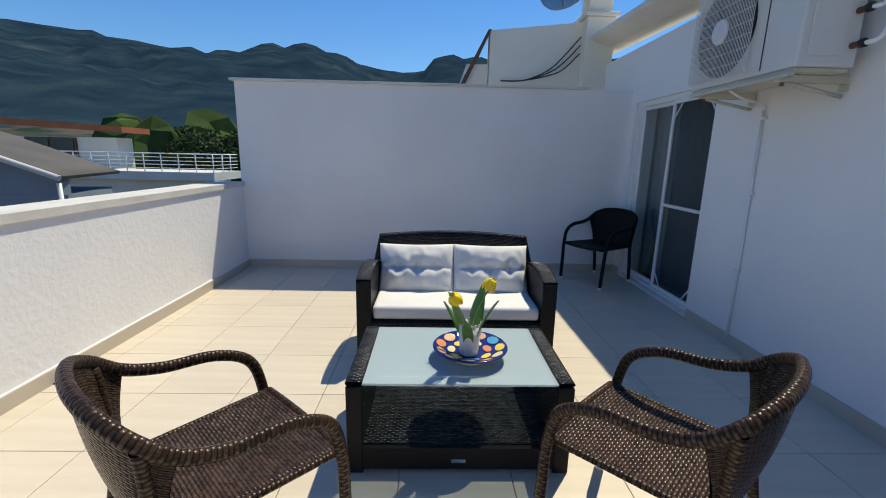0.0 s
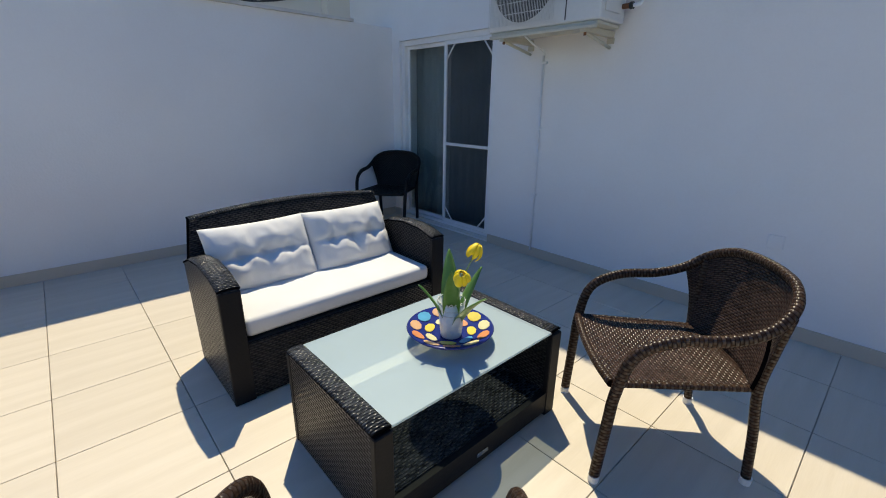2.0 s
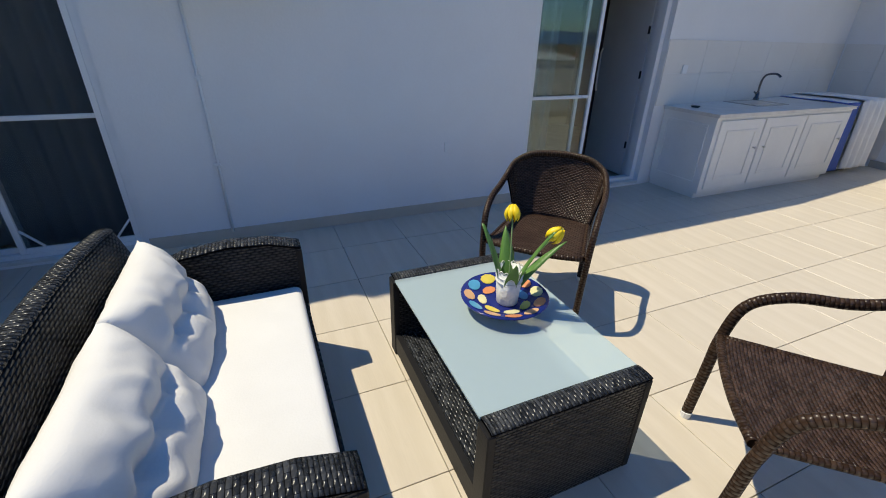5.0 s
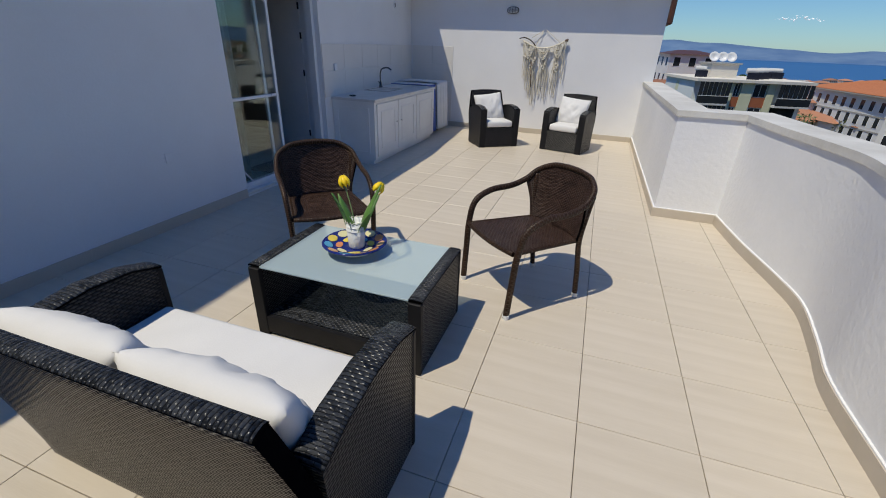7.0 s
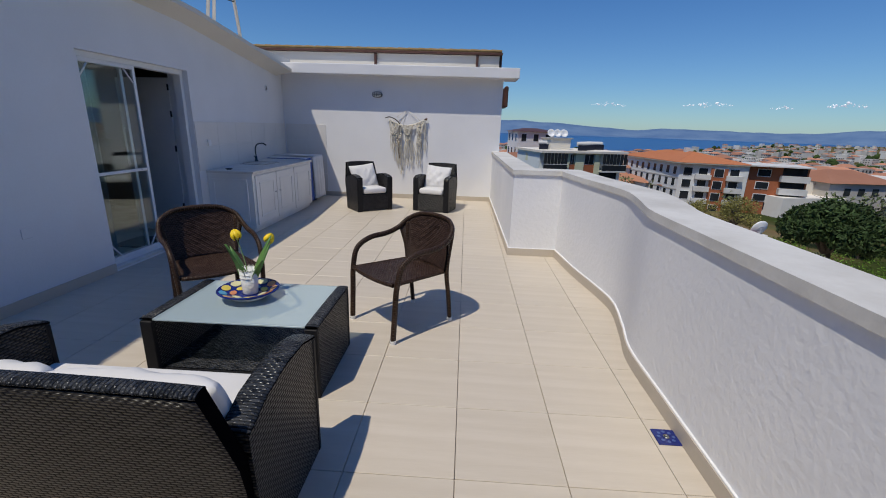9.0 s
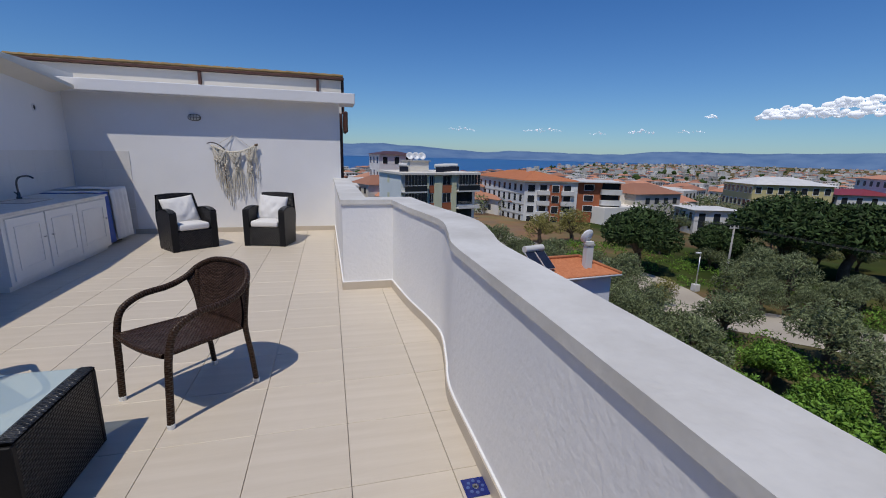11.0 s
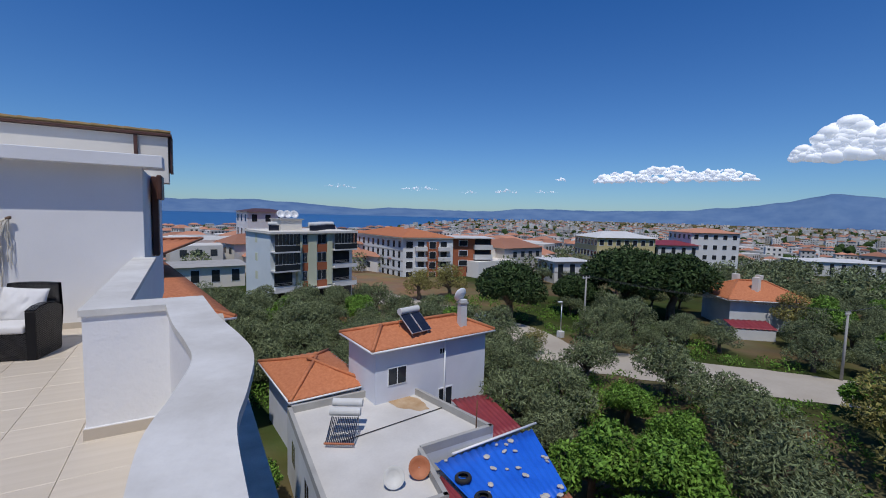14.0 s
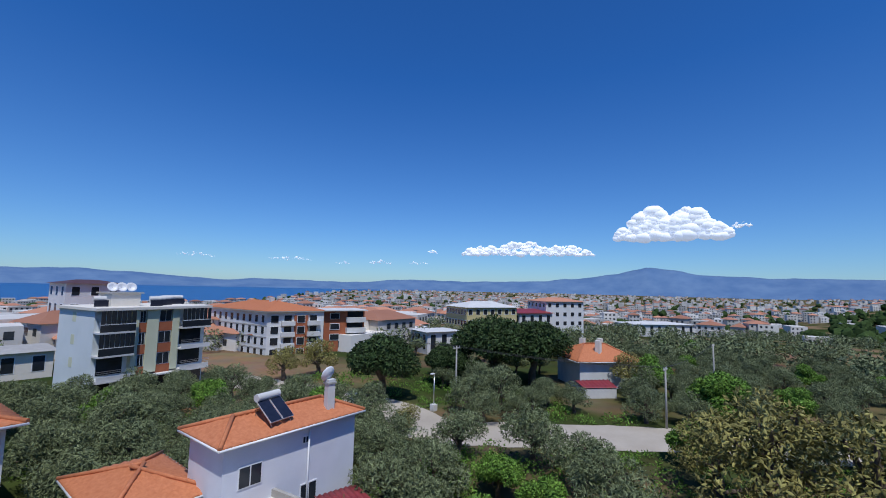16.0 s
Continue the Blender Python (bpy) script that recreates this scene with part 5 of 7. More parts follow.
for args in ((75.5, 6.5, 12, 3.6, 700), (58.4, 4.5, 17, 1.7, 600), (82.5, 7.4, 2, 0.6, 40), (17.0, 3.1, 4, 0.35, 60), (27.5, 3.1, 5, 0.4, 80), (39, 3.0, 3, 0.4, 50), (34, 2.8, 2, 0.3, 30), (45.8, 4.6, 1.4, 0.5, 40), (44, 3.0, 3, 0.35, 40)):
    cloud(*args)

# ---- town ----
rt = random.Random(21)
house_wall = surface("town_walls", (0.50, 0.47, 0.42), (0.70, 0.68, 0.64), 0.05, 0.9, 0.0, 1.0, island=0.3)
town_roof = surface("town_roofs", (0.36, 0.15, 0.09), (0.50, 0.24, 0.15), 0.05, 0.9, 0.0, 1.0, island=0.4)
town_green = surface("town_trees", (0.022, 0.042, 0.014), (0.06, 0.095, 0.03), 0.25, 1.0, 0.6, 1.2, island=0.25, spec=0.05)
window_dark = surface("window_dark", (0.02, 0.025, 0.03), (0.05, 0.06, 0.07), 1, 0.2, 0, 4)
V, F, RV, RF, WV, WF = [], [], [], [], [], []
spots = []
count = 0
while count < 3600:
    b = rt.uniform(-14, 108)
    r = 95 * math.exp(rt.random() * 3.6)
    if r > shore(b) - 80 or r > 3600 or (b > 86 and r < 700 and rt.random() < 0.8):
        continue
    if r < 240 and (b > 45 or rt.random() < 0.55):
        continue
    if 240 < r < 420 and b > 62 and rt.random() < 0.8:
        continue
    x, y = -r * math.sin(radians(b)), -r * math.cos(radians(b))
    z = land(x, y)
    w, d = rt.uniform(7, 14), rt.uniform(7, 12)
    h = rt.choice((3.5, 4, 6, 6.5, 7, 9, 9.5, 12)) if r > 300 else rt.choice((3.2, 3.5, 6))
    a = rt.choice((0.1, 0.35, 0.5)) + rt.uniform(-0.1, 0.1)
    ca, sa = math.cos(a), math.sin(a)
    def q(u, v, zz):
        return (x + u * ca - v * sa, y + u * sa + v * ca, zz)
    n0 = len(V)
    V += [q(u * w / 2, v * d / 2, zz) for zz in (z - 3, z + h) for u, v in ((-1, -1), (1, -1), (1, 1), (-1, 1))]
    F += [(n0, n0 + 1, n0 + 5, n0 + 4), (n0 + 1, n0 + 2, n0 + 6, n0 + 5), (n0 + 2, n0 + 3, n0 + 7, n0 + 6), (n0 + 3, n0, n0 + 4, n0 + 7), (n0 + 4, n0 + 5, n0 + 6, n0 + 7)]
    if rt.random() < 0.4:
        m0 = len(RV)
        RV += [q(u * (w / 2 + 0.5), v * (d / 2 + 0.5), z + h + 0.05) for u, v in ((-1, -1), (1, -1), (1, 1), (-1, 1))] + [q(-w * 0.2, 0, z + h + 2.0), q(w * 0.2, 0, z + h + 2.0)]
        RF += [(m0, m0 + 1, m0 + 5, m0 + 4), (m0 + 1, m0 + 2, m0 + 5), (m0 + 2, m0 + 3, m0 + 4, m0 + 5), (m0 + 3, m0, m0 + 4)]
    if r < 900:
        for fl in range(max(1, int(h / 3))):
            for k in range(int(w / 2.6)):
                u0 = -w / 2 + 1.0 + k * 2.6
                p0 = len(WV)
                WV += [q(u, d / 2 + 0.03, zz) for zz in (z + fl * 3 + 0.9, z + fl * 3 + 2.2) for u in (u0, u0 + 1.2)]
                WF.append((p0, p0 + 1, p0 + 3, p0 + 2))
            for k in range(int(d / 2.8)):
                v0 = -d / 2 + 1.0 + k * 2.8
                for sx in (1, -1):
                    p0 = len(WV)
                    WV += [q(sx * (w / 2 + 0.03), v, zz) for zz in (z + fl * 3 + 0.9, z + fl * 3 + 2.2) for v in (v0, v0 + 1.2)]
                    WF.append((p0, p0 + 1, p0 + 3, p0 + 2))
    count += 1


def stuff(name, verts, faces, material, label, cat):
    me = bpy.data.meshes.new(name)
    me.from_pydata(verts, [], faces)
    me.materials.append(material)
    return tagged(new(name, me), label, cat, "", "stuff")


stuff("town_houses", V, F, house_wall, "pale town houses spreading to the bay", "houses")
stuff("town_rooftops", RV, RF, town_roof, "red tiled roofs of the town", "roofs")
stuff("town_windows", WV, WF, window_dark, "dark windows of the town houses", "windows")
bm = bmesh.new()
bmesh.ops.create_icosphere(bm, subdivisions=2, radius=1.0)
ico_v = [v.co.copy() for v in bm.verts]
ico_f = [[v.index for v in f.verts] for f in bm.faces]
bm.free()
V, F = [], []
for k in range(1500):
    b = rt.uniform(-14, 112)
    r = 330 * math.exp(rt.random() ** 1.2 * 2.2)
    if r > shore(b) - 40 or r > 2600:
        continue
    x, y = -r * math.sin(radians(b)), -r * math.cos(radians(b))
    z = land(x, y)
    s = rt.uniform(2.0, 4.2) * (1.3 if r > 500 else 1)
    n0 = len(V)
    for c in ico_v:
        f = 1 + 0.55 * noise.noise(c * 2.3 + Vector((k, 0, 0)))
        V.append((x + c.x * s * f, y + c.y * s * f, z + s * 0.9 + c.z * s * f * 1.0))
    F += [[n0 + i for i in f] for f in ico_f]
stuff("town_trees", V, F, town_green, "dark green trees between the town houses", "trees")
# woods on the hillside beyond the party wall and along the plain's edge
V, F = [], []
for k in range(1300):
    b = rt.choice((rt.uniform(-215, -150), rt.uniform(90, 120)))
    r = (60 if b < 0 else 300) + 420 * rt.random() ** 1.3
    x, y = -r * math.sin(radians(b)), -r * math.cos(radians(b))
    z = land(x, y)
    s = rt.uniform(2.2, 4.4)
    n0 = len(V)
    for c in ico_v:
        f = 1 + 0.6 * noise.noise(c * 2.3 + Vector((k, 5, 0)))
        V.append((x + c.x * s * f, y + c.y * s * f, z + s * 1.1 + c.z * s * f * 1.2))
    F += [[n0 + i for i in f] for f in ico_f]
stuff("hillside_woods", V, F, town_green, "dark pine woods on the hillside", "woods")


# ---- houses near by ----
lavender = surface("lavender_render", (0.62, 0.64, 0.70), (0.71, 0.73, 0.79), 0.8, 0.9, 0.1, 20)
white_render = surface("white_render", (0.52, 0.52, 0.51), (0.68, 0.68, 0.66), 0.6, 0.9, 0.2, 14)
roof_screed = surface("roof_screed", (0.50, 0.48, 0.45), (0.68, 0.66, 0.62), 0.5, 0.95, 0.3, 9)
red_sheet = surface("red_sheet", (0.20, 0.025, 0.03), (0.30, 0.05, 0.055), 1.5, 0.5, 0.1, 12)
rust_sheet = surface("rust_sheet", (0.34, 0.10, 0.04), (0.50, 0.20, 0.10), 1.2, 0.7, 0.15, 14)
blue_sheet = surface("blue_tarp", (0.006, 0.10, 0.56), (0.016, 0.16, 0.76), 1.0, 0.45, 0.3, 9)
stone = surface("stone", (0.40, 0.37, 0.32), (0.62, 0.58, 0.52), 6, 0.9, 0.4, 30)
tyre_rubber = surface("tyre_rubber", (0.012, 0.012, 0.012), (0.025, 0.025, 0.025), 9, 0.8, 0.2, 60)
solar_blue = surface("solar_panel", (0.012, 0.016, 0.03), (0.025, 0.03, 0.05), 3, 0.15, 0, 20)
glass_dark = surface("dark_glazing", (0.012, 0.016, 0.022), (0.03, 0.036, 0.045), 0.7, 0.12, 0, 10)
facade_grey = surface("facade_grey", (0.62, 0.68, 0.69), (0.72, 0.77, 0.77), 0.4, 0.9, 0.1, 10)
facade_cream = surface("facade_cream", (0.56, 0.58, 0.40), (0.66, 0.67, 0.50), 0.5, 0.9, 0.1, 10)
facade_brick = surface("facade_terracotta", (0.30, 0.085, 0.035), (0.40, 0.13, 0.06), 1, 0.85, 0.2, 12)
facade_white = surface("facade_white", (0.58, 0.60, 0.60), (0.70, 0.71, 0.71), 0.5, 0.9, 0.1, 10)
facade_yellow = surface("facade_yellow", (0.50, 0.43, 0.20), (0.60, 0.52, 0.27), 0.5, 0.9, 0.1, 10)
concrete = surface("concrete", (0.32, 0.31, 0.29), (0.44, 0.43, 0.40), 1.2, 0.9, 0.3, 20)
dusty = surface("dusty_road", (0.36, 0.31, 0.25), (0.50, 0.45, 0.37), 0.35, 0.95, 0.5, 6)
grey_roofing = surface("grey_roofing", (0.06, 0.055, 0.05), (0.11, 0.10, 0.095), 0.8, 0.8, 0.2, 12)


def between(a, b, t):
    return (a[0] + (b[0] - a[0]) * t, a[1] + (b[1] - a[1]) * t)


def tiled_slope(house, a, b, c, d, material, rows, per):
    """Pantile courses between eave a-b and ridge d-c: ribs running down the slope, stepped courses."""
    a, b, c, d = Vector(a), Vector(b), Vector(c), Vector(d)
    bm = bmesh.new()
    n = ((b - a).cross(d - a)).normalized()
    if n.z < 0:
        n = -n
    nu = max(4, int((b - a).length / per) * 2)
    def fn(u, v):
        lo, hi = a.lerp(b, u), d.lerp(c, u)
        wave = 0.035 * math.cos(u * nu * math.pi)
        return lo.lerp(hi, v) + n * (wave + 0.04 * ((1 - v * rows) % 1.0))
    sheet(bm, fn, nu, rows, 0.05)
    return part("roof_slope", bm, material, house)


def gable_house(name, label, p0, p1, depth, z0, eave, ridge, over, wall_m, group=""):
    """A house whose front runs from p0 to p1; depth goes to the left of that line."""
    h = thing(name, label, "house", None, group)
    d = (Vector(p1) - Vector(p0)).normalized()
    n = Vector((-d.y, d.x))
    P0, P1 = Vector(p0), Vector(p1)
    P2, P3 = P1 + n * depth, P0 + n * depth
    part("wall", prism(bmesh.new(), [tuple(P0), tuple(P1), tuple(P2), tuple(P3)], z0, eave - 0.05), wall_m, h)
    e0, e1 = P0 - d * over - n * over, P1 + d * over - n * over
    e2, e3 = P2 + d * over + n * over, P3 - d * over + n * over
    inset = depth * 0.35
    r0, r1 = (P0 + P3) / 2 + d * inset, (P1 + P2) / 2 - d * inset
    v3 = lambda p, z: (p.x, p.y, z)
    L = (e1 - e0).length
    tiled_slope(h, v3(e0, eave), v3(e1, eave), v3(r1, ridge), v3(r0, ridge), roof_tile, 12, 0.45)
    tiled_slope(h, v3(e2, eave), v3(e3, eave), v3(r0, ridge), v3(r1, ridge), roof_tile, 12, 0.45)
    tiled_slope(h, v3(e1, eave), v3(e2, eave), v3(r1, ridge), v3(r1, ridge + 0.01), roof_tile, 12, 0.45)
    tiled_slope(h, v3(e3, eave), v3(e0, eave), v3(r0, ridge), v3(r0, ridge + 0.01), roof_tile, 12, 0.45)
    bm = bmesh.new()
    for p, q in ((e0, r0), (e3, r0), (e1, r1), (e2, r1)):
        tube(bm, [v3(p, eave + 0.05), v3(q, ridge + 0.08)], 0.10, 7)
    tube(bm, [v3(r0, ridge + 0.08), v3(r1, ridge + 0.08)], 0.10, 7)
    part("ridge_tiles", bm, roof_tile, h)
    bm = bmesh.new()
    for p, q in ((e0, e1), (e1, e2), (e2, e3), (e3, e0)):
        tube(bm, [v3(p, eave - 0.06), v3(q, eave - 0.06)], 0.06, 6)
    part("gutter", bm, pvc, h)
    return h, P0, P1, d, n


def wall_window(house, p, d, z, w, h, frame_m=None, glass_m=None, out=0.04):
    """A window at p on a wall that runs along d; the outside is to the right of d."""
    o = Vector((d.y, -d.x))
    wd = part("window", bmesh_box_on(p, d, o, -w / 2, w / 2, z, z + h, -0.02, out), frame_m or pvc, house)
    for k in (-1, 1):
        a, b = sorted((k * 0.03, k * (w / 2 - 0.05)))
        part("pane", bmesh_box_on(p, d, o, a, b, z + 0.06, z + h - 0.06, out - 0.01, out + 0.012), glass_m or glass_dark, wd)
    return wd


def bmesh_box_on(p, d, o, u0, u1, z0, z1, o0, o1, bm=None):
    bm = bm or bmesh.new()
    c = []
    for z in (z0, z1):
        for u, q in ((u0, o0), (u1, o0), (u1, o1), (u0, o1)):
            c.append(bm.verts.new((p[0] + d.x * u + o.x * q, p[1] + d.y * u + o.y * q, z)))
    for f in ((0, 1, 5, 4), (1, 2, 6, 5), (2, 3, 7, 6), (3, 0, 4, 7), (4, 5, 6, 7), (3, 2, 1, 0)):
        bm.faces.new([c[i] for i in f])
    return bm


# two-storey house with a solar heater
hA, a0, a1, dA, nA = gable_house("tiled_house", "lavender two-storey house with low orange tiled roof", (-9.5, -15.95), (-17.0, -16.65), 3.4, GROUND - 1, -5.6, -4.95, 0.4, lavender)
hA.location = (-0.35, -0.35, 0.3)
wall_window(hA, between(a0, a1, 0.17), dA, -7.75, 1.15, 1.0)
wall_window(hA, between(a0, a1, 0.56), dA, -6.6, 0.4, 0.4)
wall_window(hA, between(a0, a1, 0.40), dA, -9.9, 1.0, 1.1)
wall_window(hA, between(a0, a1, 0.60), dA, -9.9, 1.0, 1.3)
part("downpipe", tube(bmesh.new(), [(-13.85, -16.22, -5.7), (-13.85, -16.22, -11)], 0.05, 7), pvc, hA)
ch2 = part("chimney", boxed(-15.75, -17.3, -5.4, -15.3, -16.9, -3.7, 0.01), white_render, hA)
part("chimney_cap", boxed(-15.8, -17.35, -3.95, -15.25, -16.85, -3.85), concrete, ch2)


def solar_heater(x, y, z, rz, tilt, tubes=False, size=1.0, group="solar heaters"):
    s = thing("solar_heater", "solar water heater with glass collector and white tank" if not tubes else "solar water heater with vacuum tubes and two white tanks", "solar heater", pose(x, y, z, 0, 0, rz) @ Matrix.Scale(size, 4), group)
    m = pose(0, 0, 0.25, tilt, 0, 0)
    def bmx(bm):
        bm.transform(m)
        return bm
    if not tubes:
        for k in (-1, 1):
            c = part("collector", bmx(boxed(k * 0.52 - 0.48, 0, 0, k * 0.52 + 0.48, 1.9, 0.09, 0.01)), alu, s)
            part("glass_face", bmx(boxed(k * 0.52 - 0.44, 0.04, 0.091, k * 0.52 + 0.44, 1.86, 0.1)), solar_blue, c, "dark absorber glass")
    else:
        for k in range(16):
            part("vacuum_tube", bmx(tube(bmesh.new(), [(-0.8 + 0.107 * k, 0.05, 0.05), (-0.8 + 0.107 * k, 1.75, 0.05)], 0.032, 6)), solar_blue, s)
        part("foot_rail", bmx(boxed(-0.9, -0.05, 0.0, 0.9, 0.05, 0.1, 0.01)), rust_sheet, s, "orange foot rail")
    top = m @ Vector((0, 1.95, 0.2))
    for j in range(2 if tubes else 1):
        part("tank", cyl(bmesh.new(), (-0.95, top.y + 0.1 + j * 0.75, top.z + 0.05 + 0.25 * j), (0.95, top.y + 0.1 + j * 0.75, top.z + 0.05 + 0.25 * j), 0.26, n=18), white_render, s, "white water tank")
    for k in (-0.8, 0.8):
        part("stand", tube(bmesh.new(), [(k, 0.05, 0.0), (k, top.y + 0.15, top.z - 0.15), (k, top.y + 0.3, 0.0)], 0.025, 5), alu, s)
    return s


solar_heater(-12.75, -16.75, -5.05, 196, 38, False, 0.74)
dish2 = thing("satellite_dish", "white satellite dish on a chimney", "satellite dish", pose(-15.75, -17.35, -3.15, 70, 0, 10))
part("bowl", lathe(bmesh.new(), [(0.02, 0.0), (0.2, 0.03), (0.38, 0.11), (0.45, 0.16), (0.44, 0.17), (0.2, 0.02)], 24, False), pvc, dish2)
part("arm", tube(bmesh.new(), [(0, -0.4, 0.15), (0, -0.1, 0.5)], 0.02, 5), alu, dish2)
# lower house
gable_house("tiled_house", "low house with broad orange tiled roof", (-6.3, -18.2), (-9.8, -18.5), 5.8, GROUND - 1, -7.85, -7.0, 0.5, lavender)
# long house beside the building
gable_house("long_house", "long house with an orange tiled roof beside the building", (7.0, -18.8), (-3.1, -20.4), 36.0, GROUND - 1, -3.8, -1.0, 0.5, white_render)

# flat-roofed white house
fh = thing("flat_house", "low white house with a flat stained roof", "house", pose(-0.4, -0.2, 0.3))
OUT = [(-4.9, -8.0), (-5.3, -17.3), (-11.8, -17.5), (-13.25, -11.0), (-9.45, -10.9), (-8.9, -7.8)]
OUT = OUT[::-1] if sum((x1 - x0) * (y1 + y0) for (x0, y0), (x1, y1) in zip(OUT, OUT[1:] + OUT[:1])) > 0 else OUT
part("wall", prism(bmesh.new(), OUT, GROUND - 1, -8.62), white_render, fh)
part("roof_deck", prism(bmesh.new(), [((x + 8.7) * 0.985 - 8.7, (y + 12.5) * 0.985 - 12.5) for x, y in OUT], -8.62, -8.60), roof_screed, fh, "stained white roof screed")
for (xa, ya), (xb, yb) in zip(OUT, OUT[1:] + OUT[:1]):
    d = Vector((xb - xa, yb - ya)).normalized()
    part("roof_parapet", bmesh_box_on((xa, ya), d, Vector((-d.y, d.x)), 0.0, math.hypot(xb - xa, yb - ya), -8.62, -8.25, 0.0, 0.18), concrete, fh)
stain = surface("rust_stain", (0.36, 0.20, 0.08), (0.55, 0.42, 0.28), 1.5, 0.9, 0, 8)
bm = bmesh.new()
bmesh.ops.create_circle(bm, cap_ends=True, segments=40, radius=1.0)
for v in bm.verts:
    f = 1 + 0.5 * noise.noise(v.co * 2.2)
    v.co = Vector((v.co.x * 0.7 * f, v.co.y * 1.6 * f, 0))
bm.transform(pose(-11.0, -15.9, -8.594, 0, 0, 20))
part("stain", bm, stain, fh, "rusty water stain")
part("pipe_line", tube(bmesh.new(), [(-6.9, -13.4, -8.56), (-12.4, -14.2, -8.56)], 0.025, 5), cable, fh)
part("vent_stack", cyl(bmesh.new(), (-11.4, -16.8, -8.6), (-11.4, -16.8, -7.3), 0.07), rust, fh)
part("chimney", boxed(-11.2, -17.2, -8.6, -10.7, -16.7, -7.9, 0.02), rust_sheet, fh)
part("antenna_pole", tube(bmesh.new(), [(-12.7, -11.6, -8.6), (-12.72, -11.6, -7.2)], 0.03, 6), rust, fh)
for k, y in enumerate((-15.5, -12.3, -9.8)):
    wall_window(fh, (-5.35 + (y + 17.3) * 0.043 + 0.0, y), Vector((0.043, 1.0)).normalized(), -10.4, 0.9, 1.2)
solar_heater(-7.0, -13.2, -8.3, 150, 30, True, 0.72)
for x, y, m_, r in ((-9.1, -9.9, rust_sheet, 0.42), (-8.0, -9.8, white_render, 0.4)):
    q = thing("roof_dish", "round satellite dish lying on the flat roof", "satellite dish", pose(x, y, -7.95, 60, 0, 160), "roof dishes")
    part("bowl", lathe(bmesh.new(), [(0.02, 0.0), (r * 0.5, 0.03), (r * 0.9, 0.11), (r, 0.16), (r * 0.97, 0.17), (r * 0.5, 0.02)], 24, False), m_, q)
    part("foot", tube(bmesh.new(), [(0, 0, -0.02), (0, -0.36, -0.22)], 0.03, 6), alu, q)


def corrugated(name, label, corners, z, drop, material, ribs, thing_=None):
    """A ribbed metal roof over four corners."""
    (ax, ay), (bx, by), (cx, cy), (dx, dy) = corners
    def fn(u, v):
        x = (ax + (bx - ax) * u) * (1 - v) + (dx + (cx - dx) * u) * v
        y = (ay + (by - ay) * u) * (1 - v) + (dy + (cy - dy) * u) * v
        return (x, y, z - drop * v + 0.035 * math.cos(u * ribs * 2 * math.pi))
    s = thing(name, label, "shed")
    part("roof_sheet", sheet(bmesh.new(), fn, ribs * 4, 6, 0.02), material, s)
    inset = [between(p, (sum(q[0] for q in corners) / 4, sum(q[1] for q in corners) / 4), 0.06) for p in corners]
    if sum((x1 - x0) * (y1 + y0) for (x0, y0), (x1, y1) in zip(inset, inset[1:] + inset[:1])) > 0:
        inset = inset[::-1]
    part("wall", prism(bmesh.new(), inset, GROUND, z - drop - 0.12), white_render, s)
    return s


corrugated("blue_shed", "shed under a blue tarpaulin held by stones", [(-10.35, -10.9), (-16.0, -11.15), (-14.3, -7.25), (-10.6, -6.5)], -8.7, 0.25, blue_sheet, 14)
corrugated("red_shed", "lean-to with a dark red ribbed metal roof", [(-14.3, -16.0), (-16.6, -15.7), (-16.0, -11.8), (-13.9, -11.7)], -8.8, 0.2, red_sheet, 8)
corrugated("red_shed", "narrow dark red ribbed metal roof beside the tarpaulin", [(-9.2, -10.3), (-10.3, -10.2), (-10.5, -5.4), (-9.0, -5.0)], -8.85, 0.2, red_sheet, 5)
corrugated("rusty_shed", "rusty orange corrugated roof next to the tarpaulin", [(-10.7, -6.4), (-14.2, -7.1), (-13.5, -3.9), (-10.3, -3.4)], -8.95, 0.3, rust_sheet, 16)
part_beam = tagged(part("white_beam", tube(bmesh.new(), [(-11.3, -11.0, -8.6), (-16.4, -11.3, -8.55)], 0.06, 6), pvc, None), "white pipe lying along the tarpaulin edge", "pipe")
rs = random.Random(3)
bm = bmesh.new()
bmesh.ops.create_icosphere(bm, subdivisions=2, radius=0.14)
for v in bm.verts:
    v.co *= 1 + 0.5 * noise.noise(v.co * 6)
    v.co.z *= 0.5
rock_me = mesh_of("stone", bm, stone)
for k in range(26):
    u, v = rs.random(), rs.random()
    x = (-10.5 - 5.2 * u) * (1 - v) + (-10.8 - 3.3 * u) * v
    y = -10.8 + 3.8 * v
    ob = tagged(new("stone", rock_me), "pale stone weighing down the tarpaulin", "stone", "stones on the tarpaulin")
    ob.matrix_world = pose(x, y, -8.62 - 0.25 * v, 0, 0, rs.uniform(0, 360)) @ Matrix.Diagonal((rs.uniform(0.4, 1.2), rs.uniform(0.4, 1.2), 0.8, 1))
for x, y in ((-10.85, -9.45), (-10.85, -8.1)):
    t_ = thing("old_tyre", "old black car tyre lying on the tarpaulin", "tyre", pose(x, y, -8.66, 4, 3, 0), "tyres on the tarpaulin")
    part("tread", lathe(bmesh.new(), [(0.2, -0.08), (0.3, -0.1), (0.34, -0.04), (0.34, 0.04), (0.3, 0.1), (0.2, 0.08)], 28, False), tyre_rubber, t_)


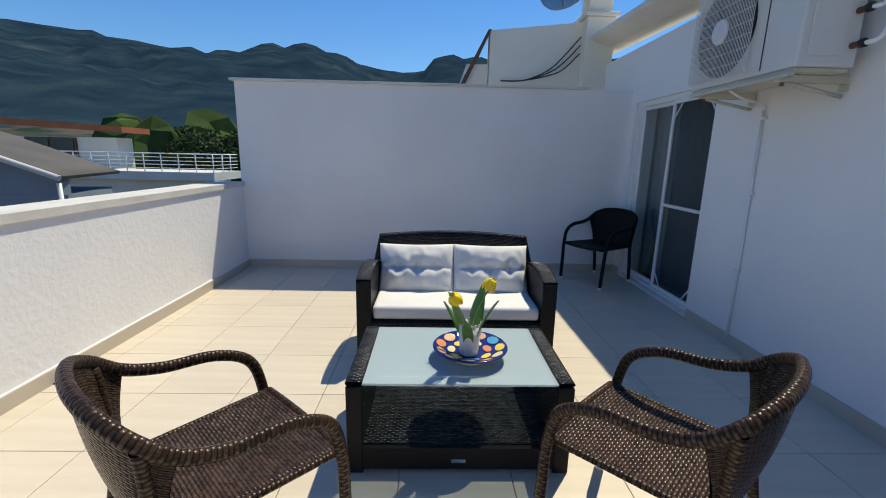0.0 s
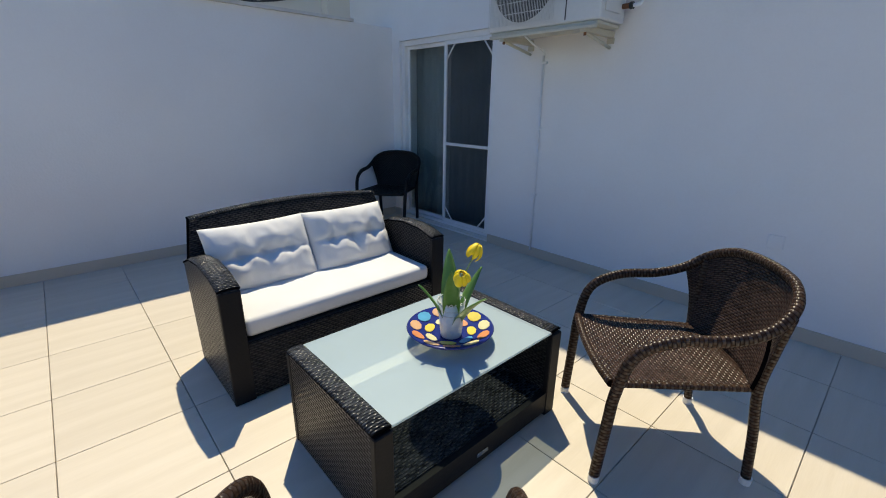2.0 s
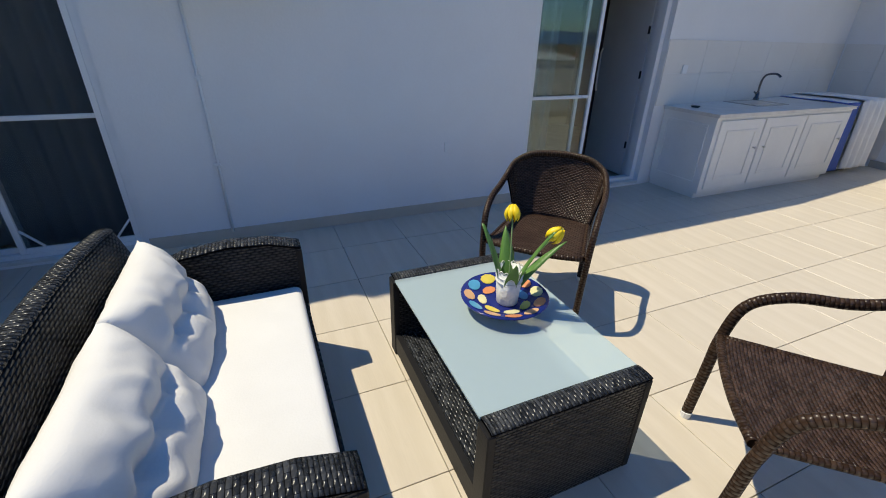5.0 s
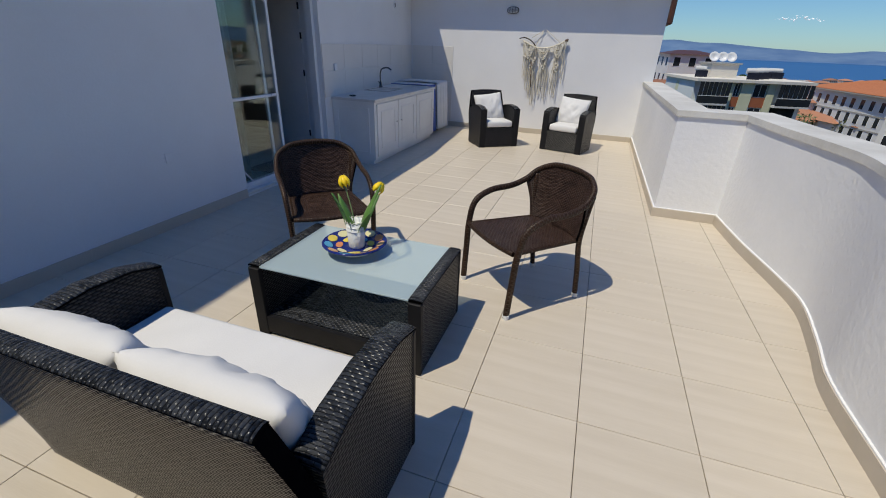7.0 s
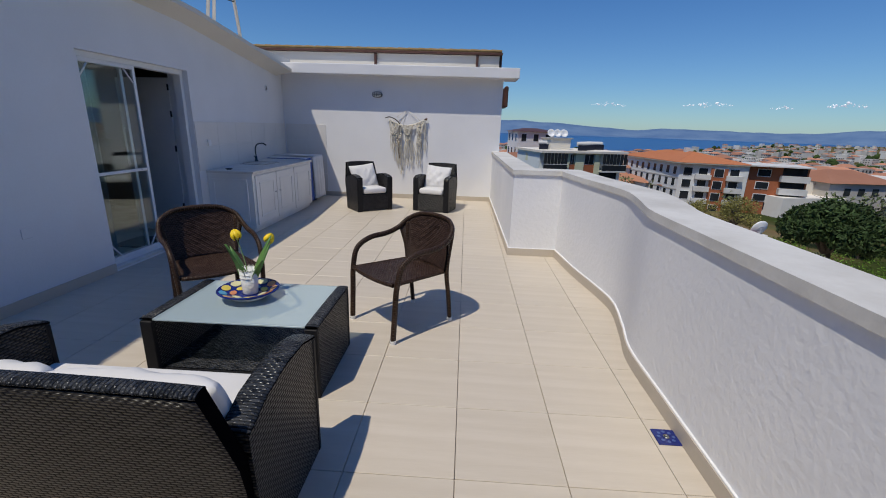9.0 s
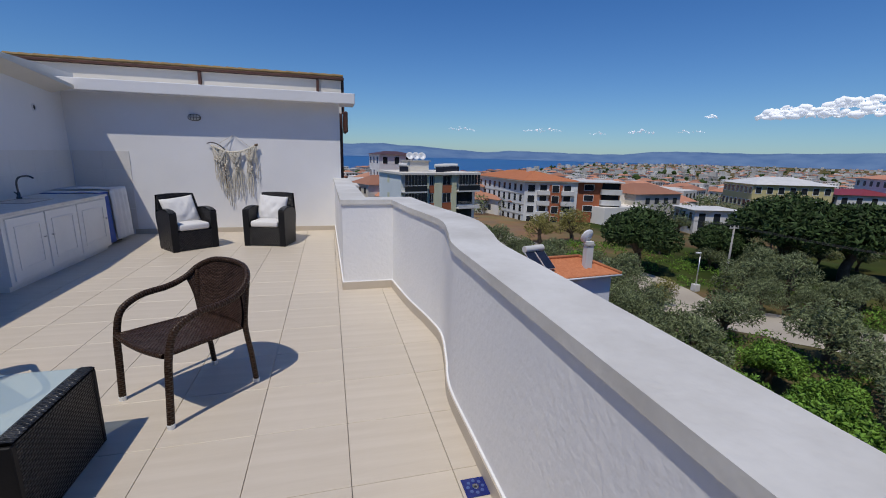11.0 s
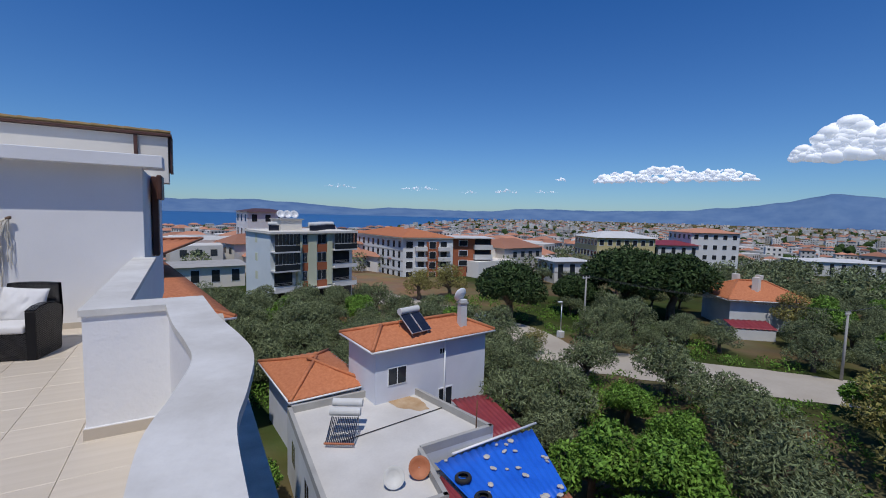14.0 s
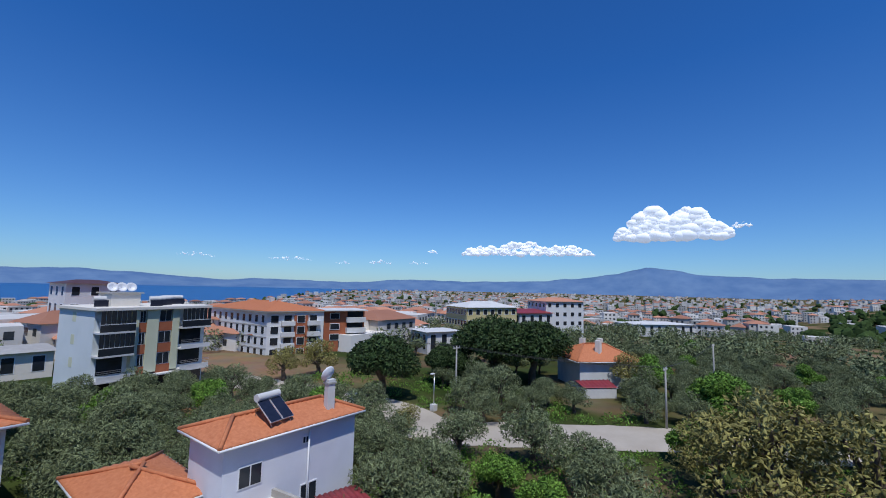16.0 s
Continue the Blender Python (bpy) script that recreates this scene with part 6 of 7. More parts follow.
# ---- apartment blocks ----
def block_a():
    """Four storeys, glazed balconies at both ends, terracotta strips between pale pillars."""
    p0, p1 = Vector((-23.1, -58.6)), Vector((-10.9, -55.4))
    top, st = -1.2, 2.56
    h = thing("apartment_building", "grey and cream apartment block with terracotta panels", "building")
    d = (p1 - p0).normalized()
    o = Vector((d.y, -d.x))
    o = o if o.y > 0 else -o
    n = -o
    W = (p1 - p0).length
    q = lambda u, dep: tuple(p0 + d * u + n * dep)
    foot = [q(0, 0.6), q(W, 0.6), q(W, 9.0), q(0, 9.0)]
    if sum((b[0] - a[0]) * (b[1] + a[1]) for a, b in zip(foot, foot[1:] + foot[:1])) > 0:
        foot = foot[::-1]
    part("wall", prism(bmesh.new(), foot, GROUND - 1, top - 0.3), facade_grey, h)
    B = lambda u0, u1, z0, z1, o0, o1, bm=None: bmesh_box_on(tuple(p0), d, o, u0, u1, z0, z1, o0, o1, bm)
    part("roof", B(-0.3, W + 0.3, top - 0.3, top, -9.3, 0.5), cream_paint, h)
    u = lambda f: f * W
    for a, b in ((0.30, 0.365), (0.495, 0.60), (0.33 + 0.34, 0.72)):
        part("pillar", B(u(a), u(b), GROUND + st, top - 0.3, -0.6, 0.12), facade_cream, h)
    for fl in range(4):
        z = GROUND + fl * st
        if fl:
            for a, b in ((0.365, 0.495), (0.60, 0.67)):
                part("spandrel", B(u(a), u(b), z - 0.35, z + 0.75, -0.6, 0.02), facade_brick, h, "terracotta panel")
                w = part("window", B(u(a) + 0.1, u(b) - 0.1, z + 0.78, z + 2.2, -0.6, -0.02), pvc, h)
                m_ = (u(a) + u(b)) / 2
                part("pane", B(u(a) + 0.16, m_ - 0.03, z + 0.84, z + 2.14, -0.02, 0.0), glass_dark, w)
                part("pane", B(m_ + 0.03, u(b) - 0.16, z + 0.84, z + 2.14, -0.02, 0.0), glass_dark, w)
            for a, b, open_ in ((0.0, 0.30, fl <= 2), (0.72, 1.0, fl == 1)):
                bal = part("balcony", B(u(a), u(b), z - 0.2, z, -0.6, 0.85), white_render, h)
                part("parapet", B(u(a) + 0.03, u(b) - 0.03, z, z + (0.35 if open_ else 0.8), 0.76, 0.83), white_render if open_ else glass_dark, bal)
                if open_:
                    for r in range(3):
                        part("rail", B(u(a), u(b), z + 0.5 + 0.2 * r, z + 0.54 + 0.2 * r, 0.77, 0.81), alu, bal)
                    part("back_window", B(u(a) + 0.5, u(b) - 0.5, z + 0.3, z + 2.2, -0.58, -0.56), glass_dark, bal)
                else:
                    k = 7
                    for i in range(k):
                        s = (u(b) - u(a)) / k
                        part("pane", B(u(a) + i * s + 0.04, u(a) + (i + 1) * s - 0.04, z + 0.86, z + st - 0.24, 0.77, 0.80), glass_dark, bal)
                    part("rail", B(u(a), u(b), z + 0.8, z + 0.86, 0.74, 0.84), pvc, bal)
        else:
            for i in range(6):
                part("shop_window", B(W * i / 6 + 0.15, W * (i + 1) / 6 - 0.15, z + 0.1, z + 2.3, -0.58, -0.54), glass_dark, h)
            part("canopy", B(0, W, z + st - 0.35, z + st - 0.2, -0.6, 0.9), white_render, h)
    for fl in range(4):
        z = GROUND + fl * st
        wall_window(h, tuple(p1 + n * 5.2), n, z + 0.9, 0.8, 1.1, facade_cream)
    rr_ = random.Random(6)
    for i in range(9):
        ux, dep = W * (0.08 + 0.1 * i), 3 + rr_.uniform(-1.5, 3.5)
        x, y = q(ux, dep)
        part("roof_tank", cyl(bmesh.new(), (x - 0.6, y, top + 0.9), (x + 0.6, y, top + 0.9), 0.3, n=12), white_render, h)
        part("roof_collector", bmesh_box_on((x, y), d, o, -0.7, 0.7, top, top + 0.75, 0.4, 0.5), solar_blue, h)
    part("lift_house", B(W * 0.55, W * 0.80, top, top + 1.5, -6, -3), cream_paint, h)
    part("lift_roof", B(W * 0.53, W * 0.82, top + 1.5, top + 1.65, -6.2, -2.8), concrete, h)
    for i in range(3):
        x, y = q(W * (0.60 + 0.08 * i), 4.2)
        dsh_ = part("roof_dish", lathe(bmesh.new(), [(0.05, 0), (0.35, 0.08), (0.6, 0.22), (0.58, 0.24), (0.3, 0.06)], 18, False), pvc, h, "white satellite dish")
        dsh_.matrix_local = pose(x, y, top + 2.2, 65, 0, 190)


block_a()


def block_b():
    """Three and a half storeys, white face with small windows, terracotta end, hipped tile roof."""
    c, l, r = Vector((-39.4, -75.7)), Vector((-36.0, -95.4)), Vector((-49.5, -72.4))
    top = -3.5
    h = thing("apartment_building", "white and terracotta apartment block with an orange roof", "building")
    dl, dr_ = (l - c).normalized(), (r - c).normalized()
    far = l + (r - c)
    foot = [tuple(c), tuple(l), tuple(far), tuple(r)]
    if sum((b[0] - a[0]) * (b[1] + a[1]) for a, b in zip(foot, foot[1:] + foot[:1])) > 0:
        foot = foot[::-1]
    part("wall", prism(bmesh.new(), foot, GROUND - 2, top), facade_white, h)
    ol, orr = Vector((dl.y, -dl.x)), Vector((dr_.y, -dr_.x))
    ol = ol if ol.dot(-dr_) > 0 else -ol
    orr = orr if orr.dot(-dl) > 0 else -orr
    st = 2.12
    L, Rr = (l - c).length, (r - c).length
    for fl in range(4):
        z = top - 0.4 - (fl + 1) * st + 0.3
        part("floor_band", bmesh_box_on(tuple(c), dl, ol, 0, L, z - 0.55, z - 0.35, 0.0, 0.06), concrete, h)
        for i in range(9):
            u0 = 0.8 + i * (L - 1.2) / 9
            w = part("window", bmesh_box_on(tuple(c), dl, ol, u0, u0 + 0.95, z + 0.1, z + 1.6, -0.05, 0.03), pvc, h)
            part("pane", bmesh_box_on(tuple(c), dl, ol, u0 + 0.07, u0 + 0.88, z + 0.17, z + 1.53, 0.03, 0.05), glass_dark, w)
        for i in range(4):
            u0 = 0.6 + i * (Rr - 1.0) / 4
            if i == 2:
                part("terracotta_bay", bmesh_box_on(tuple(c), dr_, orr, u0 - 0.5, u0 + 2.1, z - 0.55, z + st - 0.55, 0.0, 0.35), facade_brick, h, "terracotta clad bay")
            w = part("window", bmesh_box_on(tuple(c), dr_, orr, u0, u0 + 1.5, z + 0.1, z + 1.6, 0.0, 0.40 if i == 2 else 0.05), pvc, h)
            part("pane", bmesh_box_on(tuple(c), dr_, orr, u0 + 0.07, u0 + 1.43, z + 0.17, z + 1.53, 0.40 if i == 2 else 0.05, 0.43 if i == 2 else 0.07), glass_dark, w)
            if i in (1, 3):
                part("balcony", bmesh_box_on(tuple(c), dr_, orr, u0 - 0.5, u0 + 2.0, z - 0.4, z + 0.45, 0.0, 0.9), white_render, h)
    e = [c + ol * 0.7 + orr * 0.7, l + ol * 0.7 - orr * 0.7, far - ol * 0.7 - orr * 0.7, r - ol * 0.7 + orr * 0.7]
    mid = (c + far) / 2
    q0, q1 = mid + dl * 4.0, mid - dl * 4.0
    v3 = lambda p, z: (p.x, p.y, z)
    part("eaves", prism(bmesh.new(), [tuple(p) for p in (e if sum((b.x - a.x) * (b.y + a.y) for a, b in zip(e, e[1:] + e[:1])) < 0 else e[::-1])], top, top + 0.15), concrete, h)
    z0, z1 = top + 0.18, top + 1.9
    tiled_slope(h, v3(e[0], z0), v3(e[1], z0), v3(q0, z1), v3(q1, z1), roof_tile, 10, 0.8)
    tiled_slope(h, v3(e[3], z0), v3(e[0], z0), v3(q1, z1), v3(q1, z1 + 0.01), roof_tile, 10, 0.8)
    tiled_slope(h, v3(e[2], z0), v3(e[3], z0), v3(q1, z1), v3(q0, z1), roof_tile, 10, 0.8)
    tiled_slope(h, v3(e[1], z0), v3(e[2], z0), v3(q0, z1), v3(q0, z1 + 0.01), roof_tile, 10, 0.8)
    part("chimney", boxed(mid.x - 0.5, mid.y + 2, z1 - 0.8, mid.x + 0.3, mid.y + 2.8, z1 + 0.7), white_render, h)
    # annexe
    a2, b2 = r + dr_ * 0.2, r + dr_ * 13.0
    back = -orr
    part("annexe", bmesh_box_on(tuple(a2), dr_, back, 0, 8.5, GROUND - 2, top + 0.1, 0.6, 8), facade_brick, h, "terracotta annexe")
    part("annexe_roof", bmesh_box_on(tuple(a2), dr_, back, -0.2, 8.9, top + 0.1, top + 0.3, -0.6, 8), white_render, h)
    for fl in range(3):
        z = top - (fl + 1) * st
        part("annexe_balcony", bmesh_box_on(tuple(a2), dr_, back, 4.5, 8.5, z - 0.15, z + 0.85, -0.5, 0.6), white_render, h)
        part("annexe_glazing", bmesh_box_on(tuple(a2), dr_, back, 4.8, 8.2, z + 0.9, z + 2.1, 0.55, 0.62), glass_dark, h)
        w = part("window", bmesh_box_on(tuple(a2), dr_, back, 1.2, 3.2, z + 0.5, z + 1.8, 0.5, 0.62), pvc, h)
        part("pane", bmesh_box_on(tuple(a2), dr_, back, 1.3, 3.1, z + 0.6, z + 1.7, 0.47, 0.5), glass_dark, w)


block_b()


def plain_block(name, label, x, y, w, d, h, rz, wall_m, roof_m, floors, cols, hip=1.2):
    m = pose(x, y, land(x, y), 0, 0, rz)
    t_ = thing(name, label, "building", m)
    part("wall", boxed(-w / 2, -d / 2, -3, w / 2, d / 2, h), wall_m, t_)
    bm = bmesh.new()
    lo = [bm.verts.new(p) for p in ((-w / 2 - 0.6, -d / 2 - 0.6, h), (w / 2 + 0.6, -d / 2 - 0.6, h), (w / 2 + 0.6, d / 2 + 0.6, h), (-w / 2 - 0.6, d / 2 + 0.6, h))]
    hi = [bm.verts.new((-w * 0.2, 0, h + hip)), bm.verts.new((w * 0.2, 0, h + hip))]
    for f in ((lo[0], lo[1], hi[1], hi[0]), (lo[1], lo[2], hi[1]), (lo[2], lo[3], hi[0], hi[1]), (lo[3], lo[0], hi[0])):
        bm.faces.new(f)
    bm.faces.new(lo[::-1])
    part("roof", bm, roof_m, t_)
    st = h / floors
    for fl in range(floors):
        for k in range(cols):
            u = -w / 2 + (k + 0.5) * w / cols
            wd = part("window", boxed(u - 0.7, d / 2 - 0.05, fl * st + 0.9, u + 0.7, d / 2 + 0.03, fl * st + st - 0.5), pvc, t_)
            part("pane", boxed(u - 0.6, d / 2 + 0.03, fl * st + 1.0, u + 0.6, d / 2 + 0.05, fl * st + st - 0.6), glass_dark, wd)
            v = -d / 2 + (k + 0.5) * d / cols
            wd = part("window", boxed(w / 2 - 0.05, v - 0.6, fl * st + 0.9, w / 2 + 0.03, v + 0.6, fl * st + st - 0.5), pvc, t_)
            part("pane", boxed(w / 2 + 0.03, v - 0.5, fl * st + 1.0, w / 2 + 0.05, v + 0.5, fl * st + st - 0.6), glass_dark, wd)
    return t_


def at_bearing(b, r):
    return -1.9 - r * math.sin(radians(b)), 3.9 - r * math.cos(radians(b))


plain_block("yellow_building", "yellow public building with pale hipped roof", *at_bearing(52.5, 128), 17, 12, 9.0, -20, facade_yellow, white_render, 3, 7, 1.6)
plain_block("white_building", "white apartment block among the trees", *at_bearing(62.0, 150), 14, 12, 11.5, -30, facade_white, town_roof, 4, 5)
plain_block("red_roof_building", "low building with a dull red roof", *at_bearing(58.5, 140), 12, 10, 7.5, -25, white_render, red_sheet, 2, 4)
plain_block("low_house", "small white house with a flat roof", *at_bearing(46.5, 92), 8, 7, 4.5, -15, white_render, white_render, 1, 3, 0.3)
plain_block("white_shed", "long white factory hall far off", *at_bearing(73.5, 190), 26, 12, 5, -40, white_render, white_render, 1, 8, 0.8)
plain_block("grey_house", "grey flat-roofed house behind the grove", *at_bearing(1.0, 84), 12, 9, 3.6, 4, cream_paint, concrete, 1, 4, 0.2)
plain_block("dark_block", "brown and white apartment block near the sea", *at_bearing(7.5, 112), 9, 9, 13.0, 10, facade_white, brown_paint, 4, 3, 0.8)
hh, *_ = gable_house("villa", "white villa with an orange tiled roof and chimneys", (-58.0, -23.5), (-64.5, -18.5), 7.0, GROUND - 3, -8.6, -6.7, 0.7, white_render)
hh.location = (-0.5, 1.1, 0.85)
for k, (x, y) in enumerate(((-64.8, -23.5), (-63.2, -25.5), (-61.8, -22.5))):
    part("chimney", boxed(x - 0.35, y - 0.35, -8.2, x + 0.35, y + 0.35, -6.0), cream_paint, hh)
corrugated("villa_annexe", "white annexe with a red lean-to roof", [(-59.5, -19.0), (-55.7, -21.8), (-54.0, -19.8), (-57.5, -16.9)], -9.8, 0.4, red_sheet, 8)

# ---- road, poles ----
rp = smooth_path([(-26, -60, 0), (-31, -44, 0), (-33.2, -33, 0), (-32.2, -25, 0), (-35.5, -20, 0), (-41.0, -13.6, 0), (-47.0, -6.6, 0), (-54, 4, 0), (-75, 22, 0)], 8)
bm = bmesh.new()
line = [(p.x, p.y) for p in rp]
L0, L1 = offset_line(line, 3.3), offset_line(line, -3.3)
rows_ = []
for k, ((xa, ya), (xb, yb)) in enumerate(zip(L0, L1)):
    w = 1 + 0.12 * noise.noise(Vector((k * 0.5, 0, 0)))
    cx, cy = (xa + xb) / 2, (ya + yb) / 2
    rows_.append([bm.verts.new((cx + (px - cx) * w, cy + (py - cy) * w, land(px, py) + 0.04)) for px, py in ((xa, ya), (cx, cy), (xb, yb))])
for a, b in zip(rows_, rows_[1:]):
    for k in range(2):
        bm.faces.new((a[k], a[k + 1], b[k + 1], b[k]))
setting("road", bm, dusty, "pale dusty road between the groves", "road")


def pole(name, label, x, y, h, lamp=False):
    z = land(x, y)
    t_ = thing(name, label, "street lamp" if lamp else "pole", pose(x, y, z), "poles along the road")
    part("shaft", tube(bmesh.new(), [(0, 0, 0), (0, 0, h)], [0.12, 0.08] if not lamp else [0.07, 0.05], 8), concrete if not lamp else alu, t_)
    if lamp:
        part("arm", tube(bmesh.new(), smooth_path([(0, 0, h), (0.15, 0.1, h + 0.35), (0.7, 0.5, h + 0.5)], 5), 0.04, 6), alu, t_)
        part("lamp_head", boxed(0.55, 0.35, h + 0.45, 1.05, 0.65, h + 0.57, 0.03), white_render, t_)
        part("base_box", boxed(-0.3, -0.3, 0, 0.3, 0.3, 0.7, 0.02), white_render, t_)
    else:
        part("cross_arm", boxed(-0.6, -0.05, h - 0.3, 0.6, 0.05, h - 0.18), concrete, t_)
        for k in (-0.5, 0, 0.5):
            part("insulator", cyl(bmesh.new(), (k, 0, h - 0.18), (k, 0, h), 0.035, n=8), white_render, t_)


pole("utility_pole", "grey concrete utility pole by the road", -40.5, -29.2, 6.6)
pole("street_lamp", "grey street lamp with a curved arm", -36.6, -29.0, 3.6, True)
pole("utility_pole", "grey concrete utility pole among the olive trees", -49.0, -9.0, 6.0)
pole("utility_pole", "grey concrete utility pole at the meadow", -66.0, -8.0, 7.0)
bm = bmesh.new()
for k in (-0.5, 0, 0.5):
    for (xa, ya, za), (xb, yb, zb) in (((-40.5, -29.2, GROUND + 6.6), (-49.0, -9.0, GROUND + 6.0)), ((-49.0, -9.0, GROUND + 6.0), (-66, -8, land(-66, -8) + 7)), ((-40.5, -29.2, GROUND + 6.6), (-52, -60, GROUND + 5))):
        tube(bm, [(xa + (xb - xa) * t + k, ya + (yb - ya) * t, za + (zb - za) * t - 0.9 * 4 * t * (1 - t) * 0.5) for t in [i / 8 for i in range(9)]], 0.015, 4)
tagged(part("power_lines", bm, cable, None), "thin black power lines between the poles", "cables", kind="stuff")


# ---- trees ----
def foliage(name, dark, light):
    m = surface(name, dark, light, 1.3, 0.65, 0.0, 5.0, island=0.55)
    m.node_tree.nodes["Principled BSDF"].inputs["Subsurface Weight"].default_value = 0.0
    return m


olive_leaf = foliage("olive_leaf", (0.08, 0.108, 0.05), (0.215, 0.25, 0.125))
pine_leaf = foliage("pine_needles", (0.022, 0.045, 0.014), (0.055, 0.09, 0.028))
green_leaf = foliage("green_leaf", (0.065, 0.15, 0.02), (0.17, 0.30, 0.048))
young_leaf = foliage("young_leaf", (0.17, 0.165, 0.05), (0.31, 0.275, 0.09))
bark = surface("bark", (0.07, 0.05, 0.035), (0.15, 0.115, 0.085), 4, 0.95, 0.6, 25)


for leaf_mat in (olive_leaf, pine_leaf, green_leaf, young_leaf):
    leaf_mat.node_tree.nodes["Principled BSDF"].inputs["Specular IOR Level"].default_value = 0.2


def leaf_mesh(name, blobs, count, size, material, seed, flat=0.6, core=True):
    """Many small leaves scattered over the shells of several blobs, with a dark inner mass of the same leaves."""
    r = np.random.RandomState(seed)
    w = np.array([b[3] ** 2 for b in blobs])
    pick = r.choice(len(blobs), count, p=w / w.sum())
    B = np.array(blobs)[pick]
    dirs = r.normal(size=(count, 3))
    dirs /= np.linalg.norm(dirs, axis=1)[:, None]
    rad = B[:, 3] * (0.55 + 0.5 * r.rand(count) ** 0.5)
    c = B[:, :3] + dirs * rad[:, None] * np.array([1, 1, B[0, 4] if len(blobs[0]) > 4 else 0.8])
    u = r.normal(size=(count, 3)) + dirs * 0.2
    u /= np.linalg.norm(u, axis=1)[:, None]
    v = np.cross(u, dirs + 0.4 * r.normal(size=(count, 3)))
    v /= np.linalg.norm(v, axis=1)[:, None] + 1e-6
    s = size * (0.7 + 0.6 * r.rand(count))[:, None]
    n = np.cross(u, v)
    quad = np.stack([c - u * s, c + v * s * flat * 0.5 + n * s * 0.12, c + u * s, c - v * s * flat * 0.5 + n * s * 0.12], 1).reshape(-1, 3)
    idx = np.arange(count * 4).reshape(-1, 4)
    me = bpy.data.meshes.new(name)
    me.from_pydata(quad.tolist(), [], idx.tolist())
    me.materials.append(material)
    return me


def tree(name, label, m, height, radius, kind, seed, group):
    rr2 = random.Random(seed)
    t_ = thing(name, label, "tree", m, group)
    limbs, blobs = [], []
    if kind == "pine":
        fork, n = height * 0.3, 18
        for k in range(n):
            a = 2.4 * k + rr2.uniform(-0.3, 0.3)
            q = math.sqrt((k + 0.5) / n)
            blobs.append((radius * 0.74 * q * math.cos(a), radius * 0.74 * q * math.sin(a), height * 0.74 - q * q * height * 0.27 + rr2.uniform(-0.3, 0.3), radius * rr2.uniform(0.32, 0.42), 0.8))
    else:
        fork, n = height * 0.28, 15
        for k in range(n):
            a = 2.4 * k + rr2.uniform(-0.5, 0.5)
            q = math.sqrt((k + 0.5) / n)
            blobs.append((radius * 0.72 * q * math.cos(a), radius * 0.72 * q * math.sin(a), height * (0.66 - 0.26 * q * q) + rr2.uniform(-0.12, 0.16) * height, radius * rr2.uniform(0.24, 0.44), 0.85))
    r0 = 0.05 * height
    part("trunk", tube(bmesh.new(), smooth_path([(0, 0, -0.4), (0.05 * radius, 0.02, fork * 0.5), (0.0, 0.05 * radius, fork), (0, 0, height * 0.6)], 4), [r0 * (1.25 - 0.06 * i) for i in range(13)], 8), bark, t_)
    for k in range(0, len(blobs), 2):
        b = blobs[k]
        part("limb", tube(bmesh.new(), smooth_path([(0, 0, fork * 0.9), (b[0] * 0.4, b[1] * 0.4, fork + (b[2] - fork) * 0.55), (b[0], b[1], b[2])], 4), [r0 * 0.55 * (1 - 0.08 * i) for i in range(9)], 6), bark, t_)
    mat_, cnt, size, flat = {"olive": (olive_leaf, 3900, 0.15, 0.5), "pine": (pine_leaf, 11000, 0.2, 0.75), "green": (green_leaf, 6500, 0.14, 0.9), "young": (young_leaf, 3400, 0.11, 0.8)}[kind]
    ob = new("crown", leaf_mesh("crown", blobs, cnt, size * (radius / 2.4) ** 0.5, mat_, seed, flat))
    ob.parent = t_
    return t_


def spot(x, y, s=1.0, rz=0.0):
    return pose(x, y, land(x, y), 0, 0, rz) @ Matrix.Scale(s, 4)


ORIGIN = pose(0, 60, -60)
protos = {}
rg = random.Random(12)


def plant(kind, x, y, s, variant=None):
    name, label, h, r, grp = {"olive": ("olive_tree", "grey-green olive tree with a broad loose crown", 4.6, 2.5, "olive trees"), "pine": ("umbrella_pine", "dark green umbrella pine with a domed crown", 9.0, 4.6, "pines"), "green": ("leafy_tree", "fresh green leafy tree with a dense crown", 4.6, 2.3, "leafy trees"), "young": ("sparse_tree", "thin tree with sparse yellow-green spring leaves", 5.2, 2.4, "sparse trees")}[kind]
    k = (kind, variant if variant is not None else rg.randrange(4 if kind == "olive" else 2))
    m = spot(x, y, s, rg.uniform(0, 360))
    if k not in protos:
        protos[k] = tree(name, label, m, h, r, kind, hash_of(k), grp)
        return protos[k]
    loc, rot, sc = m.decompose()
    t_ = copy_thing(protos[k], Matrix.Identity(4))
    t_.matrix_world = m
    return t_


def hash_of(k):
    return sum(ord(c) for c in k[0]) + 17 * k[1]


def blocked(x, y, pad=1.6):
    for x0, y0, x1, y1 in ((-17.8, -20.5, -8.8, -15.5), (-10.5, -24.5, -4.8, -17.0), (-16.6, -17.6, -4.3, -3.0), (-21.5, -66, -7, -54.5), (-52, -98, -34, -70), (-4, -46, 14, -18.5), (-66, -29, -51, -18), (-59, -62, -43, -46), (-55, -23, -50, -17)):
        if x0 - pad < x < x1 + pad and y0 - pad < y < y1 + pad:
            return True
    return min(math.hypot(x - p.x, y - p.y) for p in rp) < 3.6 + pad * 0.6


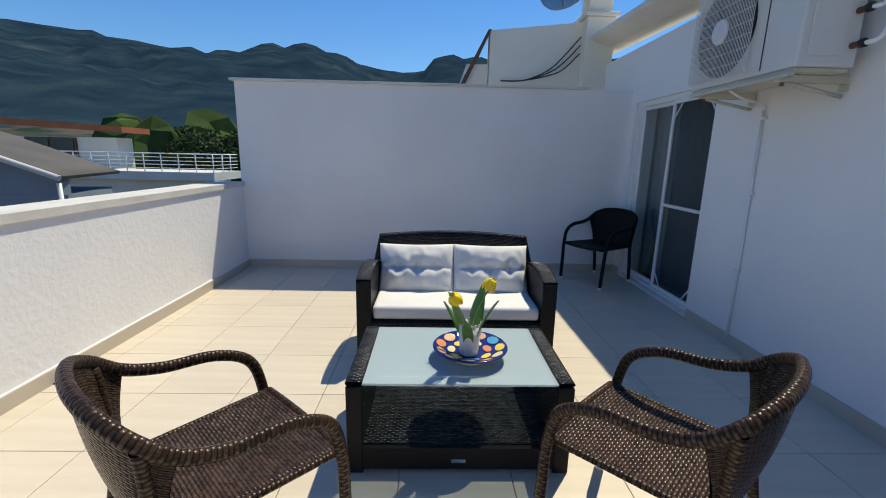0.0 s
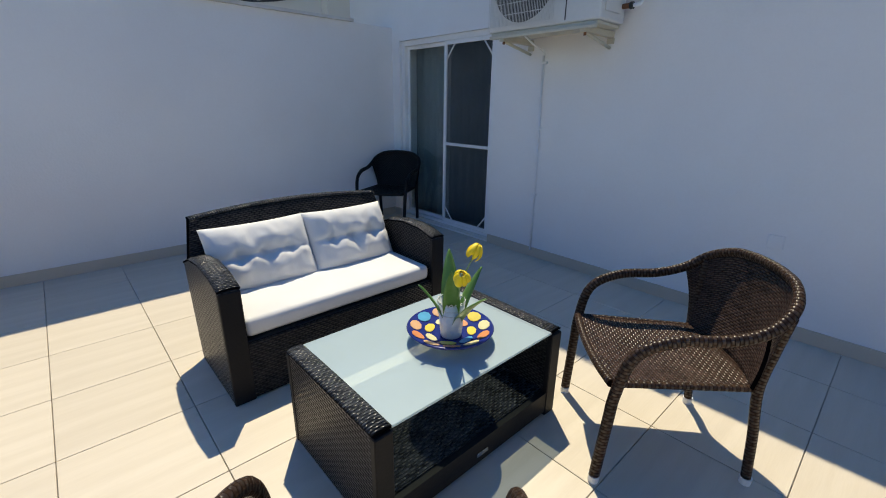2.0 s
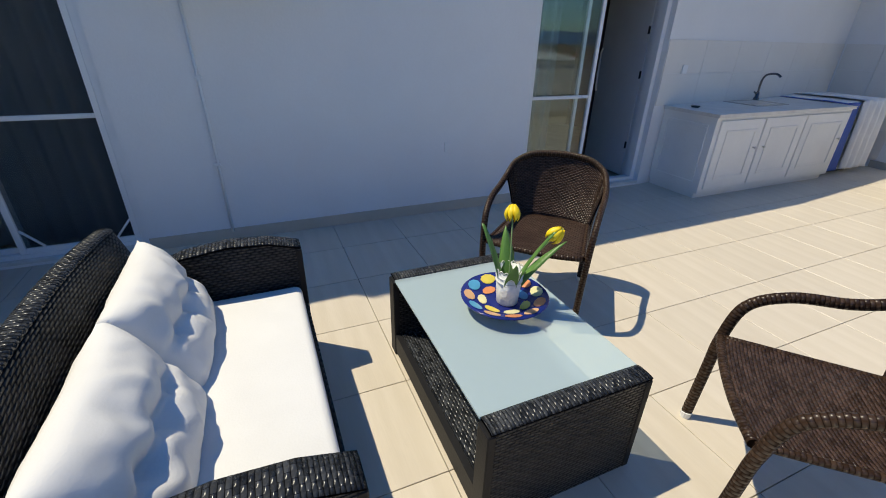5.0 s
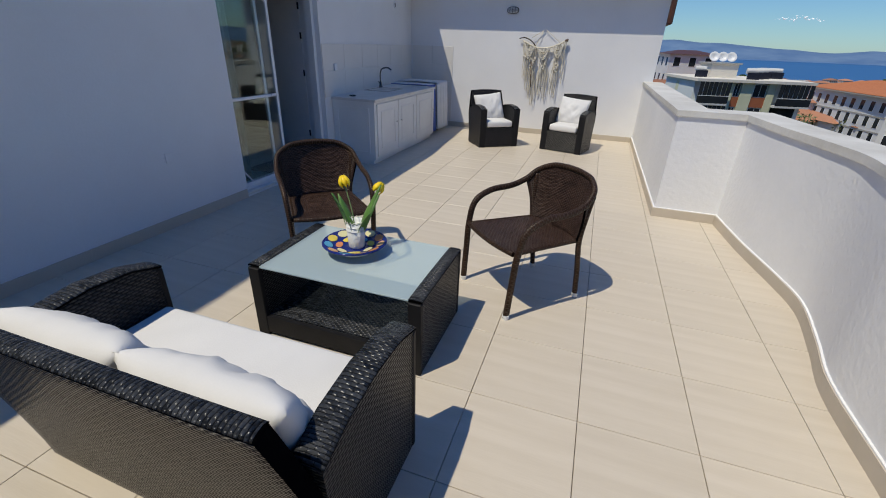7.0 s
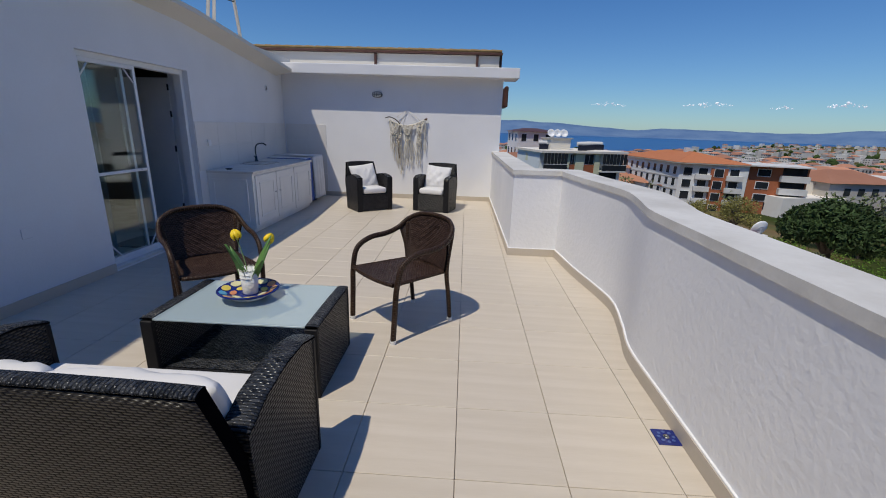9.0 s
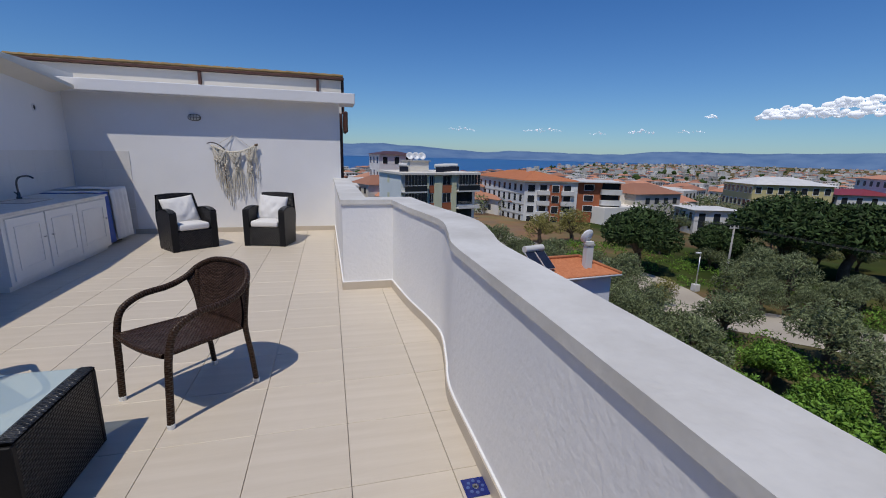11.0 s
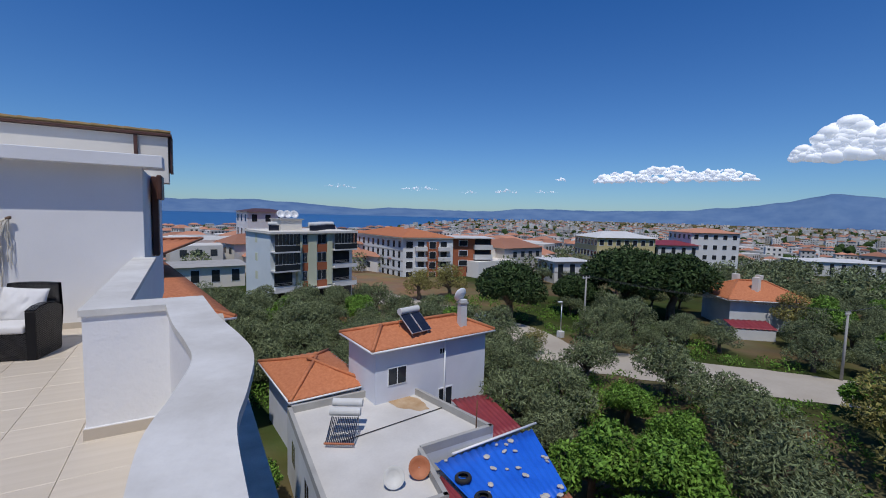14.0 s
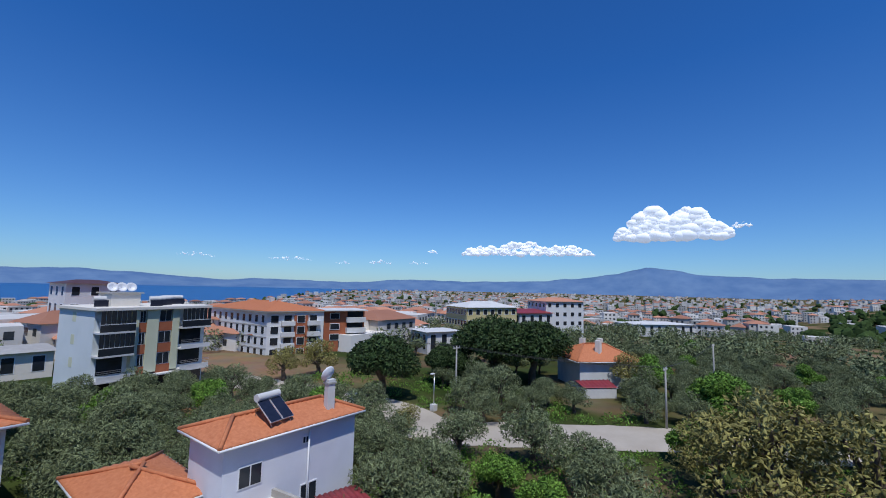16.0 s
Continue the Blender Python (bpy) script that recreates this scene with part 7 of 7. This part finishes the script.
for x, y, s in ((-35.3, -36.5, 0.95), (-52.0, -32.5, 1.2), (-56.5, -28.5, 1.15), (-47.0, -36.5, 0.7)):
    plant("pine", x, y, s)
for x, y, s in ((-17.6, -8.6, 0.92), (-20.0, -6.0, 0.95), (-16.4, -5.2, 0.7), (-22.0, -14.5, 0.7), (-24.5, -9.0, 0.7), (-3.6, -15.5, 0.6), (-2.6, -18.5, 0.7), (-3.0, -12.0, 0.55), (-25.5, -12.5, 0.75), (-56, -6, 1.3), (-62, -14, 1.2)):
    plant("green", x, y, s)
for x, y, s in ((-29.5, -25.5, 0.62), (-32.5, 0.5, 1.75), (-32.5, 5.0, 1.7), (-29.5, 8.0, 1.5), (-36.5, -2.5, 1.2), (-31.5, -53.0, 1.1), (-36.5, -52.5, 1.25), (-45.0, -47, 1.2), (-62, -17, 1.2), (-27, -14.0, 0.5), (-25, 5, 1.2)):
    plant("young", x, y, s)
for x, y, s in ((-18.5, -14.9, 1.0), (-21.3, -14.2, 0.95), (-19.0, -12.8, 0.8), (-22.5, -17.8, 0.9), (-17.6, -10.8 - 1.5, 0.75), (-8.4, -17.4, 0.42), (-28.5, -18.5, 0.95), (-31.5, -13.5, 1.1), (-27.0, -6.0, 1.0), (-23.5, -3.5, 1.05), (-20.5, -1.0, 1.0), (-38.5, -25.5, 1.05), (-42.0, -24.0, 1.1), (-44.5, -29.0, 1.1), (-37.0, -22.5, 0.75), (-30.0, -9.0, 0.95), (-26.0, -23.5, 0.8), (-22.5, -21.0, 0.85), (-6.5, -28.5, 0.9), (-9.5, -31.0, 0.95), (-6.0, -34.0, 1.0), (-10.0, -37.5, 1.0), (-6.5, -41.0, 1.0), (-11.5, -43.5, 0.95), (-7.5, -46.5, 1.0), (-13.5, -49.0, 0.9), (-5.0, -50.0, 1.0), (-3.5, -54.5, 1.0), (-12.5, -26.8, 0.85)):
    plant("olive", x, y, s)
n_ol = 0
tries = 0
taken = []
while n_ol < 265 and tries < 12000:
    tries += 1
    zone = rg.random()
    if zone < 0.40:
        x, y = rg.uniform(-31, -5), rg.uniform(-53, -24)
    elif zone < 0.78:
        x, y = rg.uniform(-85, -40), rg.uniform(-22, 20)
    else:
        x, y = rg.uniform(-110, -45), rg.uniform(-60, 30)
    if blocked(x, y) or any((x - a) ** 2 + (y - b) ** 2 < 2.9 ** 2 for a, b in taken):
        continue
    taken.append((x, y))
    plant("olive" if rg.random() < 0.88 else "green", x, y, rg.uniform(0.65, 1.0) if zone < 0.4 else rg.uniform(0.6, 0.9))
    n_ol += 1

# undergrowth
bush_pts = []
rb = np.random.RandomState(5)
blobs_u = []
while len(blobs_u) < 420:
    x, y = rb.uniform(-48, -2), rb.uniform(-52, 6)
    if blocked(x, y, 0.6):
        continue
    blobs_u.append((x, y, land(x, y) + 0.1, rb.uniform(0.5, 1.3), 0.8))
me = leaf_mesh("undergrowth", blobs_u, 60000, 0.13, green_leaf, 77, 0.8)
tagged(new("undergrowth", me), "green weeds and low bushes under the trees", "bushes", "", "stuff")


# groves further off
blobs_f = []
while len(blobs_f) < 900:
    b_, r_ = rb.uniform(-6, 118), 88 + 330 * rb.rand() ** 1.4
    if b_ < 45 and rb.rand() < 0.75:
        continue
    x, y = -r_ * math.sin(radians(b_)), -r_ * math.cos(radians(b_))
    q_ = rb.uniform(1.3, 2.6)
    blobs_f.append((x, y, land(x, y) + q_ * 1.1, q_, 1.0))
me = leaf_mesh("far_grove", blobs_f, 130000, 0.36, olive_leaf, 78, 0.8)
tagged(new("far_grove", me), "grey-green groves spreading over the plain", "trees", "", "stuff")


# ---- neighbours on the hill side ----
nh = thing("neighbour_house", "blue-grey house with a dark sheet roof", "house")
part("wall", prism(bmesh.new(), [(-8.2, 10.9), (-9.0, 13.6), (-22, 13.6), (-20.5, 10.9)], GROUND, 0.2), surface("blue_grey_render", (0.16, 0.20, 0.25), (0.24, 0.28, 0.33), 0.7, 0.9, 0.2, 10), nh)
def nroof(u, v):
    a = Vector((-8.0, 10.65, 0.62)).lerp(Vector((-8.85, 13.8, 0.62)), v)
    b = Vector((-16.0, 10.9, 3.25)).lerp(Vector((-16.9, 13.9, 3.25)), v)
    return a.lerp(b, u)
part("roof", sheet(bmesh.new(), nroof, 10, 24, 0.08), grey_roofing, nh)
bm = bmesh.new()
side_g = [(-8.2, 10.92, 0.2), (-8.2, 10.92, 0.58), (-16.0, 10.95, 3.1), (-20.5, 10.95, 2.0), (-20.5, 10.92, 0.2)]
fa = [bm.verts.new(p) for p in side_g]
fb = [bm.verts.new((x, y + 0.25, z)) for x, y, z in side_g]
bm.faces.new(fa)
bm.faces.new(fb[::-1])
for i in range(5):
    bm.faces.new((fa[i], fa[(i + 1) % 5], fb[(i + 1) % 5], fb[i]))
part("gable", bm, bpy.data.materials["blue_grey_render"], nh)
part("verge", tube(bmesh.new(), [(-7.95, 10.6, 0.62), (-16.0, 10.8, 3.28)], 0.07, 6), white_render, nh)
part("downpipe", tube(bmesh.new(), [(-8.1, 10.75, 0.5), (-8.1, 10.75, -6)], 0.05, 7), pvc, nh)
for x, y in ((-14.6, 14.4), (-15.8, 14.0)):
    c = part("chimney", boxed(x - 0.4, y - 0.4, 1.5, x + 0.4, y + 0.4, 3.1 if x > -15 else 3.5, 0.02), concrete, nh)
    part("chimney_cap", boxed(x - 0.5, y - 0.5, 3.1 if x > -15 else 3.5, x + 0.5, y + 0.5, 3.22 if x > -15 else 3.62), concrete, c)
part("flue", cyl(bmesh.new(), (-14.6, 14.4, 3.2), (-14.6, 14.4, 4.6), 0.16), concrete, nh)

bh = thing("balcony_house", "stone-clad house with a white railed roof terrace", "house")
part("wall", boxed(-34, 28.2, GROUND, -19.0, 29.6, 1.95), cream_paint, bh)
part("lower_wall", boxed(-34, 25.4, GROUND, -11.9, 27.5, -0.35), white_render, bh)
part("terrace_slab", boxed(-34, 24.9, -0.35, -11.6, 28.3, 0.1), white_render, bh)
bm = bmesh.new()
rv = [(-35, 27.4, 3.1), (-18.2, 27.6, 2.25), (-18.2, 30.2, 2.25), (-35, 30.2, 3.1)]
lo = [bm.verts.new(p) for p in rv]
hi = [bm.verts.new((x, y, z + 0.35)) for x, y, z in rv]
for i in range(4):
    bm.faces.new((lo[i], lo[(i + 1) % 4], hi[(i + 1) % 4], hi[i]))
bm.faces.new(hi)
bm.faces.new(lo[::-1])
part("roof", bm, facade_brick, bh, "dull terracotta eaves")
w = part("window", boxed(-24.5, 28.1, 0.1, -21.4, 28.25, 1.9), brown_paint, bh)
for k in range(2):
    part("pane", boxed(-24.4 + 1.5 * k, 28.06, 0.2, -23.05 + 1.5 * k, 28.1, 1.8), glass_dark, w)
part("low_window", boxed(-15.4, 25.36, -1.6, -13.6, 25.42, -1.0), glass_dark, bh)
rl = thing("terrace_railing", "white steel railing round the roof terrace", "railing")
for i in range(24):
    x = -33.5 + 21.8 * i / 23
    part("post", tube(bmesh.new(), [(x, 25.1, 0.1), (x, 25.1, 1.1)], 0.03, 6), pvc, rl)
for z in (0.3, 0.5, 0.7, 0.9, 1.1):
    part("rail", tube(bmesh.new(), [(-33.5, 25.1, z), (-11.7, 25.1, z), (-11.7, 28.1, z)], 0.022 if z < 1 else 0.035, 6), pvc, rl)
for i in range(2):
    part("post", tube(bmesh.new(), [(-11.7, 26.2 + i, 0.1), (-11.7, 26.2 + i, 1.1)], 0.03, 6), pvc, rl)
for x, y, s in ((-14, 46, 1.0), (-19, 50, 1.05), (-9, 52, 1.0), (-24, 48, 0.95), (-4, 56, 1.0), (-29, 54, 1.0)):
    plant("pine", x, y, s * 0.95)

# the building below the terrace
setting("wall_below", prism(bmesh.new(), [(-0.97, END), (3.6, END), (9, -4), (9, 12), (-1.7, 12), (-1.70, 5.5), (-1.70, 2.2), (-1.85, 1.3), (-1.65, 0.0), (-1.1, -0.12)], GROUND - 1, -0.45), white_render, "white outer wall of the apartment house below", "wall")
# ---- floor tiles ----
floor_ob = bpy.data.objects["floor"]
tile_me = mesh_of("tile", boxed(-P / 2 + 0.0016, -P / 2 + 0.0016, -0.012, P / 2 - 0.0016, P / 2 - 0.0016, 0.0, 0.0015), tile_ceramic)


def inner_x(y):
    """How far the floor reaches towards the parapet."""
    for (x0, y0), (x1, y1) in zip(inner, inner[1:]):
        if min(y0, y1) <= y <= max(y0, y1) and abs(y1 - y0) > 1e-6:
            return x0 + (x1 - x0) * (y - y0) / (y1 - y0)
    return -1.6


for i in range(-3, 8):
    for j in range(-13, 8):
        x, y = -0.53 + P / 2 + i * P, 1.81 + P / 2 + j * P
        lim = max(min(inner_x(y - P / 2), inner_x(y + P / 2)), -1.82)
        if x + P / 2 < lim or x - P / 2 > bend(y) or y + P / 2 < END or y - P / 2 > FAR:
            continue
        ob = new("tile", tile_me)
        ob.parent = floor_ob
        ob.location = (x, y, 0)
